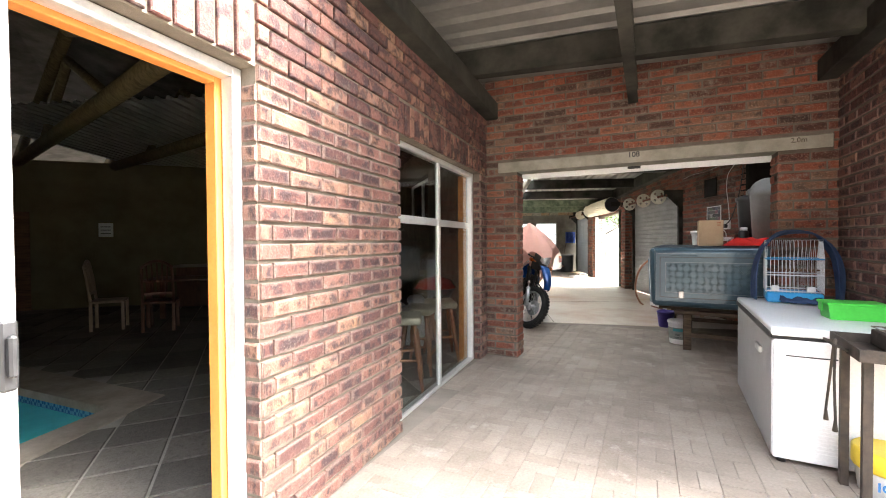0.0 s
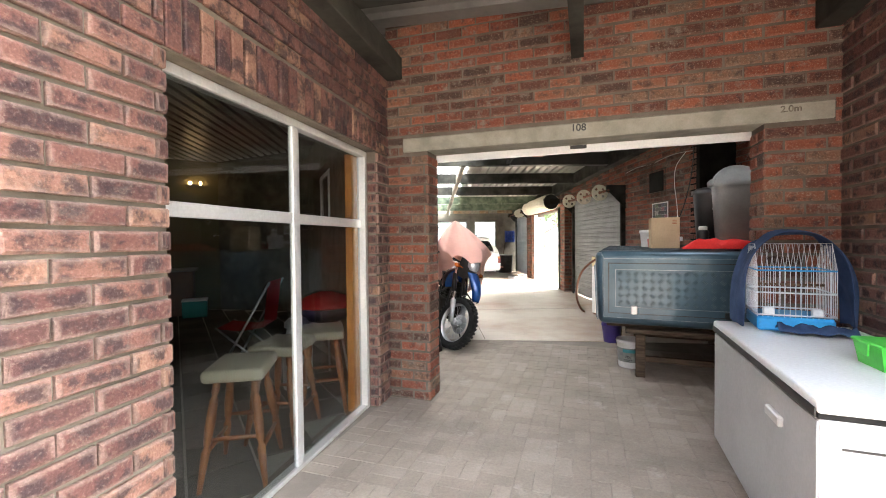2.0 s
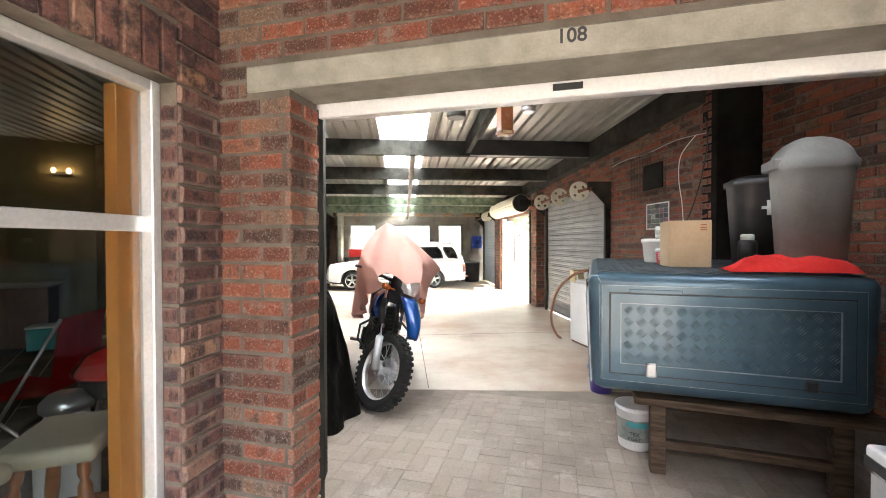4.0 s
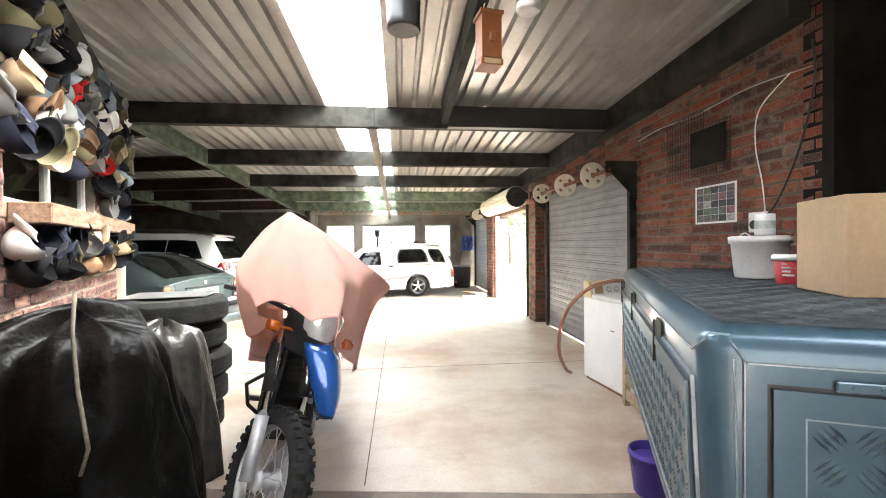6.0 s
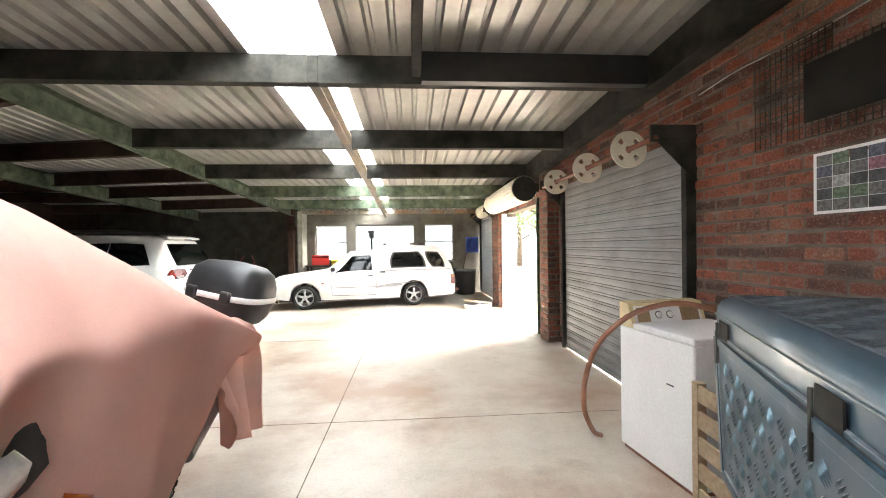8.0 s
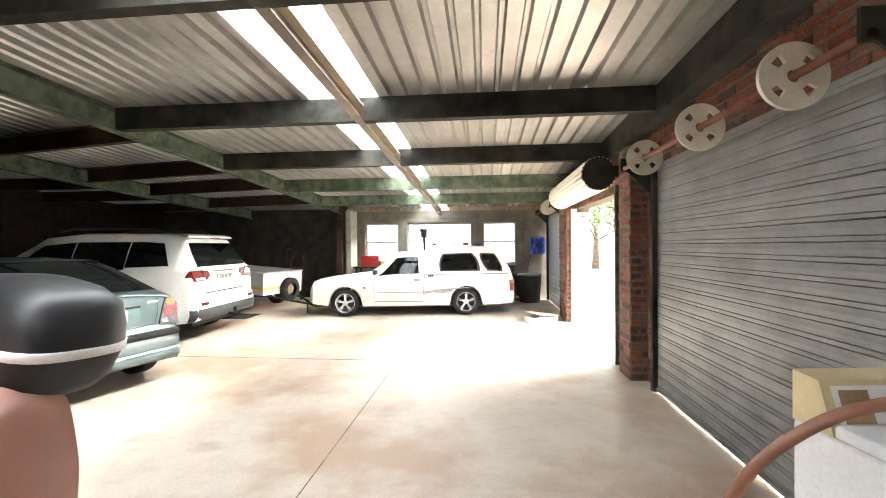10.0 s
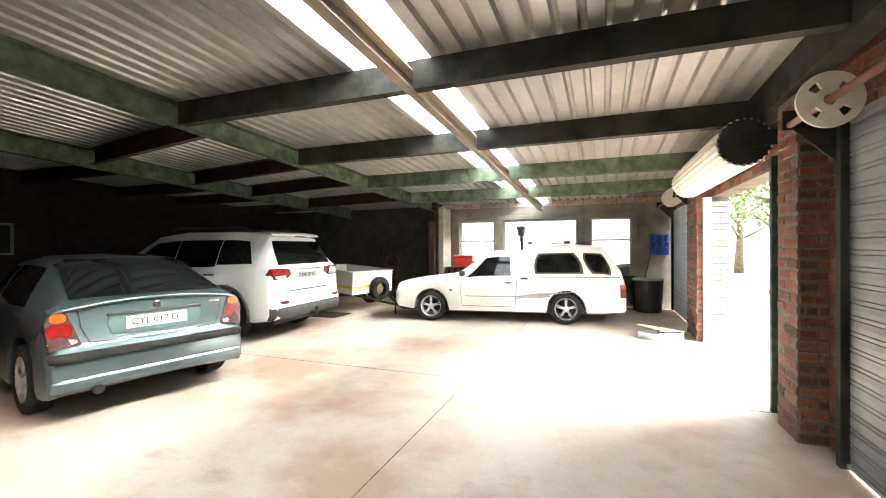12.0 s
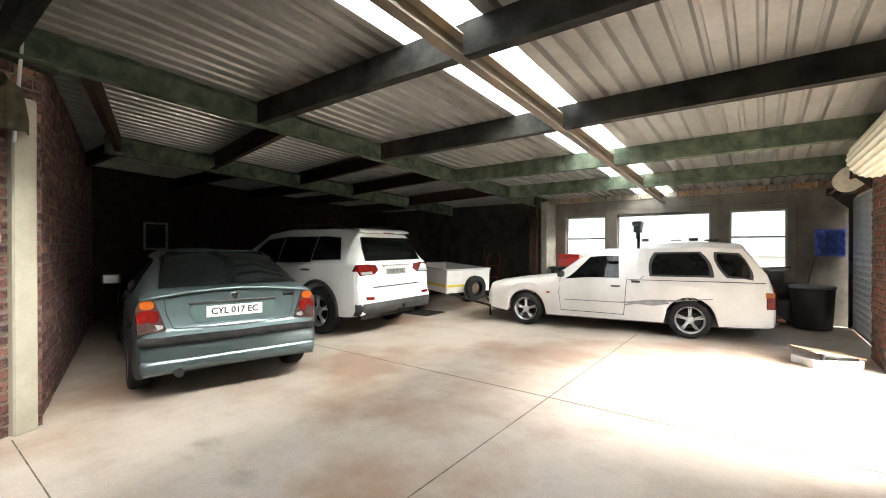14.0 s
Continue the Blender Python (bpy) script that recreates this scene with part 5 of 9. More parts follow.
    part("bumper_strip", bm, M_rubber, t, "dark grey bumper strip")
    bm = bmesh.new()
    grid_surface(bm, [[(tail(y) + 0.004 + dx, y, z) for y in steps(-0.82, 0.82, 40)] for dx, z in ((-0.02, 0.40), (0.006, 0.39), (0.015, 0.33), (0.01, 0.29), (-0.03, 0.27))])
    v = part("valance", bm, M_sage, t)
    bm = bmesh.new()
    tube(bm, [(-0.25, -0.50, 0.275), (0.04, -0.50, 0.27)], 0.04, 14)
    part("exhaust_pipe", bm, M_black, t)
    for x in wx:
        for s in (1, -1):
            wheel(t, x, s * 0.755, 0.31, 0.205, s)
    for s in (1, -1):
        bm = bmesh.new()
        box(bm, -2.72, -2.60, s * 0.95 - 0.10, s * 0.95 + 0.10, 0.93, 1.06, bevel=0.03, seg=2)
        mir = part("wing_mirror", bm, M_sage, t)
        boxpart("mirror_glass", (-2.599, -2.593, s * 0.95 - 0.08, s * 0.95 + 0.08, 0.945, 1.045), M_chrome, mir)
    bm = bmesh.new()
    box(bm, -4.0, -0.45, -0.62, 0.62, 0.20, 0.36)
    part("underbody", bm, M_rubber, t)
    return t


hatchback(pose(-1.26, 11.0, 0, 0, 0, -14))


# --- white SUV
def suv(m):
    t = thing("suv_car", m, "white sport utility vehicle with dark windows, parked", "car")
    tab = [(-4.82, 0.70, 0.45, 0.80, 0.84, 0.55), (-4.7, 0.85, 0.34, 0.90, 0.95, 0.72), (-4.4, 0.93, 0.32, 0.98, 1.05, 0.82), (-3.5, 0.955, 0.32, 1.06, 1.14, 0.84), (-3.3, 0.96, 0.32, 1.08, 1.2, 0.83),
           (-2.65, 0.96, 0.32, 1.10, 1.68, 0.68), (-2.0, 0.96, 0.32, 1.12, 1.75, 0.69), (-0.9, 0.96, 0.32, 1.15, 1.74, 0.69), (-0.5, 0.955, 0.33, 1.17, 1.69, 0.68), (-0.34, 0.95, 0.33, 1.17, 1.64, 0.675),
           (-0.12, 0.92, 0.35, 1.16, 1.22, 0.74), (-0.07, 0.90, 0.36, 1.05, 1.10, 0.78), (-0.05, 0.89, 0.36, 0.70, 0.74, 0.80), (0.0, 0.86, 0.38, 0.66, 0.68, 0.76), (0.015, 0.80, 0.42, 0.62, 0.64, 0.70)]
    wx = (-3.86, -0.94)
    sec = car_shell(tab, wx, 0.385, 0.075)
    xs = sorted({*steps(-4.82, -0.1, 84), *[r[0] for r in tab]})
    b = part("body", car_body(sec, xs), M_white_paint, t)
    finish_shell(b)
    for s in (1, -1):
        part("side_window", side_glass(sec, s, -3.05, -2.55, -2.02, -2.02, 0.05, 0.86), M_carglass, t)
        part("side_window", side_glass(sec, s, -2.0, -2.0, -1.14, -1.14, 0.05, 0.86), M_carglass, t)
        part("side_window", side_glass(sec, s, -1.12, -1.12, -0.44, -0.62, 0.10, 0.86), M_carglass, t)
        boxpart("sill_cladding", (-3.4, -1.42, s * 0.945 - 0.025, s * 0.945 + 0.025, 0.30, 0.42), M_trim_black, t, bevel=0.01)
        for xw in wx:
            bm = bmesh.new()
            pts = [(xw + 0.485 * math.cos(a), s * 0.955, 0.385 + 0.485 * math.sin(a)) for a in steps(-0.12, math.pi + 0.12, 18)]
            tube(bm, pts, 0.03, 6)
            part("arch_trim", bm, M_trim_black, t)
        for xh in (-2.1, -1.2):
            bm = bmesh.new()
            box(bm, xh - 0.12, xh + 0.1, s * 0.965 - 0.012, s * 0.965 + 0.02, 1.03, 1.06, bevel=0.01)
            part("door_handle", bm, M_chrome, t)
        bm = bmesh.new()
        tube(bm, [(-2.4, s * 0.60, 1.77), (-2.2, s * 0.60, 1.81), (-0.9, s * 0.60, 1.80), (-0.7, s * 0.60, 1.755)], 0.018, 8)
        part("roof_rail", bm, M_trim_black, t)
    edge = [(0.0, 0.015), (0.80, 0.015), (0.86, 0.0), (0.89, -0.05), (0.90, -0.07), (0.92, -0.12), (0.95, -0.34)]
    tail = lambda y: lerp_table(edge, abs(y))[0]
    xo = lambda y, z: min(tail(y), lerp_table([(0.62, 0.015), (0.68, 0.0), (0.74, -0.05), (1.10, -0.07), (1.22, -0.12), (1.64, -0.34)], z)[0]) + 0.006
    bm = bmesh.new()
    rear_panel(bm, [(-0.70, 1.20), (0.70, 1.20), (0.66, 1.40), (0.60, 1.58), (-0.60, 1.58), (-0.66, 1.40)], lambda y, z: xo(y, z) - 0.002, 0.016)
    part("rear_window", bm, M_carglass, t)
    bm = bmesh.new()
    grid_surface(bm, [[(-0.40 + dx - 0.05 * (abs(y) / 0.65) ** 2, y, 1.70 + dz) for y in steps(-0.63, 0.63, 12)] for dx, dz in ((0, 0.03), (0.14, 0.0), (0.17, -0.03), (0.08, -0.045))])
    part("roof_spoiler", bm, M_white_paint, t)
    boxpart("brake_light", (-0.235, -0.215, -0.12, 0.12, 1.645, 1.665), M_lamp_red, t)
    for s in (1, -1):
        bm = bmesh.new()
        rear_panel(bm, [(s * y, z) for y, z in ((0.46, 1.05), (0.56, 0.985), (0.86, 0.975), (0.925, 1.05), (0.91, 1.145), (0.70, 1.15), (0.50, 1.13))], lambda y, z: xo(y, z) + 0.004)
        lamp = part("tail_lamp", bm, M_lamp_red, t, "red wrap-round tail lamp")
        bm = bmesh.new()
        rear_panel(bm, [(s * y, z) for y, z in ((0.60, 0.995), (0.84, 0.99), (0.86, 1.03), (0.62, 1.035))], lambda y, z: xo(y, z) + 0.012)
        part("clear_lens", bm, M_lamp_clear, lamp)
        bm = bmesh.new()
        rear_panel(bm, [(s * y, z) for y, z in ((0.62, 0.595), (0.78, 0.60), (0.80, 0.65), (0.62, 0.645))], lambda y, z: tail(y) - 0.004, 0.012)
        part("reflector", bm, M_lamp_red, t)
    pl = boxpart("number_plate", (-0.075, -0.048, -0.24, 0.24, 0.965, 1.065), surface("dusty_plate", (0.20, 0.20, 0.18), (0.28, 0.28, 0.25), 6, 0.5, bumpy=0.0), t, "plain grey rear number plate", bevel=0.002)
    lettering("FXB 237 EC", 0.08, Matrix.Translation((-0.047, 0, 1.015)) @ REAR, M_black, pl, sx=0.95)
    boxpart("chrome_grip", (-0.09, -0.048, -0.36, 0.36, 1.10, 1.125), M_chrome, t, bevel=0.006)
    bm = bmesh.new()
    for k in range(6):
        box(bm, -0.07, -0.045, -0.78 + 0.03 * k, -0.78 + 0.03 * k, 0.86, 0.88)
    tagged(part("model_letters", bm, M_chrome, t), kind="stuff")
    bm = bmesh.new()
    grid_surface(bm, [[(-0.046 + dx, y, z) for y in steps(-0.6, 0.6, 8)] for dx, z in ((0.0, 0.79), (0.018, 0.785), (0.018, 0.775), (0.0, 0.77))])
    part("tailgate_seam", bm, M_trim_black, t)
    bm = bmesh.new()
    grid_surface(bm, [[(tail(y) + 0.006 + dx, y, z) for y in steps(-0.92, 0.92, 44)] for dx, z in ((-0.02, 0.56), (0.01, 0.53), (0.012, 0.45), (-0.03, 0.36), (-0.2, 0.34))])
    part("bumper_cladding", bm, M_trim_black, t, "dark grey lower bumper")
    bm = bmesh.new()
    tube(bm, [(-0.2, 0, 0.36), (0.05, 0, 0.36), (0.10, 0, 0.37), (0.11, 0, 0.43)], 0.025, 8)
    lathe(bm, [(0.012, 0.42), (0.028, 0.44), (0.028, 0.465), (0.01, 0.48)], 12, Matrix.Translation((0.11, 0, 0)))
    part("tow_bar", bm, M_steel_dark, t)
    for x in wx:
        for s in (1, -1):
            wheel(t, x, s * 0.83, 0.385, 0.25, s)
    bm = bmesh.new()
    box(bm, -4.5, -0.2, -0.7, 0.7, 0.26, 0.5)
    part("underbody", bm, M_black, t)
    return t


suv(pose(-1.98, 14.12, 0, 0, 0, 3.5))


# --- white pickup with a canopy; nose towards -x; its near side faces -y
def pickup(m):
    t = thing("pickup_truck", m, "old white pickup truck with a white canopy and silver flame stripe", "pickup")
    tab = [(-2.05, 0.72, 0.34, 0.60, 0.64, 0.5), (-1.98, 0.78, 0.28, 0.72, 0.755, 0.6), (-1.7, 0.79, 0.24, 0.76, 0.80, 0.68), (-0.85, 0.80, 0.22, 0.83, 0.90, 0.70), (-0.78, 0.80, 0.22, 0.84, 0.93, 0.68),
           (-0.22, 0.80, 0.22, 0.86, 1.36, 0.56), (0.05, 0.80, 0.22, 0.865, 1.385, 0.56), (0.55, 0.80, 0.22, 0.87, 1.385, 0.56), (0.60, 0.80, 0.22, 0.87, 1.39, 0.60), (0.72, 0.80, 0.22, 0.875, 1.475, 0.64),
           (1.5, 0.80, 0.22, 0.88, 1.50, 0.65), (1.98, 0.80, 0.23, 0.88, 1.47, 0.64), (2.28, 0.795, 0.25, 0.88, 1.02, 0.70), (2.33, 0.79, 0.26, 0.80, 0.84, 0.72), (2.36, 0.76, 0.3, 0.60, 0.64, 0.70)]
    wx = (-1.30, 1.30)
    sec = car_shell(tab, wx, 0.292, 0.055)
    xs = sorted({*steps(-2.05, 2.36, 90), *[r[0] for r in tab]})
    b = part("body", car_body(sec, xs), M_dusty_white, t)
    finish_shell(b)
    for s in (1, -1):
        part("cab_window", side_glass(sec, s, -0.60, -0.20, 0.28, 0.26, 0.08, 0.88), M_carglass, t)
        part("canopy_window_seal", side_glass(sec, s, 0.70, 0.76, 1.66, 1.48, 0.12, 0.86, 0.004, 0.04), M_trim_black, t)
        part("canopy_window", side_glass(sec, s, 0.74, 0.80, 1.60, 1.45, 0.17, 0.80, 0.012, 0.04), M_carglass, t)
        part("canopy_window_seal", side_glass(sec, s, 1.72, 1.56, 2.16, 2.0, 0.12, 0.86, 0.004, 0.06), M_trim_black, t)
        part("canopy_window", side_glass(sec, s, 1.75, 1.60, 2.12, 1.97, 0.17, 0.80, 0.012, 0.06), M_carglass, t)
        bm = bmesh.new()
        for p in ([(-0.68, 0.90), (-0.70, 0.62), (-0.66, 0.32), (0.36, 0.31)], [(0.36, 0.31), (0.40, 0.86), (0.40, 0.90)], [(0.60, 0.90), (0.66, 0.95)], [(0.42, 0.885), (2.25, 0.895)]):
            tube(bm, [(x, s * (0.804 if z < 0.88 else 0.775), z) for x, z in p], 0.005, 6)
        part("door_seam", bm, M_trim_black, t)
        boxpart("door_handle", (0.16, 0.30, s * 0.806 - 0.01, s * 0.806 + 0.012, 0.76, 0.785), M_trim_black, t, bevel=0.006)
        boxpart("vent", (0.47, 0.60, s * 0.79 - 0.012, s * 0.79 + 0.012, 0.84, 0.875), M_trim_black, t, bevel=0.004)
        bm = bmesh.new()
        n = 26
        rows = []
        for j in (0, 1):
            rows.append([(x, s * 0.812, 0.50 + 0.015 * j + (0.0 if x < 0.4 else 0.10 * ((x - 0.4) / 1.3) ** 1.2 * 1.4) + (0.035 * j * max(0, 1 - abs(x - 0.75) / 0.5))) for x in steps(-0.6, 1.6, n)])
        grid_surface(bm, rows)
        rows = []
        for j in (0, 1):
            rows.append([(x, s * 0.813, 0.47 + 0.06 * (x - 0.35) + j * 0.085 * max(0.02, 1 - abs(x - 0.72) / 0.42) + 0.012 * math.sin(14 * x)) for x in steps(0.36, 1.02, 14)])
        grid_surface(bm, rows)
        part("stripe", bm, surface("silver_grey_decal", (0.20, 0.20, 0.21), (0.32, 0.32, 0.33), 9, 0.4), t, "grey flame stripe decal")
        bm = bmesh.new()
        box(bm, 2.25, 2.352, s * 0.795 - 0.02, s * 0.795 + 0.012, 0.52, 0.76, bevel=0.008)
        lamp = part("tail_lamp", bm, M_lamp_red, t)
        boxpart("orange_lens", (2.24, 2.345, s * 0.808 - 0.012, s * 0.808 + 0.004, 0.69, 0.76), M_lamp_orange, lamp)
        bm = bmesh.new()
        box(bm, -0.70, -0.60, s * 0.86 - 0.08, s * 0.86 + 0.08, 0.90, 1.0, bevel=0.02)
        part("wing_mirror", bm, M_trim_black, t)
        boxpart("indicator", (-0.92, -0.86, s * 0.803 - 0.004, s * 0.803 + 0.008, 0.60, 0.63), M_lamp_orange, t)
    for x in wx:
        for s in (1, -1):
            wheel(t, x, s * 0.715, 0.292, 0.19, s, spokes=5, rim_f=0.70)
    bm = bmesh.new()
    grid_surface(bm, [[(-2.06 + 0.10 * (abs(y) / 0.8) ** 4 + dx, y, z) for y in steps(-0.80, 0.80, 16)] for dx, z in ((0.06, 0.50), (-0.02, 0.48), (-0.03, 0.38), (0.08, 0.34))])
    part("front_bumper", bm, M_dusty_white, t)
    bm = bmesh.new()
    tube(bm, [(2.3, -0.72, 0.36), (2.46, -0.70, 0.36), (2.46, 0.70, 0.36), (2.3, 0.72, 0.36)], 0.025, 8)
    part("rear_step", bm, M_pole_rust, t, "rusty tubular rear step")
    bm = bmesh.new()
    box(bm, -1.9, 2.2, -0.6, 0.6, 0.18, 0.4)
    part("underbody", bm, M_black, t)
    return t


# wheels' near contact line through (-0.54, 16.05) and (2.03, 16.42)
pickup(pose(0.63, 16.95, 0, 0, 0, 8.4))

# ---- things in the passage ----
M_freezer = surface("freezer_enamel", (0.70, 0.71, 0.71), (0.76, 0.765, 0.76), 2, 0.4, bumpy=0.02)
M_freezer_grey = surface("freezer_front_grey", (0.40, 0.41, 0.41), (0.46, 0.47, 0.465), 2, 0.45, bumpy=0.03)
M_canopy = surface("slate_blue_paint", (0.042, 0.088, 0.122), (0.066, 0.122, 0.16), 3, 0.36, 0.35, bumpy=0.05, coat=0.4)
M_worn = surface("worn_blue_metal", (0.20, 0.25, 0.28), (0.34, 0.39, 0.42), 12, 0.4, 0.5, bumpy=0.05)
M_chequer = surface("chequer_metal", (0.07, 0.125, 0.155), (0.13, 0.19, 0.22), 9, 0.28, 0.6, bumpy=0.03)
M_canopy_top = surface("worn_slate_top", (0.022, 0.03, 0.036), (0.07, 0.082, 0.088), 5, 0.72, 0.0, bumpy=0.1)
M_blue_cloth = surface("navy_cloth", (0.035, 0.06, 0.125), (0.06, 0.095, 0.18), 8, 0.95, grain=200, bumpy=0.3)
M_blue_tray = surface("bright_blue_plastic", (0.02, 0.28, 0.62), (0.03, 0.33, 0.68), 5, 0.4, bumpy=0.0)
M_green_box = surface("bright_green_plastic", (0.06, 0.50, 0.05), (0.08, 0.58, 0.07), 5, 0.4, bumpy=0.0)
M_wire = surface("white_wire", (0.72, 0.74, 0.76), (0.8, 0.81, 0.82), 9, 0.4, 0.3, bumpy=0.0)
M_rust = surface("sooty_iron", (0.03, 0.026, 0.022), (0.08, 0.06, 0.045), 9, 0.75, 0.4, grain=70, bumpy=0.3)
M_red_cloth = surface("red_cloth", (0.45, 0.02, 0.02), (0.6, 0.035, 0.03), 6, 0.9, bumpy=0.2)
M_card = surface("cardboard", (0.40, 0.29, 0.18), (0.47, 0.345, 0.22), 4, 0.85, grain=60, bumpy=0.1)
M_grey_bin = surface("grey_bin_plastic", (0.15, 0.153, 0.145), (0.19, 0.193, 0.185), 4, 0.55, bumpy=0.05)
M_old_wood = surface("weathered_wood", (0.05, 0.034, 0.023), (0.125, 0.09, 0.062), 4, 0.85, stretch=(1, 10, 10), grain=40, bumpy=0.3)
M_yellow = surface("yellow_plastic", (0.70, 0.52, 0.03), (0.78, 0.60, 0.05), 4, 0.45, bumpy=0.0)
M_black_rubber = M_rubber

# chest freezer against the passage wall
FZ = pose(1.925, 2.56, 0, 0, 0, -22.5)
fz = thing("chest_freezer", FZ, "white chest freezer with grey front and black lid seal", "freezer")
bm = bmesh.new()
box(bm, 0, 0.72, 0, 1.50, 0.03, 0.760, bevel=0.012, seg=2)
part("cabinet", bm, M_freezer, fz)
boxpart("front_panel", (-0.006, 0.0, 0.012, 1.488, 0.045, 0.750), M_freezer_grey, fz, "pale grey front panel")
boxpart("lid_seal", (-0.004, 0.70, 0.004, 1.496, 0.760, 0.780), M_rubber, fz)
bm = bmesh.new()
box(bm, -0.012, 0.725, -0.01, 1.51, 0.780, 0.833, bevel=0.014, seg=3)
lid = part("lid", bm, M_freezer, fz)
boxpart("lid_edge", (-0.017, -0.0125, 0.0, 1.5, 0.767, 0.800), M_black, fz, "black rubber edge strip")
bm = bmesh.new()
box(bm, -0.028, -0.006, 0.30, 0.46, 0.60, 0.645, bevel=0.006)
part("handle", bm, M_alu, fz, "metal pull handle")
bm = bmesh.new()
for k in range(9):
    box(bm, 0.08, 0.66, -0.005, -0.0005, 0.09 + 0.022 * k, 0.102 + 0.022 * k)
part("vent_grille", bm, M_freezer, fz)
boxpart("badge_strip", (0.06, 0.30, -0.004, -0.0005, 0.66, 0.668), M_black, fz)
for x in (0.05, 0.64):
    for y in (0.05, 1.42):
        bm = bmesh.new()
        lathe(bm, [(0.025, 0), (0.025, 0.035)], 12, Matrix.Translation((x, y, 0)))
        part("foot", bm, M_black, fz)

# bird cage with a cloth over it
CG = pose(2.87, 3.46, 0.836, 0, 0, 62) @ Matrix.Diagonal((0.95, 0.88, 1.21, 1.0))
cage = thing("bird_cage", CG, "white wire bird cage with a bright blue tray", "bird cage")
bm = bmesh.new()
box(bm, 0, 0.36, 0, 0.42, 0.0, 0.07, bevel=0.012)
part("tray", bm, M_blue_tray, cage, "bright blue plastic tray")
H = 0.30
wires = []
for k in range(15):
    y = 0.42 * k / 14
    top = H + 0.13 * (1 - abs(2 * k / 14 - 1)) ** 0.6
    for x in (0.0, 0.36):
        wires.append([(x, y, 0.07), (x, y, H)])
    wires.append([(0.0, y, H), (0.09, y, H + 0.13), (0.27, y, H + 0.13), (0.36, y, H)])
for k in range(1, 13):
    x = 0.36 * k / 13
    for y in (0.0, 0.42):
        wires.append([(x, y, 0.07), (x, y, H + 0.12 * min(1, min(k, 13 - k) / 3.2))])
bm = bmesh.new()
for w_ in wires:
    tube(bm, w_, 0.0022, 4, caps=False)
tagged(part("bars", bm, M_wire, cage), kind="stuff")
for z in (0.08, 0.19, H):
    bm = bmesh.new()
    tube(bm, [(0, 0, z), (0.36, 0, z), (0.36, 0.42, z), (0, 0.42, z)], 0.004, 6, closed=True)
    part("hoop", bm, M_blue_tray if z == H else M_wire, cage)
for y in (0.06, 0.32):
    bm = bmesh.new()
    box(bm, 0.004, 0.05, y, y + 0.06, 0.075, 0.115, bevel=0.006)
    part("feed_cup", bm, M_white, cage)
bm = bmesh.new()
tube(bm, [(0.18, 0.0, 0.22), (0.18, 0.42, 0.22)], 0.006, 8)
part("perch", bm, M_wood, cage)

rng = random.Random(12)
bm = bmesh.new()
rows_c = []
for i in range(19):
    v = i / 18
    row = []
    for j in range(27):
        u = j / 26
        a = math.pi * (1.18 * u - 0.09)
        ca = math.cos(a)
        # the cloth bellies out further on the wall's side
        ry, rz = (0.36 if ca > 0 else 0.285) + 0.03 * math.sin(3 * v), 0.515
        y = 0.21 - ry * abs(ca) ** 0.8 * (1 if ca > 0 else -1) + 0.018 * math.sin(9 * u + 7 * v)
        z = max(0.004, -0.02 + rz * (max(0.0, math.sin(a)) ** 0.75 + min(0.0, math.sin(a))) + 0.015 * math.sin(13 * u + 4 * v) * (v + 0.3))
        x = 0.07 + 0.33 * v + 0.05 * math.sin(5 * u + 1.0) * (1 - v) - 0.03 * (1 - v) * math.cos(2 * a)
        wob = noise.noise(Vector((u * 5, v * 4, 3.1))) * 0.035
        row.append((x + wob * 0.6, y + wob, z + abs(wob) * 0.5))
    rows_c.append(row)
grid_surface(bm, rows_c)
cloth = obj("cage_cover", bm, M_blue_cloth, CG)
md = cloth.modifiers.new("thickness", "SOLIDIFY")
md.thickness = 0.006
md = cloth.modifiers.new("soft", "SUBSURF")
md.levels = md.render_levels = 1
tagged(cloth, "faded navy blue cloth draped over the bird cage", "cloth")
bm = bmesh.new()
rows_c = []
for i in range(9):
    row = []
    for j in range(17):
        u, v = j / 16, i / 8
        n_ = noise.noise(Vector((u * 6, v * 4, 9)))
        row.append((-0.10 + 0.15 * v + 0.03 * n_, -0.02 + 0.40 * u, 0.006 + 0.035 * abs(math.sin(9 * u + 4 * v)) * (1 - abs(2 * v - 1)) + 0.012 * (n_ + 1)))
    rows_c.append(row)
grid_surface(bm, rows_c)
rag = obj("crumpled_cloth", bm, M_blue_cloth, CG @ pose(-0.02, -0.06, 0))
md = rag.modifiers.new("thickness", "SOLIDIFY")
md.thickness = 0.005
tagged(rag, "crumpled navy cloth on the freezer's lid", "cloth")

# green lunch box
gb = thing("green_box", FZ @ pose(0.36, 0.42, 0.8345, 0, 0, 2), "bright green plastic box with a lid on the freezer", "box")
bm = bmesh.new()
for v in box(bm, 0, 0.30, 0, 0.20, 0, 0.095):
    if v.co.z < 0.01:
        v.co.x += 0.015 * (1 if v.co.x < 0.1 else -1)
        v.co.y += 0.012 * (1 if v.co.y < 0.1 else -1)
part("tub", bm, M_green_box, gb)
bm = bmesh.new()
box(bm, -0.008, 0.308, -0.008, 0.208, 0.095, 0.112, bevel=0.006)
part("lid", bm, M_green_box, gb)
bm = bmesh.new()
box(bm, -0.016, -0.008, 0.06, 0.14, 0.05, 0.108, bevel=0.003)
part("clip", bm, M_green_box, gb)

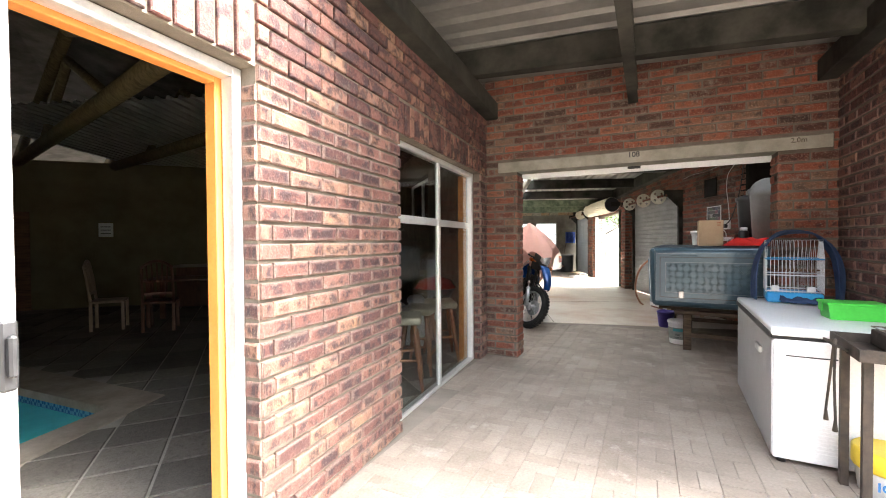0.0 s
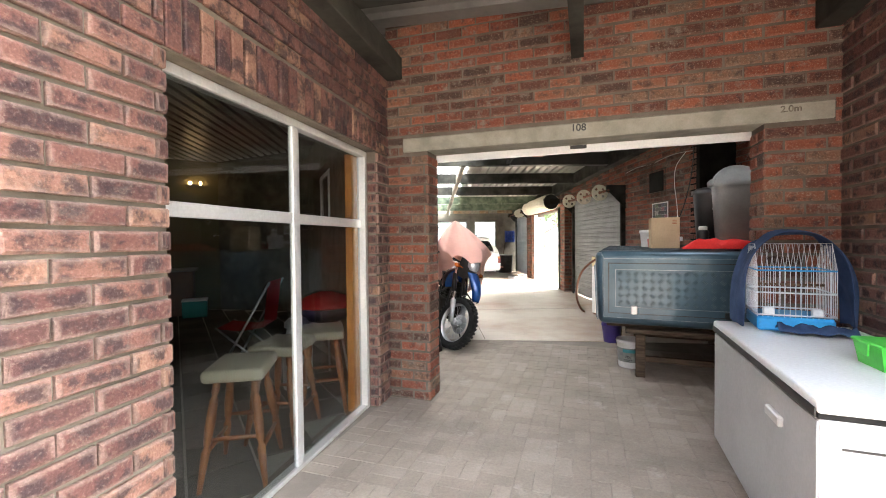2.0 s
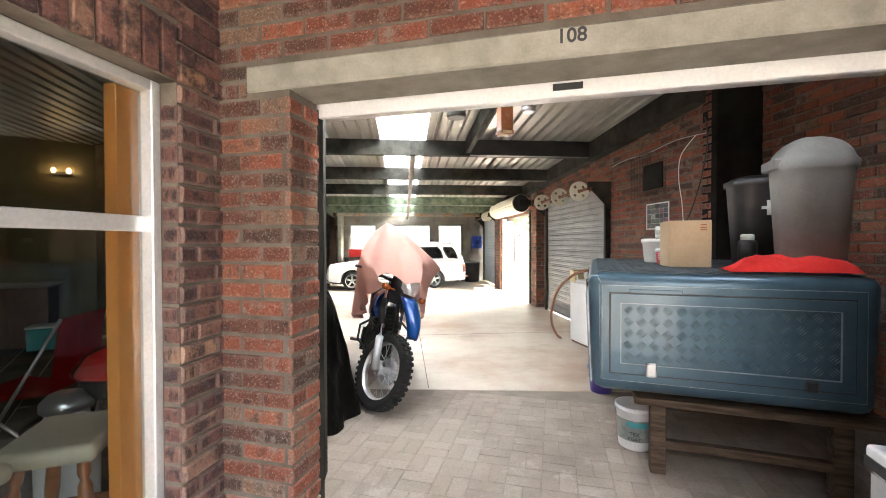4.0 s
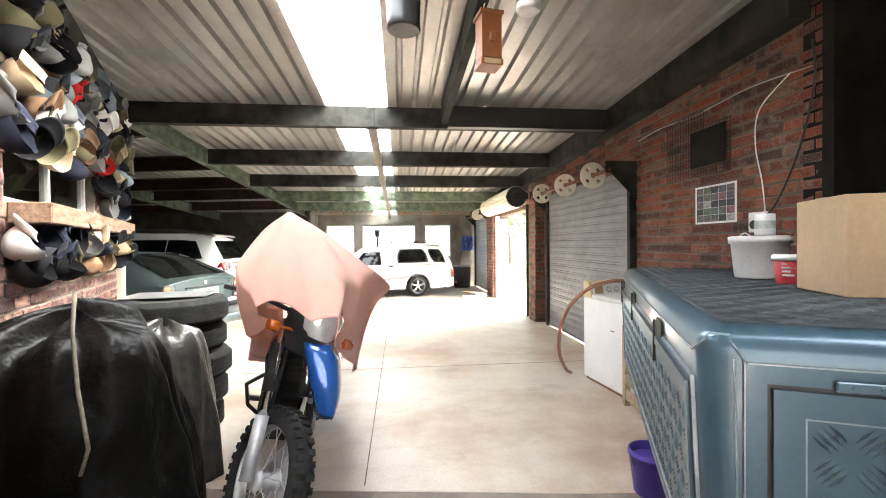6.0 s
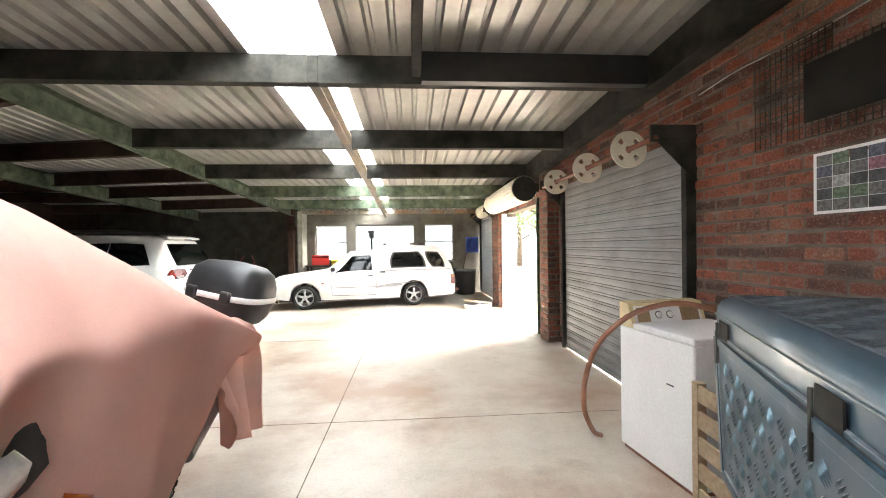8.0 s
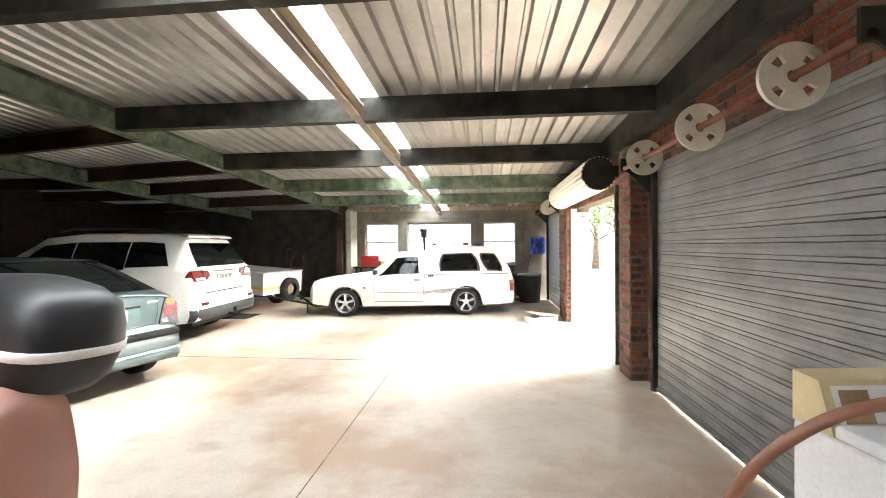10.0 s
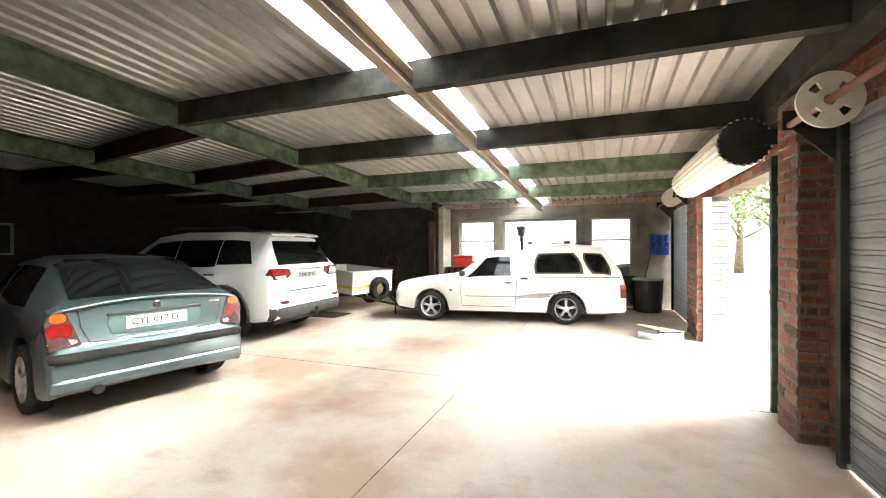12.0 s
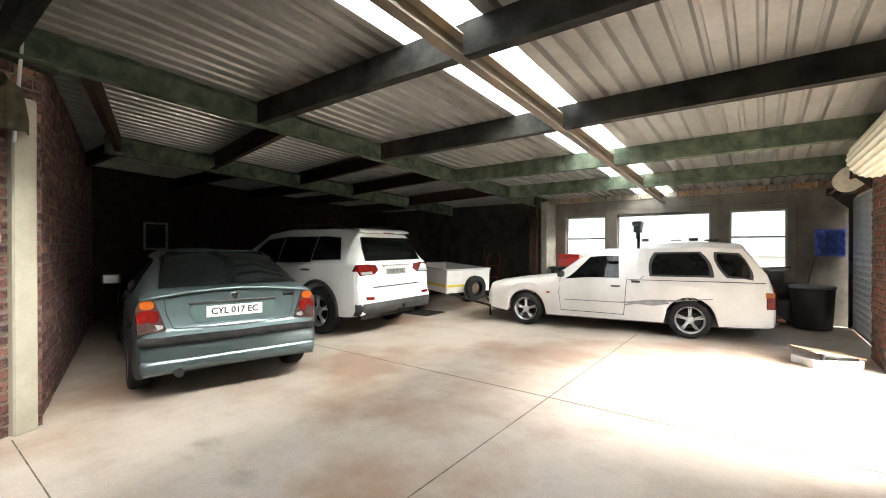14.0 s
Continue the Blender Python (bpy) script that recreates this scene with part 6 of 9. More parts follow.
# barbecue stand with grid and tongs
BR = pose(1.985, 2.03, 0, 0, 0, -24)
br = thing("barbecue", BR, "black iron barbecue stand with a wire grid", "barbecue")
for x in (0.03, 0.75):
    for y in (0.02, 0.36):
        bm = bmesh.new()
        box(bm, x - 0.018, x + 0.018, y - 0.018, y + 0.018, 0, 0.78)
        part("leg", bm, M_rust, br)
bm = bmesh.new()
box(bm, -0.02, 0.82, -0.06, 0.42, 0.78, 0.79)
box(bm, -0.02, 0.82, -0.06, -0.05, 0.79, 0.84)
box(bm, -0.02, 0.82, 0.41, 0.42, 0.79, 0.84)
box(bm, -0.02, -0.01, -0.05, 0.41, 0.79, 0.84)
box(bm, 0.81, 0.82, -0.05, 0.41, 0.79, 0.84)
part("tray", bm, M_rust, br)
bm = bmesh.new()
box(bm, 0.14, 0.78, 0.0, 0.38, 0.795, 0.875, bevel=0.004)
part("coal_box", bm, M_rust, br)
bm = bmesh.new()
for k in range(17):
    x = 0.15 + 0.62 * k / 16
    tube(bm, [(x, -0.01, 0.885), (x, 0.39, 0.885)], 0.003, 5)
for k in range(4):
    y = 0.0 + 0.38 * k / 3
    tube(bm, [(0.14, y, 0.889), (0.78, y, 0.889)], 0.0035, 5)
part("wire_grid", bm, surface("burnt_wire", (0.18, 0.15, 0.12), (0.30, 0.26, 0.21), 12, 0.6, 0.5), br, "burnt wire grid")
bm = bmesh.new()
tube(bm, [(-0.02, 0.10, 0.80), (-0.075, 0.10, 0.82), (-0.075, 0.28, 0.82), (-0.02, 0.28, 0.80)], 0.006, 6)
part("side_handle", bm, M_rust, br)
tg = thing("braai_tongs", BR @ pose(-0.055, 0.17, 0.84), "long black steel tongs hanging from the barbecue", "tongs")
for s, dx in ((1, 0.02), (-1, -0.0)):
    bm = bmesh.new()
    tube(bm, [(0, s * 0.008, 0.0), (-0.01, s * 0.035, -0.20), (-0.015, s * 0.085, -0.40), (-0.015, s * 0.08, -0.46)], [0.007, 0.006, 0.006, 0.012], 6)
    part("arm", bm, M_rust, tg)

# yellow tub under it
yb = thing("yellow_tub", pose(2.33, 2.25, 0, 0, 0, -20), "white plastic tub with a yellow lid and blue lettering", "tub")
bm = bmesh.new()
lathe(bm, [(0.13, 0), (0.14, 0.01), (0.155, 0.15), (0.157, 0.16)], 28)
part("tub", bm, M_white, yb)
bm = bmesh.new()
lathe(bm, [(0.163, 0.14), (0.168, 0.15), (0.168, 0.235), (0.155, 0.245)], 28)
part("lid", bm, M_yellow, yb)
lt = lettering("ICK", 0.07, Matrix.Translation((-0.06, -0.146, 0.085)) @ pose(0, 0, 0, 96, 0, -14), surface("blue_print", (0.05, 0.2, 0.5), (0.06, 0.24, 0.55), 4, 0.5), yb)

# ---- things around the shutter opening ----
CN = pose(2.20, 5.31, 0, 0, 0, -25)
cn = thing("truck_canopy", CN, "slate blue truck canopy of chequer plate on a bench", "truck canopy")
W, L, Z0, Z1 = 1.45, 2.35, 0.545, 1.275
bm = bmesh.new()
box(bm, 0, W, 0, L, Z0, Z1, bevel=0.065, seg=4)
for v in bm.verts:
    f = (v.co.z - Z0) / (Z1 - Z0)
    v.co.x += 0.05 * (1 - f) * (1 if v.co.x < W / 2 else -1) * 0.6
sh = part("shell", bm, M_canopy, cn)
for f in sh.data.polygons:
    f.use_smooth = True
finish_shell(sh, 40)
bm = bmesh.new()
box(bm, 0.062, W - 0.062, 0.062, L - 0.062, Z1 - 0.002, Z1 + 0.006, bevel=0.003)
top = part("top_plate", bm, M_canopy_top, cn, "scuffed chequer plate top")


def chequer(u0, u1, v0, v1, place, du=0.071, dv=0.071):
    """Raised lozenges in rows, alternately turned."""
    bm = bmesh.new()
    i = 0
    v = v0
    while v < v1:
        j = 0
        u = u0
        while u < u1:
            a = radians(45 if (i + j) % 2 else -45)
            for k in (-1.5, -0.5, 0.5, 1.5):
                cu, cv = u + k * 0.0125 * math.cos(a + math.pi / 2), v + k * 0.0125 * math.sin(a + math.pi / 2)
                c, s = (0.029 - 0.003 * abs(k)) * math.cos(a), (0.029 - 0.003 * abs(k)) * math.sin(a)
                n = 0.0048
                px, py = -n * math.sin(a), n * math.cos(a)
                vs = [bm.verts.new(place(cu + x, cv + y, h)) for x, y, h in ((-c, -s, 0), (px, py, 0.0004), (c, s, 0), (-px, -py, 0.0004), (0, 0, 0.005))]
                for q in range(4):
                    bm.faces.new((vs[q], vs[(q + 1) % 4], vs[4]))
            u += du
            j += 1
        v += dv
        i += 1
    return bm


# front door panel
def framed(name, place, u0, u1, v0, v1, label="", fr=0.055, rim=0.048):
    """A hatch: a sunk plate in a flat frame, with a dark gap round it and worn edges."""
    def quadbox(bm, a, b, c, d, h0, h1):
        vs = [bm.verts.new(place(u, v, h)) for h in (h0, h1) for u, v in ((a, c), (b, c), (b, d), (a, d))]
        for f in ((0, 1, 2, 3), (4, 5, 6, 7), (0, 1, 5, 4), (1, 2, 6, 5), (2, 3, 7, 6), (3, 0, 4, 7)):
            bm.faces.new([vs[i] for i in f])

    def ring(bm, o, i, h0, h1):
        a = [[bm.verts.new(place(u, v, h)) for u, v in ((u0 - d, v0 - d), (u1 + d, v0 - d), (u1 + d, v1 + d), (u0 - d, v1 + d))] for d, h in ((o, h0), (o, h1), (i, h1), (i, h0))]
        for p_, q_ in zip(a, a[1:] + a[:1]):
            for k in range(4):
                bm.faces.new((p_[k], p_[(k + 1) % 4], q_[(k + 1) % 4], q_[k]))

    bm = bmesh.new()
    quadbox(bm, u0, u1, v0, v1, 0.0, 0.008)
    d = part(name, bm, M_canopy, cn, label)
    for nm, o, i_, h0, h1, mt in (("door_frame", 0.0, -fr, 0.008, 0.018, M_canopy), ("door_gap", 0.009, 0.0, 0.0, 0.006, M_black), ("surround", rim, 0.009, 0.0, 0.010, M_canopy), ("worn_edge", rim + 0.003, rim, 0.0, 0.009, M_worn), ("worn_edge", -fr, -fr - 0.005, 0.008, 0.014, M_worn)):
        bm = bmesh.new()
        ring(bm, o, i_, h0, h1)
        part(nm, bm, mt, d)
    p = part("chequer", chequer(u0 + fr + 0.045, u1 - fr - 0.03, v0 + fr + 0.045, v1 - fr - 0.03, lambda u, v, h: place(u, v, h + 0.0085)), M_chequer, d)
    tagged(p, kind="stuff")
    return d


def on_front(u, v, h):
    return Vector((u, -h - 0.001, v))


def on_side(u, v, h):
    f = (v - Z0) / (Z1 - Z0)
    return Vector((0.03 * (1 - f) - h - 0.001, u, v))


fd = framed("front_door", on_front, 0.135, W - 0.135, Z0 + 0.125, Z1 - 0.125, "framed chequer plate hatch")
sd = framed("side_door", on_side, 0.085, L - 0.085, Z0 + 0.05, Z1 - 0.15, "framed chequer plate side hatch", 0.028, 0.016)
bm = bmesh.new()
box(bm, 0.33, 0.39, -0.034, -0.019, 0.66, 0.745, bevel=0.008)
part("latch", bm, M_alloy, fd, "steel latch")
bm = bmesh.new()
box(bm, 1.10, 1.16, -0.034, -0.019, 0.66, 0.72, bevel=0.008)
part("latch", bm, M_black, fd)
for y in (0.50, 1.35, 2.1):
    bm = bmesh.new()
    box(bm, -0.006, -0.001, y, y + 0.11, Z1 - 0.142, Z1 - 0.080)
    tube(bm, [(-0.012, y + 0.11, Z1 - 0.24), (-0.012, y + 0.11, Z1 - 0.09)], 0.005, 6)
    part("hinge", bm, M_steel_dark, sd)
bm = bmesh.new()
box(bm, 0.24, 0.52, -0.0245, -0.019, Z1 - 0.118, Z1 - 0.096, bevel=0.002)
for k in range(6):
    lathe(bm, [(0.007, 0.019), (0.006, 0.027)], 8, Matrix.Translation((0.27 + 0.045 * k, 0, Z1 - 0.107)) @ Matrix.Rotation(radians(180), 4, "X"), "Y")
part("hinge", bm, M_canopy, fd)
tagged(part("top_chequer", chequer(0.09, W - 0.08, 0.08, L - 0.08, lambda u, v, h: Vector((u, v, Z1 + 0.0062 + h)), 0.06, 0.06), M_canopy_top, top), kind="stuff")

# pale worn edges of the shell
for pts in ([(-0.001, 0.065, Z1 - 0.066), (-0.001, L - 0.065, Z1 - 0.066)], [(-0.001, 0.062, Z1 - 0.066), (0.016, 0.016, Z1 - 0.030), (0.024, 0.024, Z1 - 0.018), (0.062, 0.010, Z1 - 0.018)],
            [(0.062, 0.006, Z1 - 0.030), (0.090, -0.010, Z1 - 0.078)], [(0.078, -0.001, Z0 + 0.075), (0.068, -0.001, Z1 - 0.070)]):
    bm = bmesh.new()
    tube(bm, pts, 0.0025, 6)
    part("worn_corner", bm, M_worn, sh)
# the bench under the canopy
bn = thing("bench", CN, "rough dark timber bench carrying the canopy", "bench")
bm = bmesh.new()
for k in range(4):
    box(bm, 0.28, W + 0.1, 0.10 + 0.34 * k, 0.42 + 0.34 * k, 0.445, 0.49, bevel=0.006)
part("planks", bm, M_old_wood, bn)
for x, y in ((0.42, 0.20), (1.35, 0.20), (0.42, 1.38), (1.35, 1.38)):
    bm = bmesh.new()
    box(bm, x - 0.045, x + 0.045, y - 0.045, y + 0.045, 0, 0.445, bevel=0.006)
    part("leg", bm, M_old_wood, bn)
for y in (0.20, 1.38):
    boxpart("stretcher", (0.465, 1.305, y - 0.025, y + 0.025, 0.16, 0.21), M_old_wood, bn)
for x in (0.42, 1.35):
    boxpart("side_rail", (x - 0.025, x + 0.025, 0.245, 1.335, 0.39, 0.44), M_old_wood, bn)
for y in (0.25, 1.9, 2.3):
    bm = bmesh.new()
    box(bm, 0.10, W, y - 0.03, y + 0.03, 0.49, 0.545, bevel=0.004)
    part("batten", bm, M_old_wood, bn)
for x in (0.2, 1.3):
    for y in (1.9, 2.3):
        boxpart("prop", (x - 0.03, x + 0.03, y - 0.03, y + 0.03, 0, 0.49), M_old_wood, bn)


def bucket(name, m, r0, r1, h, material, label, handle=True, band=None, rim=None):
    t = thing(name, m, label, "bucket")
    bm = bmesh.new()
    lathe(bm, [(r0 * 0.96, 0), (r0, 0.008), (r1, h - 0.03), (r1 + 0.006, h - 0.028), (r1 + 0.006, h - 0.012), (r1, h - 0.01), (r1 + 0.004, h), (r1 - 0.006, h), (r1 - 0.01, h - 0.05)], 32)
    part("pail", bm, material, t)
    if band:
        bm = bmesh.new()
        f0, f1 = 0.22, 0.72
        ra, rb = r0 + (r1 - r0) * f0 + 0.002, r0 + (r1 - r0) * f1 + 0.002
        lathe(bm, [(ra, h * f0), (rb, h * f1)], 32, caps=False)
        part("label", bm, band, t, "printed paint label")
    if rim:
        bm = bmesh.new()
        lathe(bm, [(r1 + 0.009, h - 0.03), (r1 + 0.012, h + 0.004), (r1 - 0.01, h + 0.010), (r1 - 0.02, h + 0.004)], 32)
        part("lid", bm, rim, t)
    if handle:
        bm = bmesh.new()
        tube(bm, [(r1 * math.cos(a), -r1 * 1.0 * math.sin(a) * 0.35 - 0.01 * math.sin(a), h - 0.04 - r1 * 0.85 * math.sin(a)) for a in steps(0, math.pi, 14)], 0.003, 6)
        part("handle", bm, M_steel_dark, t)
    return t


pb = bucket("paint_bucket", pose(2.72, 5.66, 0, 0, 0, -20), 0.115, 0.135, 0.30, M_white, "dirty white paint bucket with a grey-green label", True, surface("paint_label", (0.16, 0.18, 0.17), (0.28, 0.29, 0.26), 14, 0.6))
bm = bmesh.new()
for a0, z0_, z1_, mt in ((-1.9, 0.19, 0.215, 0), ):
    grid_surface(bm, [[(0.1315 * math.cos(a), 0.1315 * math.sin(a), z) for a in steps(-2.2, -1.1, 8)] for z in (0.17, 0.205)])
part("label_band", bm, surface("teal_band", (0.03, 0.22, 0.24), (0.05, 0.28, 0.3), 5, 0.5), pb)
lettering("TEX", 0.035, Matrix.Translation((-0.03, -0.133, 0.125)) @ pose(0, 0, 0, 86, 0, -12), M_black, pb)
lettering("COAT", 0.03, Matrix.Translation((-0.03, -0.130, 0.09)) @ pose(0, 0, 0, 86, 0, -12), M_black, pb)
bucket("purple_bucket", pose(2.985, 6.74, 0), 0.10, 0.125, 0.25, surface("purple_plastic", (0.05, 0.03, 0.22), (0.07, 0.045, 0.28), 4, 0.4, bumpy=0.0), "dark purple plastic bucket on the floor", True)

# on the canopy
ZT = Z1 + 0.0095
wb = bucket("white_bucket", CN @ pose(0.57, 1.42, ZT), 0.105, 0.12, 0.20, M_white, "white plastic bucket with a lid", False, None, M_white)
rt = thing("red_tub", CN @ pose(0.58, 1.10, ZT), "small red tub with white lettering and white lid", "tub")
bm = bmesh.new()
lathe(bm, [(0.05, 0), (0.052, 0.004), (0.062, 0.10)], 24)
part("tub", bm, surface("red_print", (0.42, 0.02, 0.035), (0.5, 0.03, 0.045), 5, 0.45, bumpy=0.0), rt)
bm = bmesh.new()
lathe(bm, [(0.066, 0.098), (0.066, 0.118), (0.06, 0.124)], 24)
part("lid", bm, M_white, rt)
bm = bmesh.new()
for k, w_ in enumerate((0.6, 0.8, 0.5, 0.7)):
    grid_surface(bm, [[((0.0545 + 0.12 * 0.1 * (z - 0.03) / 0.1) * math.cos(a) * 1.06, (0.0545 + 0.012 * (z - 0.03)) * math.sin(a) * 1.06, z) for a in steps(-2.4, -2.4 + w_, 6)] for z in (0.082 - 0.016 * k, 0.090 - 0.016 * k)])
part("text_bars", bm, M_white, rt)
tin = thing("filler_tin", CN @ pose(0.60, 1.44, ZT + 0.215), "white and green tin standing on the bucket", "tin")
bm = bmesh.new()
lathe(bm, [(0.043, 0), (0.043, 0.10), (0.04, 0.104)], 20)
part("can", bm, M_white, tin)
bm = bmesh.new()
lathe(bm, [(0.0445, 0.03), (0.0445, 0.07)], 20, caps=False)
part("label", bm, surface("tin_label", (0.28, 0.30, 0.27), (0.4, 0.42, 0.38), 30, 0.6), tin)
cb = thing("cardboard_box", CN @ pose(0.54, 0.60, ZT, 0, 0, 3), "plain brown cardboard box on the canopy", "box")
bm = bmesh.new()
box(bm, 0, 0.27, 0, 0.30, 0, 0.33, bevel=0.003)
part("carton", bm, M_card, cb)
boxpart("tape", (0.0, 0.27, 0.125, 0.175, 0.3305, 0.332), surface("brown_tape", (0.38, 0.27, 0.15), (0.42, 0.30, 0.17), 4, 0.3), cb)
bm = bmesh.new()
for z in (0.26, 0.275, 0.295):
    box(bm, 0.20, 0.24, -0.0025, -0.0005, z, z + 0.008)
part("print_mark", bm, surface("carton_print", (0.30, 0.10, 0.05), (0.34, 0.12, 0.06), 4, 0.8), cb)
bm = bmesh.new()
rows_c = []
for i in range(11):
    row = []
    for j in range(25):
        u, v = j / 24, i / 10
        n_ = noise.noise(Vector((u * 7, v * 5, 2)))
        edge = min(1, 5 * min(u, 1 - u, v, 1 - v) + 0.05)
        row.append((0.62 * u + 0.02 * n_, 0.30 * v + 0.03 * n_, 0.005 + edge * (0.045 + 0.05 * abs(math.sin(5 * u + 3 * v)) + 0.03 * n_)))
    rows_c.append(row)
grid_surface(bm, rows_c)
tagged(obj("red_cloth", bm, M_red_cloth, CN @ pose(0.78, 0.04, ZT)), "crumpled bright red cloth on the canopy", "cloth")
kt = thing("black_flask", CN @ pose(1.02, 0.62, ZT), "black flask with a white cap on the canopy", "flask")
bm = bmesh.new()
lathe(bm, [(0.055, 0), (0.057, 0.17), (0.045, 0.19)], 20)
part("body", bm, M_black, kt)
bm = bmesh.new()
lathe(bm, [(0.04, 0.19), (0.04, 0.225), (0.03, 0.23)], 20)
part("cap", bm, M_white, kt)


def bin_(name, m, material, label, r0, r1, h, dome):
    t = thing(name, m, label, "bin")
    def sq(r, z, n=28):
        out = []
        for k in range(n):
            a = 2 * math.pi * k / n
            c, s = math.cos(a), math.sin(a)
            q = (abs(c) ** 4 + abs(s) ** 4) ** -0.25
            out.append((r * q * c, r * q * s * 0.85, z))
        return out
    bm = bmesh.new()
    vr = grid_surface(bm, [sq(r0, 0), sq(r1, h)], closed=True)
    bm.faces.new(vr[0])
    part("body", bm, material, t)
    bm = bmesh.new()
    prof = [(r1 + 0.012, h - 0.03), (r1 + 0.014, h + 0.01)]
    prof += [(r1 * math.cos(a), h + 0.01 + dome * math.sin(a)) for a in steps(0.15, 1.5, 6)]
    vr = grid_surface(bm, [sq(r, z) for r, z in prof], closed=True)
    bm.faces.new(vr[-1])
    part("lid", bm, material, t)
    return t


grey = bin_("grey_bin", CN @ pose(1.23, 0.28, ZT), M_grey_bin, "tall grey plastic swing-lid bin on the canopy", 0.145, 0.182, 0.62, 0.16)
boxpart("flap", (-0.212, -0.157, -0.10, 0.10, 0.60, 0.66), M_grey_bin, grey, bevel=0.008)
dark = bin_("black_bin", CN @ pose(1.16, 0.82, ZT), M_black, "black plastic bin with a pale badge", 0.16, 0.20, 0.60, 0.04)
bm = bmesh.new()
box(bm, -0.02, 0.02, -0.176, -0.170, 0.36, 0.46)
box(bm, -0.05, 0.05, -0.174, -0.168, 0.40, 0.42)
part("badge", bm, M_white, dark)

# numbers on the lintel
M_faded = surface("faded_ink", (0.10, 0.085, 0.065), (0.20, 0.175, 0.14), 40, 0.9)
n1 = lettering("108", 0.075, F_CROSS @ Matrix.Translation((1.62, -0.0135, 2.245)) @ pose(0, 0, 0, 90, 0, 0), M_black, None, "lettering")
n1.parent = bpy.data.objects["lintel"]
n1.matrix_parent_inverse = bpy.data.objects["lintel"].matrix_world.inverted()
n2 = lettering("2.0m", 0.06, F_CROSS @ Matrix.Translation((2.96, -0.0135, 2.245)) @ pose(0, 0, 0, 90, 0, 0), M_faded, None, "lettering")
n2.parent = bpy.data.objects["lintel"]
n2.matrix_parent_inverse = bpy.data.objects["lintel"].matrix_world.inverted()

# ---- in the room behind the glass ----
M_stool_wood = surface("turned_orange_wood", (0.20, 0.058, 0.014), (0.31, 0.105, 0.026), 6, 0.35, stretch=(4, 4, 1), coat=0.4)
M_seat = surface("beige_vinyl", (0.34, 0.29, 0.21), (0.40, 0.345, 0.26), 4, 0.5, bumpy=0.1)


def stool(m):
    t = thing("bar_stool", m, "wooden stool with turned legs and a beige padded seat", "stool", "stools behind the glass")
    bm = bmesh.new()
    box(bm, -0.21, 0.21, -0.17, 0.17, 0.60, 0.675, bevel=0.03, seg=4)
    s = part("seat", bm, M_seat, t)
    finish_shell(s, 60)
    tops = [(x * 0.13, y * 0.10) for x in (-1, 1) for y in (-1, 1)]
    for x, y in tops:
        bm = bmesh.new()
        fx, fy = x * 1.75, y * 1.75
        pts, rs = [], []
        for f, r in ((0, 0.020), (0.1, 0.022), (0.14, 0.014), (0.18, 0.024), (0.4, 0.028), (0.55, 0.022), (0.6, 0.014), (0.64, 0.024), (0.8, 0.02), (1, 0.014)):
            pts.append((x + (fx - x) * f, y + (fy - y) * f, 0.60 * (1 - f)))
            rs.append(r)
        tube(bm, pts, rs, 10)
        part("leg", bm, M_stool_wood, t)
    for z, k in ((0.2, 1.5), (0.28, 1.4)):
        if z == 0.2:
            for s_ in (-1, 1):
                bm = bmesh.new()
                tube(bm, [(-0.13 * k, s_ * 0.10 * k, z), (0, s_ * 0.10 * k, z), (0.13 * k, s_ * 0.10 * k, z)], [0.01, 0.016, 0.01], 8)
                part("stretcher", bm, M_stool_wood, t)
        else:
            for s_ in (-1, 1):
                bm = bmesh.new()
                tube(bm, [(s_ * 0.13 * k, -0.10 * k, z), (s_ * 0.13 * k, 0, z), (s_ * 0.13 * k, 0.10 * k, z)], [0.01, 0.016, 0.01], 8)
                part("stretcher", bm, M_stool_wood, t)
    return t


s1 = stool(F_HOUSE @ pose(1.71, 0.42, 0.006, 0, 0, 25))
copy_thing(s1, F_HOUSE @ pose(2.22, 0.49, 0.006, 0, 0, 10))
copy_thing(s1, F_HOUSE @ pose(2.70, 0.45, 0.006, 0, 0, 30))

# kettle barbecue and milk can
kb = thing("kettle_barbecue", F_HOUSE @ pose(3.32, 0.78, 0.006), "red enamel kettle barbecue on thin steel legs", "barbecue")
M_red_enamel = surface("red_enamel", (0.42, 0.02, 0.018), (0.5, 0.03, 0.025), 4, 0.2, bumpy=0.0, coat=1.0)
bm = bmesh.new()
lathe(bm, [(0.06, 0.58), (0.2, 0.62), (0.27, 0.74)], 28)
part("bowl", bm, M_black, kb)
bm = bmesh.new()
lathe(bm, [(0.285, 0.745), (0.28, 0.76), (0.22, 0.85), (0.1, 0.90), (0.02, 0.91)], 28)
part("lid", bm, M_red_enamel, kb)
for a in (0.4, 2.5, 4.6):
    bm = bmesh.new()
    tube(bm, [(0.15 * math.cos(a), 0.15 * math.sin(a), 0.62), (0.28 * math.cos(a), 0.28 * math.sin(a), 0)], 0.012, 8)
    part("leg", bm, M_alloy, kb)
mc = thing("milk_can", F_HOUSE @ pose(3.08, 0.95, 0.006), "white enamel milk can with a steel lid", "can")
bm = bmesh.new()
lathe(bm, [(0.13, 0), (0.135, 0.03), (0.14, 0.42), (0.10, 0.52), (0.09, 0.58)], 24)
part("can", bm, M_white, mc)
bm = bmesh.new()
lathe(bm, [(0.115, 0.58), (0.115, 0.62), (0.08, 0.66), (0.03, 0.67)], 24)
part("lid", bm, M_alloy, mc)
bm = bmesh.new()
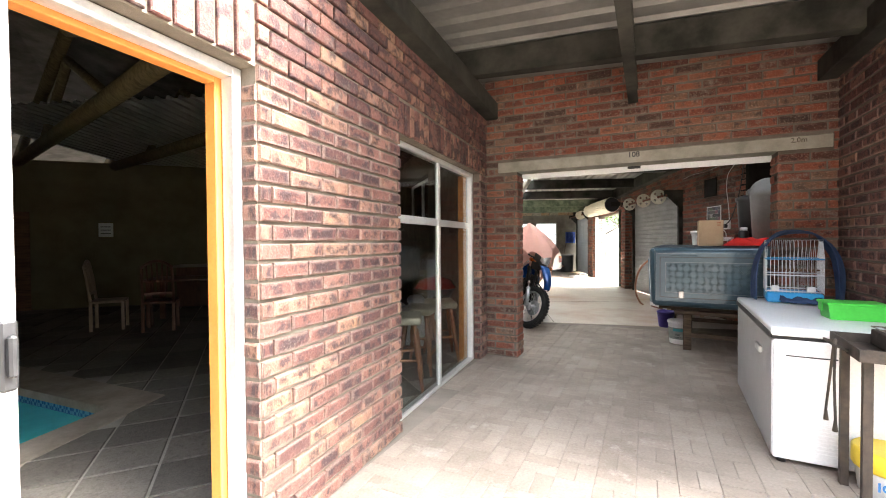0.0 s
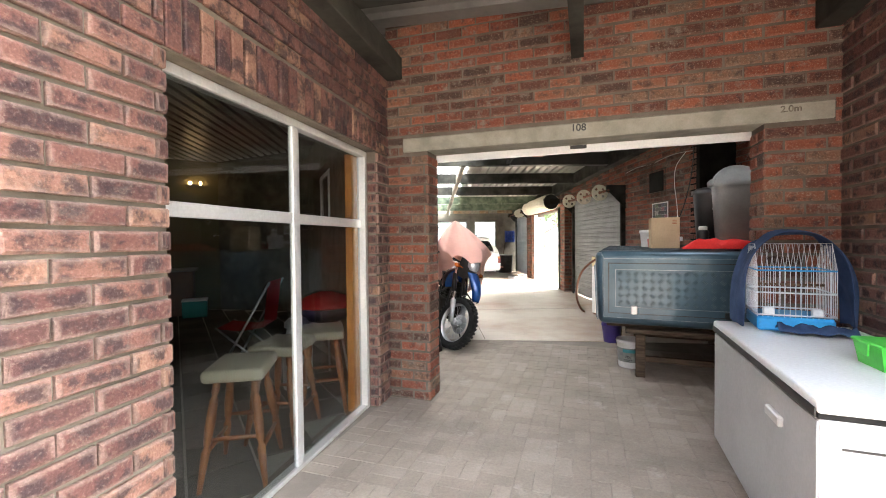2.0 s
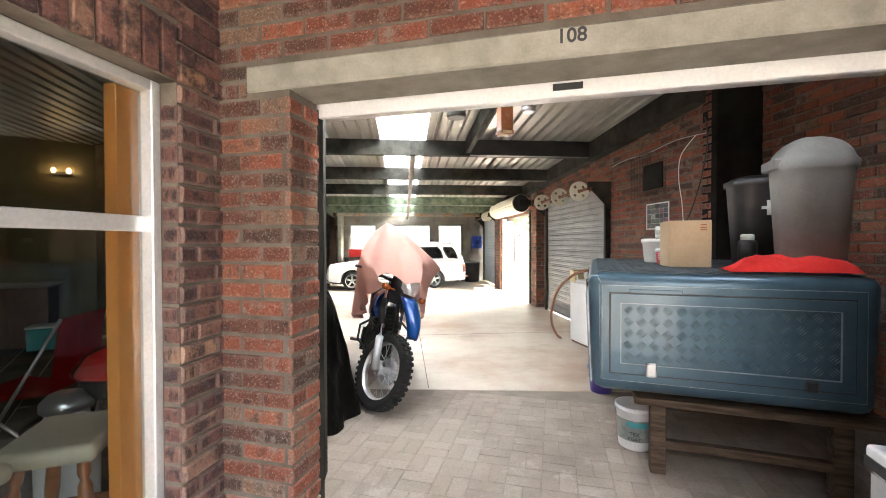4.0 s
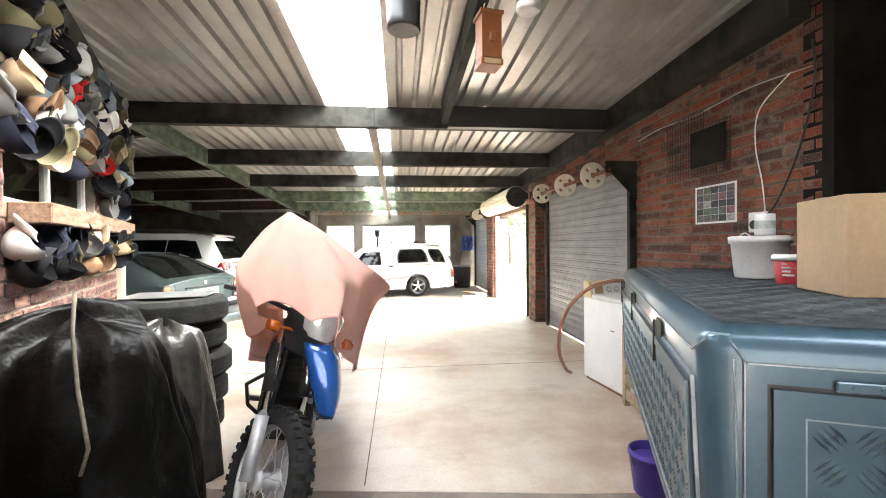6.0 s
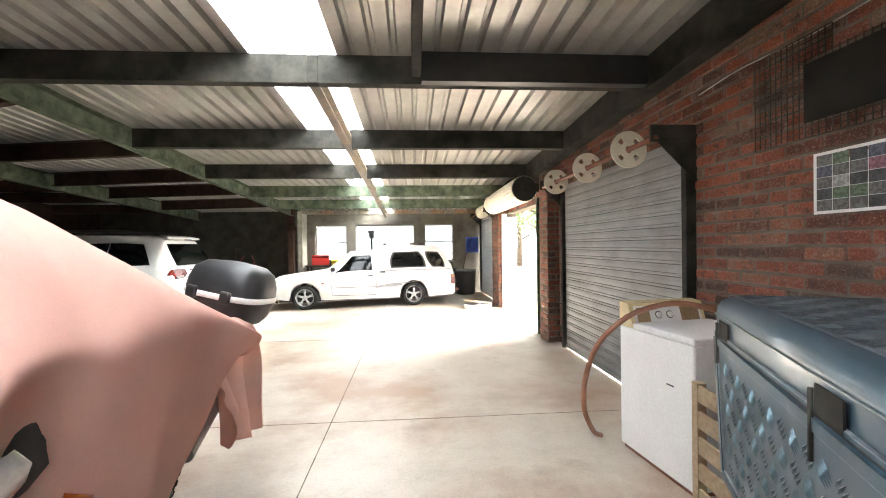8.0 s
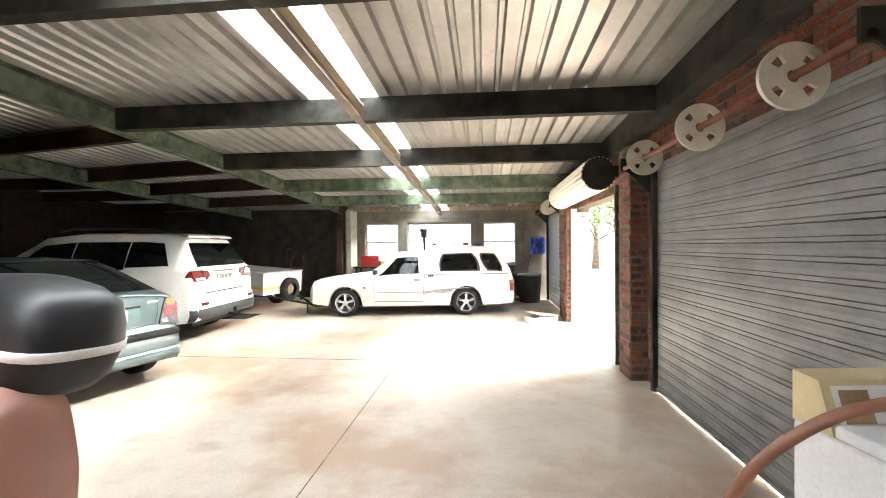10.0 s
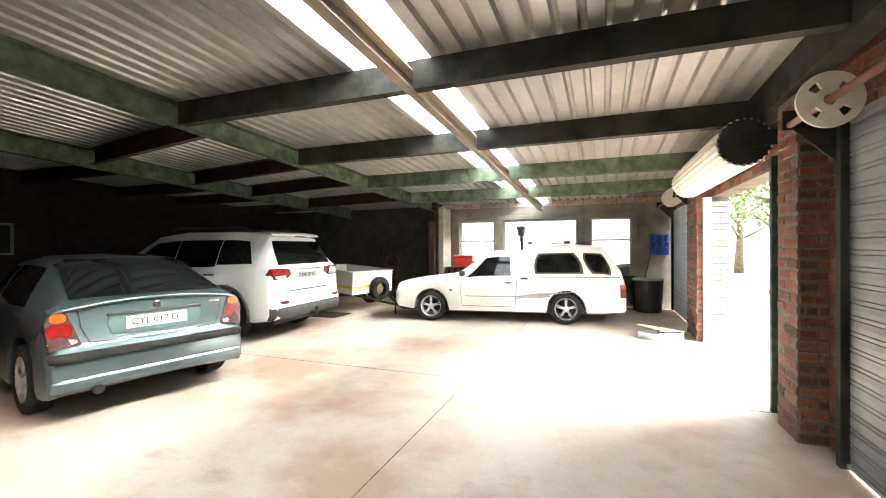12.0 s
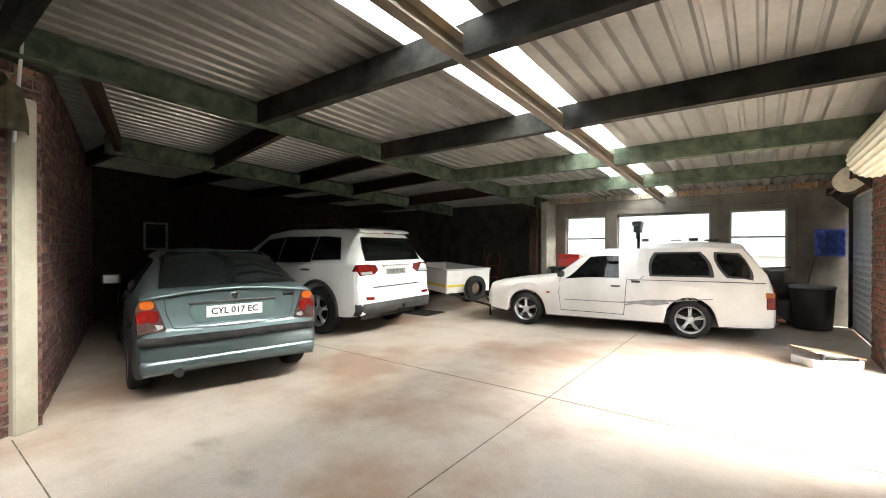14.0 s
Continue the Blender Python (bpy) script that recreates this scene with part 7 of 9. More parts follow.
tube(bm, [(0.17 * math.cos(a), 0.17 * math.sin(a), 0.5) for a in steps(0, 2 * math.pi, 20)[:-1]], 0.018, 8, closed=True)
part("ring", bm, M_black, mc)
rc = thing("red_chair", F_HOUSE @ pose(3.75, 1.75, 0.006, 0, 0, 200), "red folding camp chair in the dim room", "chair")
bm = bmesh.new()
grid_surface(bm, [[(x, 0.0 + 0.12 * (z - 0.45), z) for x in steps(-0.25, 0.25, 6)] for z in steps(0.45, 0.95, 6)])
part("backrest", bm, M_red_cloth, rc)
bm = bmesh.new()
grid_surface(bm, [[(x, -0.5 * f, 0.45 - 0.03 * math.sin(math.pi * f)) for x in steps(-0.25, 0.25, 6)] for f in steps(0, 1, 6)])
part("seat", bm, M_red_cloth, rc)
for x in (-0.26, 0.26):
    for a, b in (((x, 0.08, 0.95), (x, -0.45, 0)), ((x, -0.5, 0.46), (x, 0.05, 0))):
        bm = bmesh.new()
        tube(bm, [a, b], 0.012, 8)
        part("leg", bm, M_alloy, rc)
tl = thing("teal_box", pose(-4.0, 8.9, 0.006, 0, 0, 25), "teal plastic storage box on the floor", "box")
boxpart("tub", (0, 0.4, 0, 0.3, 0, 0.3), surface("teal_plastic", (0.02, 0.30, 0.30), (0.03, 0.36, 0.36), 4, 0.5), tl, bevel=0.015)
boxpart("lid", (-0.01, 0.41, -0.01, 0.31, 0.3, 0.33), M_white, tl, bevel=0.006)


# dining table and chairs by the back wall
def dining_chair(m, material, label):
    t = thing("dining_chair", m, label, "chair", "chairs round the dining table")
    boxpart("seat", (-0.22, 0.22, -0.22, 0.22, 0.43, 0.47), material, t, bevel=0.01)
    for x in (-0.2, 0.2):
        for y in (-0.2, 0.2):
            bm = bmesh.new()
            box(bm, x - 0.02, x + 0.02, y - 0.02, y + 0.02, 0, 0.43)
            part("leg", bm, material, t)
        bm = bmesh.new()
        tube(bm, [(x, 0.2, 0.43), (x, 0.24, 0.8), (x * 0.95, 0.27, 0.98)], 0.02, 8)
        part("back_post", bm, material, t)
    for k in range(5):
        x = -0.14 + 0.07 * k
        bm = bmesh.new()
        tube(bm, [(x * 0.8, 0.21, 0.6), (x, 0.27, 1.06 - 1.2 * x * x)], 0.012, 6)
        part("slat", bm, material, t)
    bm = bmesh.new()
    tube(bm, [(x, 0.272, 1.09 - 2.6 * x * x) for x in steps(-0.2, 0.2, 10)], 0.022, 8)
    part("top_rail", bm, material, t)
    boxpart("lower_rail", (-0.19, 0.19, 0.2, 0.225, 0.57, 0.61), material, t)
    return t


M_pale_wood = surface("pale_wood", (0.28, 0.20, 0.13), (0.38, 0.28, 0.19), 5, 0.5, stretch=(4, 4, 1))
M_red_wood = surface("reddish_wood", (0.12, 0.05, 0.025), (0.2, 0.085, 0.045), 5, 0.5, stretch=(4, 4, 1))
TB = pose(-4.85, 6.80, 0.006, 0, 0, 25)
tb = thing("dining_table", TB, "dark wooden dining table by the cream wall", "table")
boxpart("tabletop", (-0.8, 0.9, -0.45, 0.45, 0.72, 0.76), M_red_wood, tb, bevel=0.01)
for x in (-0.7, 0.8):
    for y in (-0.36, 0.36):
        boxpart("leg", (x - 0.04, x + 0.04, y - 0.04, y + 0.04, 0, 0.72), M_red_wood, tb)
c1 = dining_chair(TB @ pose(-1.25, -0.35, 0, 0, 0, 100), M_pale_wood, "pale wooden slat-back dining chair")
c2 = dining_chair(TB @ pose(-0.45, -0.7, 0, 0, 0, 185), M_red_wood, "reddish wooden slat-back dining chair")
copy_thing(c2, TB @ pose(0.5, -0.75, 0, 0, 0, 175))
copy_thing(c2, TB @ pose(0.2, 0.72, 0, 0, 0, 5))
boxpart_sign = thing("wall_sign", pose(-11.2, 6.6, 0, 0, 0, 25) @ pose(3.55, -0.008, 1.66), "small white notice on the cream wall", "sign")
boxpart("card", (-0.13, 0.13, -0.006, 0.006, -0.15, 0.15), M_white, boxpart_sign)
bm = bmesh.new()
for k in range(3):
    box(bm, -0.09, 0.09, -0.009, -0.0065, 0.06 - 0.07 * k, 0.075 - 0.07 * k)
part("text_bars", bm, M_trim_black, boxpart_sign)
bm = bmesh.new()
box(bm, 1.35, 2.25, -0.03, -0.004, 0.0, 2.03, bevel=0.004)
structure("door_room", bm, M_wood, pose(-11.2, 6.6, 0, 0, 0, 25), "dark brown timber door in the cream wall", "door")
ct = thing("bar_counter", pose(-11.2, 6.6, 0.006, 0, 0, 25), "long dark bar counter with a pale worktop", "counter")
boxpart("front", (5.0, 7.66, -0.64, -0.10, 0.0, 0.84), M_red_wood, ct, bevel=0.006)
boxpart("worktop", (4.95, 7.72, -0.70, -0.06, 0.84, 0.885), M_coping, ct, "pale worktop", bevel=0.012)
for x in (5.6, 6.3, 7.0):
    boxpart("panel_rail", (x, x + 0.05, -0.655, -0.64, 0.04, 0.82), M_wood, ct)
# wall lamp that burns in the room
wl = thing("wall_lamp", pose(-11.2, 6.6, 0, 0, 0, 25) @ pose(7.7, -0.02, 2.55), "small lit wall lamp with two bulbs", "lamp")
boxpart("bracket", (-0.12, 0.12, -0.02, 0.02, -0.02, 0.02), M_black, wl)
m_, nt_, p_ = mat_new("lamp_bulb")
p_.inputs["Emission Color"].default_value = (1.0, 0.62, 0.28, 1)
p_.inputs["Emission Strength"].default_value = 1.2
for x in (-0.09, 0.09):
    bm = bmesh.new()
    lathe(bm, [(0.005, 0.0), (0.03, 0.03), (0.03, 0.05), (0.005, 0.08)], 12, Matrix.Translation((x, -0.05, 0.0)))
    part("bulb", bm, m_, wl)

# ---- things in the garage ----
M_pink = surface("salmon_cloth", (0.70, 0.43, 0.36), (0.78, 0.50, 0.425), 5, 0.85, grain=250, bumpy=0.15, dist=0.002)
# thin weave: part of the light comes through the cloth
nt_ = M_pink.node_tree
cloth_p = next(n for n in nt_.nodes if n.type == "BSDF_PRINCIPLED")
cloth_out = next(n for n in nt_.nodes if n.type == "OUTPUT_MATERIAL")
cloth_thin = nt_.nodes.new("ShaderNodeBsdfTranslucent")
cloth_thin.inputs["Color"].default_value = (0.86, 0.58, 0.49, 1)
cloth_mix = nt_.nodes.new("ShaderNodeMixShader")
cloth_mix.inputs[0].default_value = 0.36
nt_.links.new(cloth_p.outputs[0], cloth_mix.inputs[1])
nt_.links.new(cloth_thin.outputs[0], cloth_mix.inputs[2])
nt_.links.new(cloth_mix.outputs[0], cloth_out.inputs[0])
M_bike_blue = surface("metallic_blue", (0.01, 0.07, 0.30), (0.015, 0.10, 0.38), 3, 0.25, 0.3, bumpy=0.0, coat=1.0)
M_fork = surface("fork_steel", (0.34, 0.34, 0.35), (0.48, 0.48, 0.48), 6, 0.4, 0.45, bumpy=0.0)
M_tarp = surface("black_tarpaulin", (0.0015, 0.0014, 0.0012), (0.0045, 0.004, 0.0034), 5, 0.42, grain=9, bumpy=0.6, dist=0.03, spec=0.10)
M_bag = surface("grey_plastic_film", (0.014, 0.013, 0.0115), (0.055, 0.052, 0.046), 6, 0.3, grain=14, bumpy=0.6, dist=0.02, spec=0.5)
M_cream = surface("cream_plastic_panel", (0.62, 0.50, 0.28), (0.70, 0.58, 0.34), 4, 0.5, bumpy=0.0)
M_hose = surface("terracotta_hose", (0.24, 0.10, 0.06), (0.31, 0.14, 0.085), 6, 0.5, bumpy=0.05)


def drape(rows, material, name, m, label, category, thick=0.004, sub=1):
    bm = bmesh.new()
    grid_surface(bm, rows)
    ob = obj(name, bm, material, m)
    md = ob.modifiers.new("thickness", "SOLIDIFY")
    md.thickness = thick
    if sub:
        md = ob.modifiers.new("soft", "SUBSURF")
        md.levels = md.render_levels = sub
    return tagged(ob, label, category)


# motorcycle, front wheel at the origin of its frame, body along +y
BK = pose(0.80, 6.52, 0, 0, 12, 7)
bk = thing("motorcycle", BK, "blue and black off-road motorcycle leaning on its stand", "motorcycle")


def spoked_wheel(y, r, w, steer=0.0):
    mm = Matrix.Translation((0, y, r)) @ Matrix.Rotation(radians(steer), 4, "Z")
    bm = bmesh.new()
    lathe(bm, [(r - 0.085, -w * 0.35), (r - 0.04, -w * 0.5), (r - 0.012, -w * 0.42), (r - 0.004, -w * 0.2), (r - 0.004, w * 0.2), (r - 0.012, w * 0.42), (r - 0.04, w * 0.5), (r - 0.085, w * 0.35)], 48, mm, "X", caps=False)
    for k in range(40):
        a = 2 * math.pi * k / 40
        for s in (-1, 1):
            c = mm @ Matrix.Rotation(a + (0.08 if s > 0 else 0), 4, "X")
            box(bm, s * w * 0.10, s * w * 0.46, -0.014, 0.014, r - 0.02, r + 0.006, m=c) if s > 0 else box(bm, -w * 0.46, -w * 0.10, -0.014, 0.014, r - 0.02, r + 0.006, m=c)
    t = part("wheel", bm, M_rubber, bk, "knobbly off-road tyre")
    bm = bmesh.new()
    lathe(bm, [(r - 0.085, -w * 0.33), (r - 0.10, -w * 0.2), (r - 0.10, w * 0.2), (r - 0.085, w * 0.33)], 40, mm, "X", caps=False)
    part("rim", bm, M_alloy, t)
    bm = bmesh.new()
    lathe(bm, [(0.03, -0.07), (0.055, -0.05), (0.035, -0.03), (0.035, 0.03), (0.055, 0.05), (0.03, 0.07)], 18, mm, "X")
    part("hub", bm, M_fork, t)
    bm = bmesh.new()
    for k in range(28):
        a = 2 * math.pi * k / 28
        s = 1 if k % 2 else -1
        b = a + 0.45 * (1 if (k // 2) % 2 else -1)
        tube(bm, [mm @ Vector((s * 0.045, 0.045 * math.cos(a), 0.045 * math.sin(a))), mm @ Vector((0, (r - 0.095) * math.cos(b), (r - 0.095) * math.sin(b)))], 0.002, 4, caps=False)
    tagged(part("spokes", bm, M_alloy, t), kind="stuff")
    bm = bmesh.new()
    lathe(bm, [(0.06, 0.058), (0.125, 0.058), (0.125, 0.063), (0.06, 0.063)], 28, mm, "X")
    part("brake_disc", bm, M_fork, t)
    return t


front_wheel = spoked_wheel(0.0, 0.335, 0.10, 0)
spoked_wheel(1.45, 0.325, 0.125)
for s in (-1, 1):
    bm = bmesh.new()
    tube(bm, [(s * 0.10, 0.0, 0.33), (s * 0.10, 0.11, 0.60)], 0.034, 12)
    lo = part("fork_lower", bm, M_fork, bk)
    bm = bmesh.new()
    tube(bm, [(s * 0.10, 0.10, 0.58), (s * 0.10, 0.30, 1.05)], 0.022, 12)
    part("fork_tube", bm, M_chrome, bk)
    bm = bmesh.new()
    tube(bm, [(s * 0.10, 0.16, 0.70), (s * 0.11, 0.26, 0.92)], 0.033, 10)
    part("fork_boot", bm, M_rubber, bk)
bm = bmesh.new()
tube(bm, [(-0.42, 0.46, 1.10), (-0.30, 0.40, 1.12), (-0.1, 0.32, 1.10), (0.1, 0.32, 1.10), (0.30, 0.40, 1.12), (0.42, 0.46, 1.10)], 0.013, 10)
part("handlebar", bm, M_black, bk)
for s in (-1, 1):
    bm = bmesh.new()
    tube(bm, [(s * 0.10, 0.16, 1.03), (s * 0.20, 0.16, 1.03)], 0.010, 8)
    tube(bm, [(s * 0.20, 0.15, 1.03), (s * 0.255, 0.15, 1.03)], [0.03, 0.026], 12)
    part("indicator", bm, M_lamp_orange, bk, "orange indicator lamp")
# headlamp and cowl
bm = bmesh.new()
rows_h = []
for z, w, d in ((0.86, 0.05, 0.16), (0.93, 0.11, 0.10), (1.0, 0.15, 0.06), (1.08, 0.16, 0.05), (1.18, 0.13, 0.10), (1.28, 0.09, 0.17)):
    rows_h.append([(w * math.sin(a), d + 0.16 * (1 - math.cos(a)), z) for a in steps(-1.5, 1.5, 12)])
grid_surface(bm, rows_h)
part("cowl", bm, M_black, bk)
bm = bmesh.new()
rows_h = []
for z, w in ((0.985, 0.07), (1.02, 0.11), (1.07, 0.125), (1.11, 0.12), (1.135, 0.08)):
    rows_h.append([(w * math.sin(a), 0.035 + 0.10 * (1 - math.cos(a)) - 0.012 * math.cos(a), z) for a in steps(-1.2, 1.2, 10)])
grid_surface(bm, rows_h)
part("headlamp", bm, M_lamp_clear, bk, "clear headlamp lens")
bm = bmesh.new()
rows_h = []
for f in steps(0, 1, 9):
    y, z = 0.02 - 0.10 * math.sin(2.2 * f), 1.03 - 0.34 * f
    w = 0.11 * (1 - 0.55 * f ** 2)
    rows_h.append([(0.04 + 0.13 * f + w * u, y + 0.07 * u * u, z - 0.03 * abs(u)) for u in steps(-1, 1, 8)])
grid_surface(bm, rows_h)
bl = part("front_mudguard", bm, M_bike_blue, bk, "glossy metallic blue beak")
md = bl.modifiers.new("thickness", "SOLIDIFY")
md.thickness = 0.012
# engine, tank, frame, seat, exhaust
bm = bmesh.new()
box(bm, -0.16, 0.16, 0.52, 0.98, 0.28, 0.56, bevel=0.04, seg=2)
box(bm, -0.11, 0.11, 0.50, 0.72, 0.56, 0.82, bevel=0.03)
for k in range(6):
    box(bm, -0.13, 0.13, 0.48, 0.74, 0.58 + 0.04 * k, 0.595 + 0.04 * k)
lathe(bm, [(0.12, -0.19), (0.12, 0.19)], 20, Matrix.Translation((0, 0.82, 0.42)), "X")
part("engine", bm, M_steel_dark, bk)
bm = bmesh.new()
rows_h = []
for y, w, h in ((0.30, 0.10, 0.92), (0.42, 0.17, 1.0), (0.62, 0.19, 1.02), (0.80, 0.16, 0.97), (0.92, 0.11, 0.90)):
    rows_h.append([(w * math.cos(a), y, 0.80 + (h - 0.80) * math.sin(a)) for a in steps(-0.35, math.pi + 0.35, 14)])
grid_surface(bm, rows_h)
part("tank", bm, M_bike_blue, bk)
bm = bmesh.new()
box(bm, -0.13, 0.13, 0.90, 1.62, 0.83, 0.92, bevel=0.035, seg=3)
part("seat", bm, M_black, bk)
bm = bmesh.new()
for s in (-1, 1):
    tube(bm, [(s * 0.05, 0.32, 0.98), (s * 0.14, 0.55, 0.84), (s * 0.14, 1.0, 0.74), (s * 0.12, 1.65, 0.86)], 0.016, 8)
    tube(bm, [(s * 0.05, 0.34, 0.92), (s * 0.12, 0.50, 0.30), (s * 0.12, 0.95, 0.27), (s * 0.12, 1.05, 0.74)], 0.016, 8)
    tube(bm, [(s * 0.11, 0.98, 0.40), (s * 0.11, 1.45, 0.325)], 0.022, 8)
part("frame", bm, M_black, bk)
for s in (-1, 1):
    bm = bmesh.new()
    box(bm, s * 0.24 - 0.06, s * 0.24 + 0.06, 0.93, 0.97, 0.355, 0.385, bevel=0.006)
    tube(bm, [(s * 0.12, 0.95, 0.36), (s * 0.24, 0.95, 0.37)], 0.010, 6)
    part("footpeg", bm, M_black, bk)
    bm = bmesh.new()
    tube(bm, [(s * 0.1, 0.42, 0.75), (s * 0.25, 0.48, 0.62), (s * 0.24, 0.62, 0.45), (s * 0.12, 0.70, 0.32)], 0.012, 8)
    part("crash_bar", bm, M_black, bk)
bm = bmesh.new()
tube(bm, [(0.10, 0.52, 0.62), (0.17, 0.60, 0.36), (0.17, 1.0, 0.42), (0.18, 1.3, 0.62)], 0.025, 10)
tube(bm, [(0.18, 1.28, 0.60), (0.19, 1.70, 0.78)], 0.055, 14)
part("exhaust", bm, M_fork, bk)
bm = bmesh.new()
tube(bm, [(0.13, 0.72, 0.30), (0.24, 0.62, 0.03), (0.30, 0.58, 0.012), (0.34, 0.52, 0.012), (0.30, 0.50, 0.012)], 0.011, 8)
part("side_stand", bm, M_black, bk)
bm = bmesh.new()
box(bm, -0.10, 0.10, 1.52, 2.0, 0.80, 0.83, bevel=0.01)
box(bm, -0.08, 0.08, 1.95, 1.99, 0.62, 0.80, bevel=0.01)
box(bm, -0.12, 0.12, 1.75, 2.15, 1.03, 1.045)
for s in (-1, 1):
    tube(bm, [(s * 0.1, 1.60, 0.84), (s * 0.11, 1.80, 1.035)], 0.012, 8)
    tube(bm, [(s * 0.1, 1.95, 0.82), (s * 0.11, 2.0, 1.035)], 0.012, 8)
part("rear_rack", bm, M_black, bk)
for s in (-1, 1):
    bm = bmesh.new()
    tube(bm, [(s * 0.08, 1.88, 0.84), (s * 0.20, 1.90, 0.84)], 0.010, 8)
    tube(bm, [(s * 0.19, 1.90, 0.84), (s * 0.25, 1.90, 0.84)], [0.035, 0.03], 12)
    part("rear_indicator", bm, M_lamp_orange, bk)

# the steered front end turns about the steering head
for ch in bk.children:
    if ch.name.split(".")[0] in ("cowl", "headlamp"):
        ch.data.transform(Matrix.Translation((0, 0, 0.05)))
STEER = Matrix.Translation((0, 0, 0.33)) @ Matrix.Rotation(radians(32), 4, Vector((0, 0.39, 0.92))) @ Matrix.Translation((0, 0, -0.33))
for ch in list(bk.children):
    if ch.name.split(".")[0] in ("fork_lower", "fork_tube", "fork_boot", "handlebar", "mirror", "indicator", "cowl", "headlamp", "front_mudguard") or ch == front_wheel:
        for o in (ch, *ch.children):
            o.data.transform(STEER)

# top box on the rack
tbx = thing("top_box", BK @ pose(0.07, 2.0, 1.09, 0, 0, -18) @ Matrix.Diagonal((0.92, 0.98, 1.05, 1)), "black hard luggage case with a white band", "luggage case")


def squircle(w, d, z, n=36, p=3.2):
    out = []
    for k in range(n):
        a = 2 * math.pi * k / n
        c, s = math.cos(a), math.sin(a)
        q = (abs(c) ** p + abs(s) ** p) ** (-1 / p)
        out.append((w * q * c, d * q * s, z))
    return out


bm = bmesh.new()
vr = grid_surface(bm, [squircle(0.20, 0.15, 0.0), squircle(0.235, 0.18, 0.04), squircle(0.262, 0.20, 0.13)], closed=True)
bm.faces.new(vr[0])
part("base_shell", bm, M_black, tbx)
bm = bmesh.new()
grid_surface(bm, [squircle(0.262, 0.20, 0.13), squircle(0.269, 0.207, 0.133), squircle(0.271, 0.208, 0.158), squircle(0.264, 0.202, 0.163)], closed=True)
part("band", bm, M_white, tbx, "white band")
bm = bmesh.new()
vr = grid_surface(bm, [squircle(0.264, 0.202, 0.16), squircle(0.258, 0.197, 0.22), squircle(0.235, 0.178, 0.285), squircle(0.175, 0.13, 0.325), squircle(0.06, 0.05, 0.338)], closed=True)
bm.faces.new(vr[-1])
part("lid_shell", bm, M_black, tbx)
for x in (-0.13, 0.10):
    bm = bmesh.new()
    box(bm, x - 0.035, x + 0.035, -0.225, -0.196, 0.115, 0.185, bevel=0.012, seg=2)
    part("latch", bm, M_black, tbx)

# pink cloth over the motorcycle, hanging plumb from the handlebar and seat
CLOTH = pose(0.58, 6.52, 0, 0, 0, 8)
# along the machine: ridge height, then for each side the shoulder's reach and height and the hem's height
TENT = [(0.00, 1.15, 0.12, 1.14, 1.07, 0.27, 1.08, 0.97), (0.08, 1.34, 0.17, 1.27, 1.02, 0.30, 1.19, 0.92), (0.22, 1.56, 0.25, 1.335, 0.98, 0.35, 1.25, 0.88), (0.34, 1.665, 0.26, 1.34, 0.90, 0.40, 1.27, 0.78),
        (0.42, 1.665, 0.26, 1.32, 0.86, 0.43, 1.26, 0.69), (0.56, 1.53, 0.26, 1.24, 0.82, 0.52, 1.24, 0.61), (0.66, 1.45, 0.27, 1.18, 0.74, 0.58, 1.21, 0.84), (0.77, 1.37, 0.27, 1.12, 0.72, 0.63, 1.16, 1.12),
        (0.95, 1.24, 0.26, 1.06, 0.66, 0.45, 1.06, 0.85), (1.20, 1.14, 0.25, 1.02, 0.60, 0.34, 1.00, 0.55), (1.90, 1.11, 0.25, 1.00, 0.58, 0.34, 0.99, 0.38)]
rows_c = []
for i in range(64):
    y = 1.90 * i / 63
    h, wl, sl, ll, wr_, sr, lr = lerp_table(TENT, y)
    mid_x = lerp_table([(0.0, 0.36), (0.28, 0.37), (0.6, 0.36), (1.9, 0.38)], y)[0]
    row = []
    for j in range(61):
        u = -1 + 2 * j / 60
        au, sd_ = abs(u), 1 if u > 0 else -1
        wd, sh_z, low = (wr_, sr, lr) if u > 0 else (wl, sl, ll)
        if au < 0.55:
            f = au / 0.55
            x, z = wd * f, h + (sh_z - h) * (0.25 * f + 0.75 * f * f if h - sh_z < 0.12 else f - 0.10 * math.sin(math.pi * f))
        else:
            f = (au - 0.55) / 0.45
            x, z = wd * (1 - (0.22 if y < 0.9 else -0.04) * f), sh_z + (low - sh_z) * f
        hang = max(0.0, (au - 0.45) / 0.55)
        crease = 0.5 - abs(noise.noise(Vector((u * 1.3 + 0.6 * y, y * 3.2, 5.0)))) * 2.0
        pleat = math.sin(17 * y + 1.5 * sd_ + 1.5 * noise.noise(Vector((y * 2, 0, u)))) * (0.034 if y < 0.9 else 0.050) * hang
        x += crease * 0.034 * (0.25 + au) + pleat
        dx, dy = sd_ * x, y - 0.38
        away = min(1.0, math.hypot(dx, dy) / 0.32)
        gather = (abs(math.sin(3.2 * math.atan2(dy, dx) + 0.7 + 0.8 * noise.noise(Vector((dx * 3, dy * 3, 1.0))))) - 0.55) * 0.085 * away * (1 - 0.6 * hang)
        z += gather + (0.016 * math.sin(15 * u + 4 * y) + 0.010 * math.sin(31 * u - 3 * y)) * min(1.0, max(0.0, (y - 0.8) / 0.3)) * (1 - hang)
        row.append((mid_x + sd_ * x, y + 0.035 * math.sin(5 * u + 3 * y) * hang, z + 0.018 * crease * (1 - hang) * min(1, 4 * au)))
    rows_c.append(row)
drape(rows_c, M_pink, "motorcycle_cover", CLOTH, "salmon pink cloth draped over the motorcycle", "cloth")

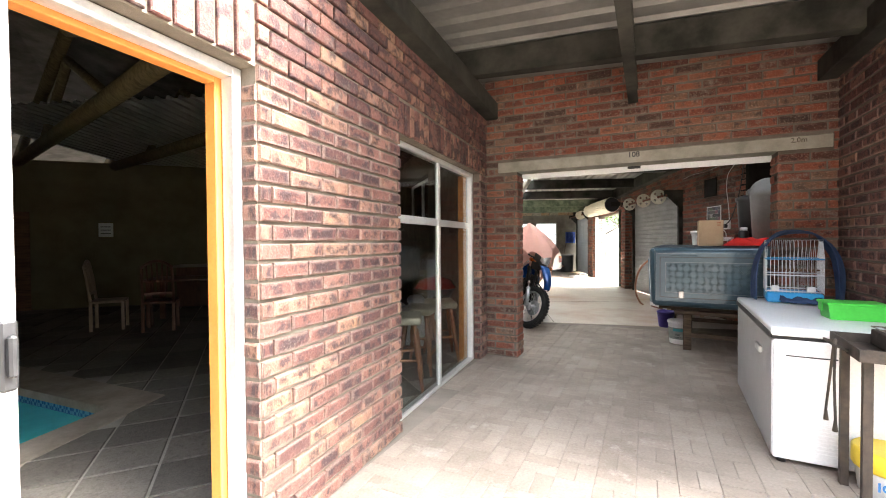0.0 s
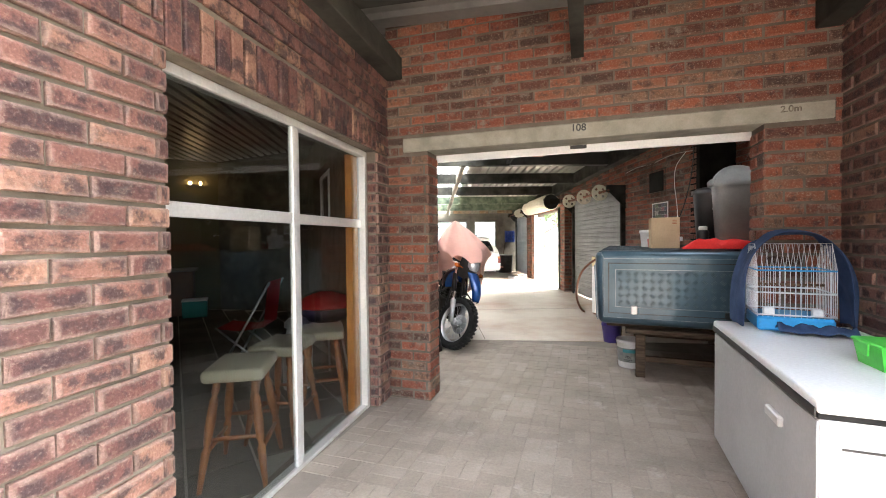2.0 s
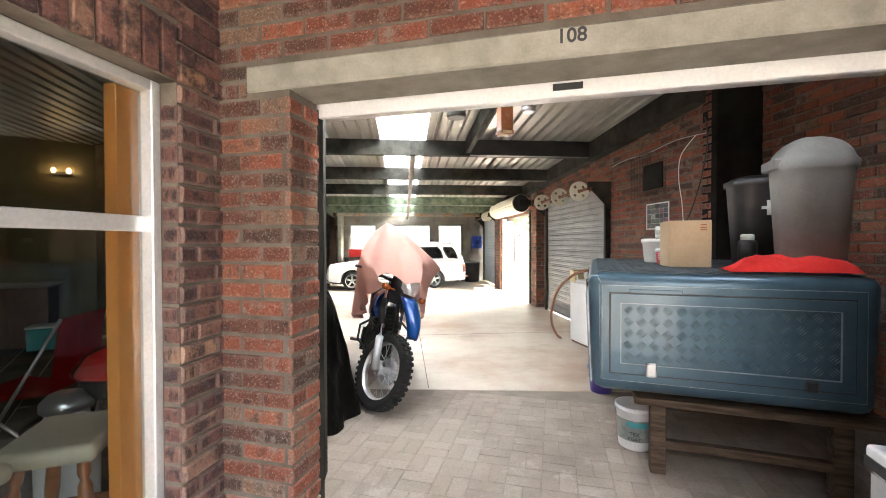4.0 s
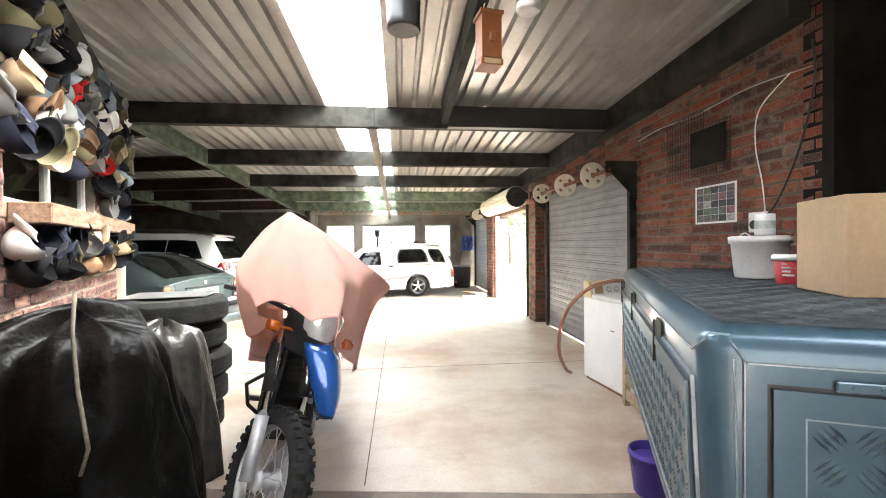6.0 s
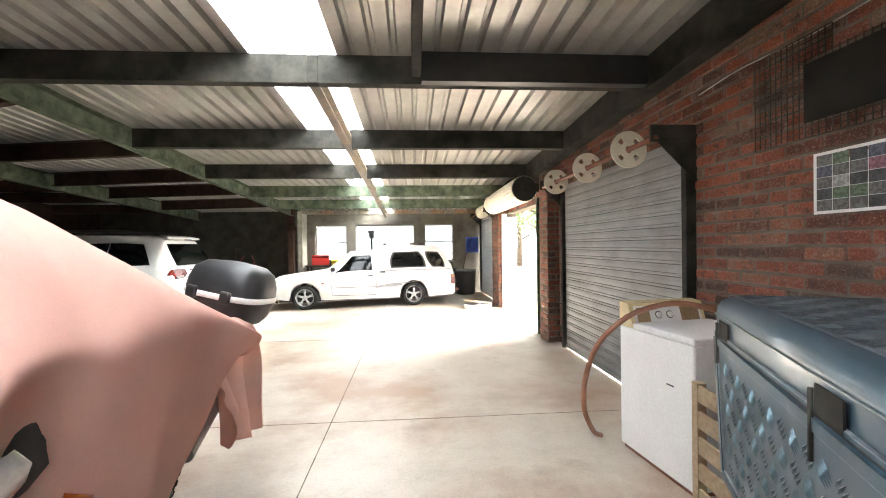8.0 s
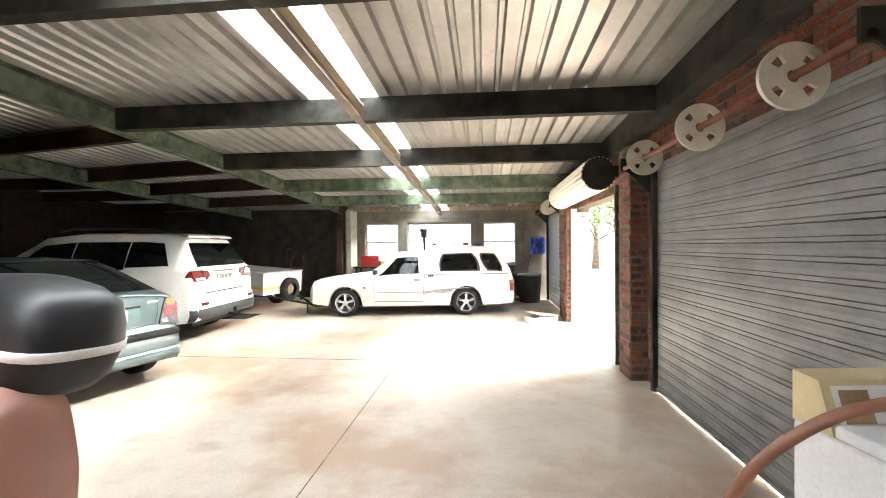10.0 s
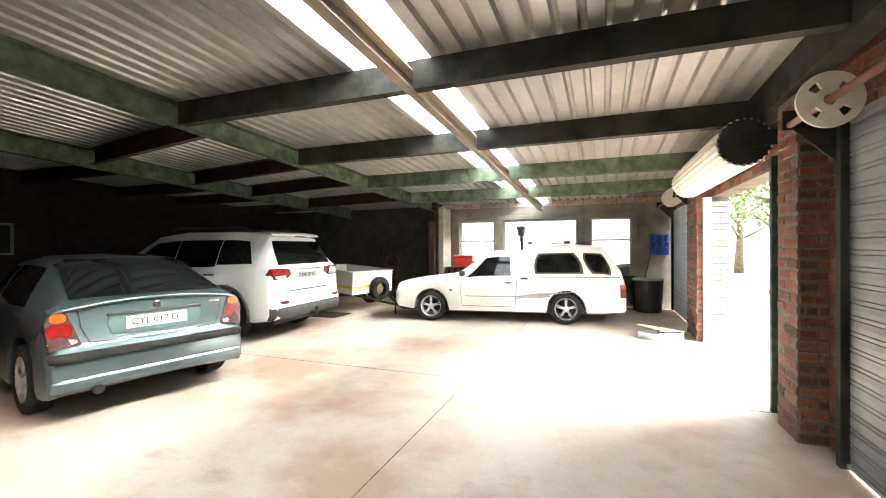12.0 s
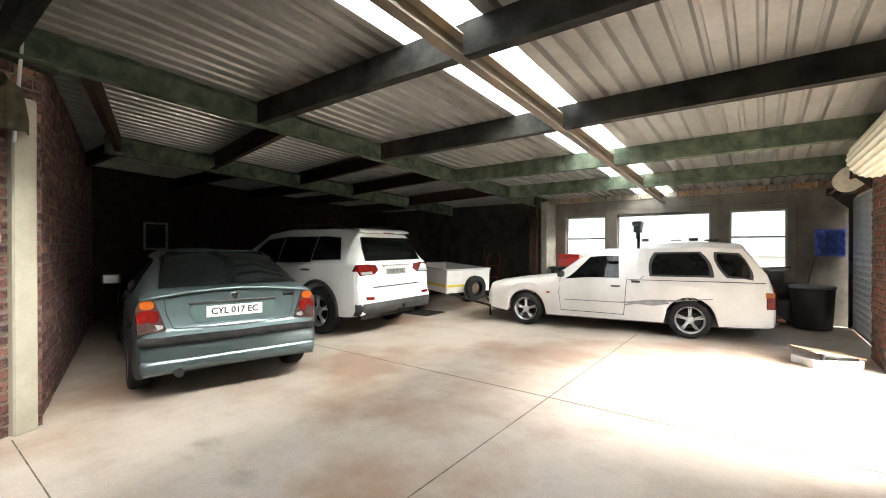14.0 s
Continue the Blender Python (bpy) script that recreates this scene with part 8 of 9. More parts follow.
# dark post just inside the opening
bm = bmesh.new()
box(bm, 0.47, 0.57, 5.40, 5.50, 0, 2.95, bevel=0.005)
structure("post_shutter", bm, M_steel_dark, None, "dark steel post behind the brick pillar", "post")

# stack of tyres
for k in range(5):
    t = thing("tyre", pose(-0.28 + 0.015 * ((k * 7) % 5 - 2), 7.98 + 0.012 * ((k * 5) % 4 - 2), 0.215 * k, 0, 0, 40 * k), "worn black car tyre in a stack", "tyre", "stack of tyres")
    bm = bmesh.new()
    prof = [(0.235, 0.02), (0.30, 0.003), (0.355, 0.012), (0.385, 0.04)]
    for g in range(5):
        z = 0.045 + 0.025 * g
        prof += [(0.392, z), (0.392, z + 0.019), (0.383, z + 0.0195), (0.383, z + 0.0245)]
    prof += [(0.385, 0.17), (0.355, 0.203), (0.30, 0.212), (0.235, 0.195)]
    lathe(bm, prof, 44, None, "Z", caps=False)
    inner = [(0.235, 0.195), (0.25, 0.11), (0.235, 0.02)]
    lathe(bm, inner, 44, None, "Z", caps=False)
    for f in bm.faces:
        f.smooth = False
    part("carcass", bm, M_rubber, t)
plate = thing("steel_sheet", pose(-0.30, 8.0, 1.078, 0, 0, 10), "thin shiny steel sheet on the tyres", "sheet")
boxpart("sheet", (-0.30, 0.30, -0.22, 0.22, 0, 0.006), M_alloy, plate)


def heap(name, m, w, d, h, material, label, category, seed, rough=0.06, p=3.0, flare=0.2):
    rows_ = []
    n = 96
    for i in range(31):
        v = i / 30
        if v < 0.3:
            r, z = v / 0.3 * 0.72, h * (1 - 0.06 * (v / 0.3) ** 2)
        else:
            f = (v - 0.3) / 0.7
            r, z = 0.72 + 0.28 * min(1, f * 1.8) ** 0.5 + flare * f * f, h * 0.94 * (1 - f)
        row = []
        for k in range(n):
            a = 2 * math.pi * k / n
            c, s = math.cos(a), math.sin(a)
            q = (abs(c) ** p + abs(s) ** p) ** (-1 / p)
            fold = noise.noise(Vector((c * 2.2, s * 2.2, z * 1.2 + seed))) * rough + 0.5 * rough * math.sin(7 * a + seed + 2 * z) * v
            fold += rough * 0.55 * (0.35 - abs(noise.noise(Vector((c * 3.1 + seed, s * 3.1, z * 2.6)))) * 1.3)
            rr = r * q + fold * (0.3 + v)
            row.append((w * rr * c, d * rr * s, max(0.003, z + fold * 0.7 * (1 - v))))
        rows_.append(row)
    bm = bmesh.new()
    vr = grid_surface(bm, rows_, closed=True)
    ob = obj(name, bm, material, m)
    md = ob.modifiers.new("soft", "SUBSURF")
    md.levels = md.render_levels = 1
    return tagged(ob, label, category)


heap("tarpaulin", pose(0.11, 6.42, 0, 0, 0, 20), 0.40, 0.40, 1.16, M_tarp, "black tarpaulin thrown over a machine by the wall", "tarpaulin", 3.3, 0.17)
heap("plastic_bag", pose(0.06, 7.20, 0, 0, 0, 10), 0.27, 0.24, 0.98, M_bag, "crumpled grey plastic sheet over a drum", "plastic sheet", 8.1, 0.13, 2.4, 0.1)
rp = bmesh.new()
tube(rp, [(0.30, 6.15, 1.30), (0.31, 6.12, 1.15), (0.36, 6.07, 0.95), (0.42, 6.03, 0.75), (0.40, 6.02, 0.66)], 0.007, 8)
tagged(obj("rope", rp, surface("grey_rope", (0.13, 0.115, 0.09), (0.2, 0.18, 0.145), 30, 0.9)), "thin grey rope hanging over the tarpaulin", "rope")

# ---- caps on the house wall ----
for z in (2.08, 2.40, 2.70):
    bm = bmesh.new()
    box(bm, 1.6, 4.5, -0.07, -0.02, z, z + 0.05, bevel=0.004)
    structure("cap_rail", bm, M_old_wood, F_CAPS, "rough timber rail for hanging caps", "rail")
bm = bmesh.new()
box(bm, 1.9, 4.5, -0.20, -0.01, 1.60, 1.72, bevel=0.008)
structure("shelf_caps", bm, surface("shelf_timber", (0.09, 0.052, 0.032), (0.22, 0.145, 0.10), 5, 0.85, stretch=(1, 6, 6), grain=40, bumpy=0.3), F_CAPS, "thick rough timber shelf below the window", "shelf")
wc = tagged(new("window_caps"), "white-framed house window behind the hanging caps", "window", "", "structure")
wc.matrix_world = F_CAPS
for d in ((1.9, 1.95, 0.06, 0.11, 1.72, 2.5), (3.70, 3.75, 0.06, 0.11, 1.72, 2.5), (2.80, 2.84, 0.06, 0.11, 1.76, 2.46), (1.95, 3.70, 0.06, 0.11, 1.72, 1.76), (1.95, 3.70, 0.06, 0.11, 2.46, 2.5)):
    boxpart("window_frame", d, M_white, wc)
g = boxpart("pane", (1.94, 3.71, 0.08, 0.084, 1.75, 2.47), M_glass, wc)
rd = bmesh.new()
tube(rd, [(4.62, -0.10, 2.2), (4.66, -0.12, 2.95)], 0.012, 8)
structure("rod_white", rd, M_white, F_CAPS, "thin white pipe on the brick wall", "pipe")

CAP_COLOURS = [("black", (0.012, 0.012, 0.014)), ("navy blue", (0.012, 0.014, 0.024)), ("beige", (0.38, 0.29, 0.19)), ("white", (0.62, 0.60, 0.56)), ("red", (0.45, 0.02, 0.02)), ("grey", (0.16, 0.16, 0.155)), ("olive", (0.10, 0.09, 0.05)), ("brown", (0.14, 0.08, 0.045)), ("sky blue", (0.22, 0.26, 0.30))]


def cap(colour, rgb, m):
    mt = surface(colour.replace(" ", "_") + "_cotton", tuple(c * 0.85 for c in rgb), tuple(min(1, c * 1.15) for c in rgb), 8, 0.9, grain=180, bumpy=0.25)
    t = thing("cap", m, "%s cotton baseball cap hanging on the wall" % colour, "cap", "caps on the wall")
    bm = bmesh.new()
    rows_ = []
    for i in range(8):
        a = 0.5 * math.pi * i / 7
        rows_.append([(0.095 * math.cos(a) * math.cos(b), 0.105 * math.cos(a) * math.sin(b) * (1.05 if math.sin(b) > 0 else 1), 0.13 * math.sin(a) + 0.004 * math.sin(6 * b) * math.cos(a)) for b in steps(0, 2 * math.pi, 18)[:-1]])
    grid_surface(bm, rows_, closed=True)
    part("crown", bm, mt, t)
    bm = bmesh.new()
    rows_ = []
    for f in steps(0, 1, 5):
        rows_.append([(0.092 * math.sin(b) * (1 - 0.06 * f), 0.095 * math.cos(b) + 0.085 * f * math.cos(b * 0.75), 0.004 - 0.03 * f * f - 0.02 * math.sin(b) ** 2) for b in steps(-1.25, 1.25, 10)])
    grid_surface(bm, rows_)
    bo = part("brim", bm, mt, t)
    md = bo.modifiers.new("thickness", "SOLIDIFY")
    md.thickness = 0.005
    bm = bmesh.new()
    lathe(bm, [(0.008, 0.128), (0.008, 0.134), (0.002, 0.137)], 8)
    part("button", bm, mt, t)
    return t


rng = random.Random(21)
spots = []
for z in (2.05, 2.20, 2.37, 2.52, 2.67, 2.83):
    s = 1.68 + rng.uniform(0, 0.12)
    while s < 4.42:
        if not (z < 2.3 and 3.4 < s < 4.2 and rng.random() < 0.5) and not (z < 2.15 and s < 3.3 and rng.random() < 0.35):
            spots.append((s, z))
        s += rng.uniform(0.15, 0.25)
for z in (1.36, 1.50):
    s = 1.9
    while s < 4.42:
        spots.append((s, z))
        s += rng.uniform(0.13, 0.22)
for z in (1.85, 1.98):
    for s in (3.95, 4.18, 4.40):
        spots.append((s, z))
protos = {}
weights = [0, 0, 0, 0, 0, 1, 1, 1, 2, 2, 3, 5, 5, 6, 6, 7, 8]
for k, (s, z) in enumerate(spots):
    c = 4 if k in (17, 40) else weights[rng.randrange(len(weights))]
    mm = F_CAPS @ pose(s, -0.11 - rng.uniform(0, 0.05), z) @ pose(0, 0, 0, rng.uniform(60, 150), rng.uniform(-35, 35), rng.uniform(140, 220))
    if c in protos:
        copy_thing(protos[c], mm)
    else:
        protos[c] = cap(*CAP_COLOURS[c], mm)
heap("canvas_bag", pose(-1.56, 9.41, 2.27), 0.14, 0.14, 0.34, surface("olive_canvas", (0.05, 0.045, 0.025), (0.09, 0.08, 0.05), 9, 0.95, grain=120, bumpy=0.3), "olive canvas bag with straps hung on the post", "bag", 1.7, 0.2, 2.2, 0.0)

# ---- along the east wall ----
ps = thing("poster", Matrix.Translation((4.2095, 7.765, 1.79)), "printed photo poster of vehicles on the brick wall", "poster")
boxpart("paper", (-0.004, 0, -0.235, 0.235, -0.165, 0.165), M_white, ps)
rng = random.Random(5)
cols = [surface("print_%d" % k, c, tuple(0.02 + x * 1.6 for x in c), 60, 0.4, bumpy=0.0, lo=0.48, hi=0.52) for k, c in enumerate(((0.02, 0.02, 0.024), (0.07, 0.068, 0.066), (0.25, 0.245, 0.24), (0.16, 0.06, 0.08), (0.06, 0.09, 0.05), (0.045, 0.05, 0.075)))]
for i in range(5):
    for j in range(5):
        y, z = -0.218 + 0.0872 * i, -0.15 + 0.06 * j
        boxpart("picture", (-0.0055, -0.0042, y + 0.002, y + 0.085, z + 0.001, z + 0.059), cols[rng.choice((0, 0, 1, 1, 2, 3, 4, 5))], ps)
gr = thing("wire_grille", Matrix.Translation((4.20, 7.97, 2.33)), "rusty black wire grille hung on the bricks", "grille")
bm = bmesh.new()
for k in range(22):
    y = -0.40 + 0.80 * k / 21
    tube(bm, [(-0.012, y, -0.28), (-0.012, y, 0.28 if y > -0.1 else 0.16)], 0.003, 4)
for k in range(18):
    z = -0.28 + 0.56 * k / 17
    tube(bm, [(-0.017, -0.40 if z < 0.16 else -0.1, z), (-0.017, 0.40, z)], 0.003, 4)
tagged(part("mesh_bars", bm, M_rust, gr), kind="stuff")
bm = bmesh.new()
box(bm, -0.03, -0.02, -0.36, 0.05, -0.2, 0.12)
part("backing", bm, M_dark, gr)
so = thing("wall_socket", Matrix.Translation((4.205, 7.30, 1.61)), "white wall socket with a black plug", "socket")
boxpart("plate", (-0.04, 0, -0.075, 0.075, -0.075, 0.075), M_white, so, bevel=0.006)
bm = bmesh.new()
lathe(bm, [(0.032, -0.085), (0.036, -0.042)], 16, Matrix.Translation((0, -0.02, -0.02)), "X")
part("plug", bm, M_black, so)
st = thing("power_strip", Matrix.Translation((4.205, 7.30, 1.375)), "white power strip with plugs on the wall", "power strip")
boxpart("casing", (-0.04, 0, -0.16, 0.16, -0.032, 0.032), M_white, st, bevel=0.006)
for k in range(4):
    y = -0.11 + 0.073 * k
    bm = bmesh.new()
    for dy, dz in ((0, 0.012), (-0.01, -0.008), (0.01, -0.008)):
        lathe(bm, [(0.004, -0.0412), (0.004, -0.039)], 8, Matrix.Translation((0, y + dy, dz)), "X")
    part("outlet", bm, M_black, st)
for y in (0.12, -0.125):
    bm = bmesh.new()
    lathe(bm, [(0.022, -0.075), (0.025, -0.041)], 14, Matrix.Translation((0, y, 0.0)), "X")
    part("plug", bm, M_white, st)


def cable(name, pts, r, material, label):
    bm = bmesh.new()
    fine = []
    for k in range(len(pts) - 1):
        p0, p1, p2, p3 = [Vector(pts[min(max(q, 0), len(pts) - 1)]) for q in (k - 1, k, k + 1, k + 2)]
        for f in steps(0, 1, 8)[:-1]:
            fine.append(0.5 * ((2 * p1) + (p2 - p0) * f + (2 * p0 - 5 * p1 + 4 * p2 - p3) * f * f + (3 * p1 - p0 - 3 * p2 + p3) * f ** 3))
    fine.append(Vector(pts[-1]))
    tube(bm, fine, r, 8)
    return tagged(obj(name, bm, material), label, "cable")


cable("white_cable", [(4.19, 7.25, 1.68), (4.195, 7.28, 1.9), (4.195, 7.34, 2.2), (4.195, 7.30, 2.45), (4.195, 7.05, 2.62)], 0.0045, M_white, "white cable rising over the brick wall")
cable("black_cable", [(4.13, 7.30, 1.59), (4.17, 7.15, 1.72), (4.19, 6.98, 2.1), (4.19, 6.88, 2.5), (4.15, 6.86, 2.75)], 0.007, M_black, "black cable rising over the brick wall")
cable("strip_cable", [(4.16, 7.42, 1.40), (4.15, 7.45, 1.48), (4.16, 7.40, 1.53), (4.18, 7.34, 1.48), (4.185, 7.33, 1.41)], 0.006, M_white, "white looped lead of the power strip")
cable("strip_lead", [(4.13, 7.18, 1.37), (4.12, 7.17, 1.30), (4.16, 7.14, 1.26)], 0.006, M_white, "white lead hanging from the power strip")
cable("strip_lead", [(4.13, 7.42, 1.36), (4.13, 7.41, 1.25), (4.18, 7.40, 1.1)], 0.006, M_white, "white lead hanging from the power strip")
cable("wall_cable", [(4.195, 6.9, 2.60), (4.195, 7.4, 2.64), (4.195, 8.0, 2.61), (4.195, 8.5, 2.63), (4.195, 8.9, 2.60)], 0.005, surface("grey_cable", (0.35, 0.34, 0.32), (0.45, 0.44, 0.42), 9, 0.6), "grey cable along the top of the wall")

# top-loading washing machine and its hose
wm = thing("washing_machine", pose(3.60, 8.13, 0, 0, 0, 7), "white top-loading washing machine with a cream control panel", "washing machine")
bm = bmesh.new()
box(bm, 0, 0.60, 0, 0.70, 0.03, 0.885, bevel=0.012, seg=2)
part("cabinet", bm, M_white, wm)
bm = bmesh.new()
box(bm, -0.008, 0.608, -0.008, 0.54, 0.885, 0.93, bevel=0.012, seg=2)
part("lid", bm, M_white, wm)
bm = bmesh.new()
vs = [bm.verts.new(c) for c in ((0, 0.545, 0.885), (0.60, 0.545, 0.885), (0.60, 0.70, 0.885), (0, 0.70, 0.885), (0, 0.60, 1.05), (0.60, 0.60, 1.05), (0.60, 0.70, 1.06), (0, 0.70, 1.06))]
for f in ((0, 3, 2, 1), (4, 5, 6, 7), (0, 1, 5, 4), (2, 3, 7, 6), (0, 4, 7, 3), (1, 2, 6, 5)):
    bm.faces.new([vs[i] for i in f])
cp = part("control_panel", bm, M_cream, wm, "cream plastic control panel")
bm = bmesh.new()
nrm = Vector((0, -0.165, 0.055)).normalized()
def on_panel(x, f, h):
    return Vector((x, 0.545 + 0.055 * f, 0.885 + 0.165 * f)) + nrm * h
bmq = [bm.verts.new(on_panel(x, f, 0.003)) for x, f in ((0.03, 0.15), (0.57, 0.15), (0.57, 0.9), (0.03, 0.9))]
bm.faces.new(bmq)
part("fascia", bm, M_white, cp)
M_label = surface("brown_label", (0.28, 0.19, 0.10), (0.36, 0.25, 0.14), 20, 0.5)
for x0, x1 in ((0.05, 0.15), (0.40, 0.55)):
    bm = bmesh.new()
    bm.faces.new([bm.verts.new(on_panel(x, f, 0.005)) for x, f in ((x0, 0.22), (x1, 0.22), (x1, 0.82), (x0, 0.82))])
    part("label_patch", bm, M_label, cp)
for x in (0.22, 0.31):
    bm = bmesh.new()
    mm = Matrix.Translation(on_panel(x, 0.5, 0.004)) @ nrm.to_track_quat("Z", "Y").to_matrix().to_4x4()
    lathe(bm, [(0.027, 0), (0.027, 0.003), (0.023, 0.0035)], 24, mm)
    k_ = part("dial", bm, M_black, cp)
    bm = bmesh.new()
    lathe(bm, [(0.022, 0.004), (0.022, 0.006), (0.013, 0.007), (0.011, 0.022)], 24, mm)
    part("knob", bm, M_white, k_)
boxpart("handle_slot", (-0.004, 0.002, 0.16, 0.22, 0.60, 0.608), M_black, wm)
boxpart("plinth", (0.02, 0.58, 0.02, 0.68, 0.0, 0.03), M_pole_rust, wm)
cable("washing_hose", [(4.05, 8.50, 1.02), (3.80, 8.52, 1.075), (3.60, 8.52, 1.06), (3.42, 8.56, 0.98), (3.26, 8.62, 0.80), (3.20, 8.70, 0.55), (3.22, 8.78, 0.30), (3.32, 8.86, 0.10), (3.42, 8.95, 0.02)], 0.019, M_hose, "brown rubber hose arching over the washing machine")

# slatted crate by the canopy
cr = thing("wooden_crate", pose(3.50, 7.66, 0, 0, 0, -4), "pale slatted timber crate beside the canopy", "crate")
M_crate = surface("crate_wood", (0.30, 0.22, 0.14), (0.42, 0.32, 0.21), 4, 0.8, stretch=(1, 8, 8), grain=40, bumpy=0.2)
for x in (0.0, 0.44):
    for y in (0.0, 0.34):
        boxpart("post", (x, x + 0.05, y, y + 0.05, 0, 0.72), M_crate, cr)
for z in (0.06, 0.20, 0.34, 0.48, 0.62):
    boxpart("slat", (0.05, 0.44, 0.005, 0.022, z, z + 0.09), M_crate, cr)
    boxpart("slat", (0.005, 0.022, 0.05, 0.34, z, z + 0.09), M_crate, cr)


# lamps hanging from the roof
hl = thing("hanging_drum", pose(1.56, 6.78, 2.65), "black metal drum lamp hanging from the roof", "lamp")
bm = bmesh.new()
lathe(bm, [(0.085, 0.0), (0.095, 0.012), (0.09, 0.05), (0.10, 0.27), (0.06, 0.31)], 28)
part("drum", bm, M_black, hl)
bm = bmesh.new()
tube(bm, [(0, 0, 0.31), (0, 0, roof_at(6.78) - 2.65)], 0.004, 6)
part("wire", bm, M_black, hl)
ol = thing("wooden_lantern", pose(2.09, 7.02, 2.56, 0, 0, 8) @ Matrix.Diagonal((1.15, 1.15, 1.55, 1)), "brown wooden box lantern hung from the purlin", "lantern")
M_lantern = surface("lantern_brown", (0.20, 0.065, 0.02), (0.28, 0.095, 0.03), 6, 0.5, bumpy=0.1)
for d in ((-0.055, 0.055, -0.055, -0.045, 0.03, 0.20), (-0.055, 0.055, 0.045, 0.055, 0.03, 0.20), (-0.055, -0.045, -0.045, 0.045, 0.03, 0.20), (0.045, 0.055, -0.045, 0.045, 0.03, 0.20)):
    boxpart("side", d, M_lantern, ol)
boxpart("base", (-0.062, 0.062, -0.062, 0.062, 0.0, 0.025), M_lantern, ol, bevel=0.004)
boxpart("label", (-0.045, 0.045, -0.064, -0.0625, 0.003, 0.022), M_card, ol, "small pale label")
boxpart("roof", (-0.065, 0.065, -0.065, 0.065, 0.20, 0.215), M_lantern, ol)
boxpart("knob", (-0.015, 0.015, -0.075, -0.055, 0.09, 0.125), M_lantern, ol, bevel=0.004)
bm = bmesh.new()
tube(bm, [(-0.04, 0, 0.215), (0, 0, 0.30), (0.04, 0, 0.215)], 0.004, 6)
tube(bm, [(0, 0, 0.30), (0, 0, (roof_at(7.02) - 2.56) / 1.55)], 0.004, 6)
part("wire", bm, M_alloy, ol)
gl = thing("storm_lantern", pose(2.19, 6.52, 2.64), "steel hurricane lantern hanging from the roof", "lantern")
bm = bmesh.new()
lathe(bm, [(0.05, 0.0), (0.062, 0.012), (0.062, 0.045), (0.03, 0.06)], 20)
part("fuel_tank", bm, M_alloy, gl)
bm = bmesh.new()
lathe(bm, [(0.03, 0.06), (0.05, 0.10), (0.05, 0.14), (0.03, 0.18)], 20, caps=False)
gp = part("globe", bm, M_glass, gl)
bm = bmesh.new()
lathe(bm, [(0.04, 0.18), (0.045, 0.20), (0.02, 0.24)], 20)
for s in (-1, 1):
    tube(bm, [(s * 0.055, 0, 0.03), (s * 0.075, 0, 0.10), (s * 0.07, 0, 0.18), (s * 0.03, 0, 0.21)], 0.006, 6)
tube(bm, [(0, 0, 0.24), (0, 0, roof_at(6.52) - 2.64)], 0.003, 6)
part("frame", bm, M_alloy, gl)

# ---- trailer ----
TR = pose(-2.48, 16.12, 0, 0, 3, -17)
tr = thing("trailer", TR, "white box trailer with a yellow stripe and spare wheel", "trailer")
for nm, d in (("side", (-1.7, 0, 0, 0.025, 0.42, 0.92)), ("side", (-1.7, 0, 1.20, 1.225, 0.42, 0.92)), ("front", (-0.025, 0, 0.025, 1.20, 0.42, 0.92)), ("back", (-1.7, -1.675, 0.025, 1.20, 0.42, 0.92)), ("bed", (-1.675, -0.025, 0.025, 1.20, 0.42, 0.45))):
    boxpart(nm, d, M_dusty_white, tr, bevel=0.004)
boxpart("yellow_stripe", (-1.69, -0.004, -0.004, -0.0005, 0.55, 0.60), M_yellow, tr)
boxpart("yellow_stripe", (0.0005, 0.004, 0.01, 0.60, 0.55, 0.60), M_yellow, tr)
bm = bmesh.new()
tube(bm, [(-1.7, -0.005, 0.925), (0.005, -0.005, 0.925), (0.005, 1.23, 0.925), (-1.7, 1.23, 0.925)], 0.018, 8, closed=True)
part("top_rail", bm, M_alloy, tr)
bm = bmesh.new()
lathe(bm, [(0.15, 0.03), (0.24, 0.02), (0.27, 0.05), (0.27, 0.15), (0.24, 0.18), (0.15, 0.17)], 32, Matrix.Translation((0, 0.72, 0.52)), "X", caps=False)
sp = part("spare_wheel", bm, M_rubber, tr)
bm = bmesh.new()
lathe(bm, [(0.155, 0.04), (0.12, 0.10), (0.05, 0.12)], 24, Matrix.Translation((0, 0.72, 0.52)), "X")
part("rim", bm, surface("brown_rim", (0.16, 0.11, 0.07), (0.26, 0.19, 0.13), 8, 0.6), sp)
bm = bmesh.new()
for y0 in (0.15, 1.08):
    tube(bm, [(-0.1, y0, 0.40), (0.85, 0.61, 0.24)], 0.025, 8)
tube(bm, [(0.8, 0.61, 0.245), (1.05, 0.61, 0.20)], 0.03, 8)
tube(bm, [(0.72, 0.61, 0.26), (0.74, 0.61, 0.03)], 0.018, 8)
part("drawbar", bm, M_rust, tr)
for s, y in ((-1, -0.12), (1, 1.345)):
    wheel(tr, -0.9, y, 0.27, 0.17, s)
bm = bmesh.new()
tube(bm, [(-0.9, -0.10, 0.27), (-0.9, 1.33, 0.27)], 0.025, 8)
box(bm, -0.95, -0.85, 0.2, 1.0, 0.27, 0.42)
part("axle", bm, M_rust, tr)
mat_floor = bmesh.new()
box(mat_floor, -4.0, -2.55, 15.55, 16.25, 0.001, 0.006)
tagged(obj("black_mat", mat_floor, M_rubber), "black rubber mat on the concrete floor", "mat")

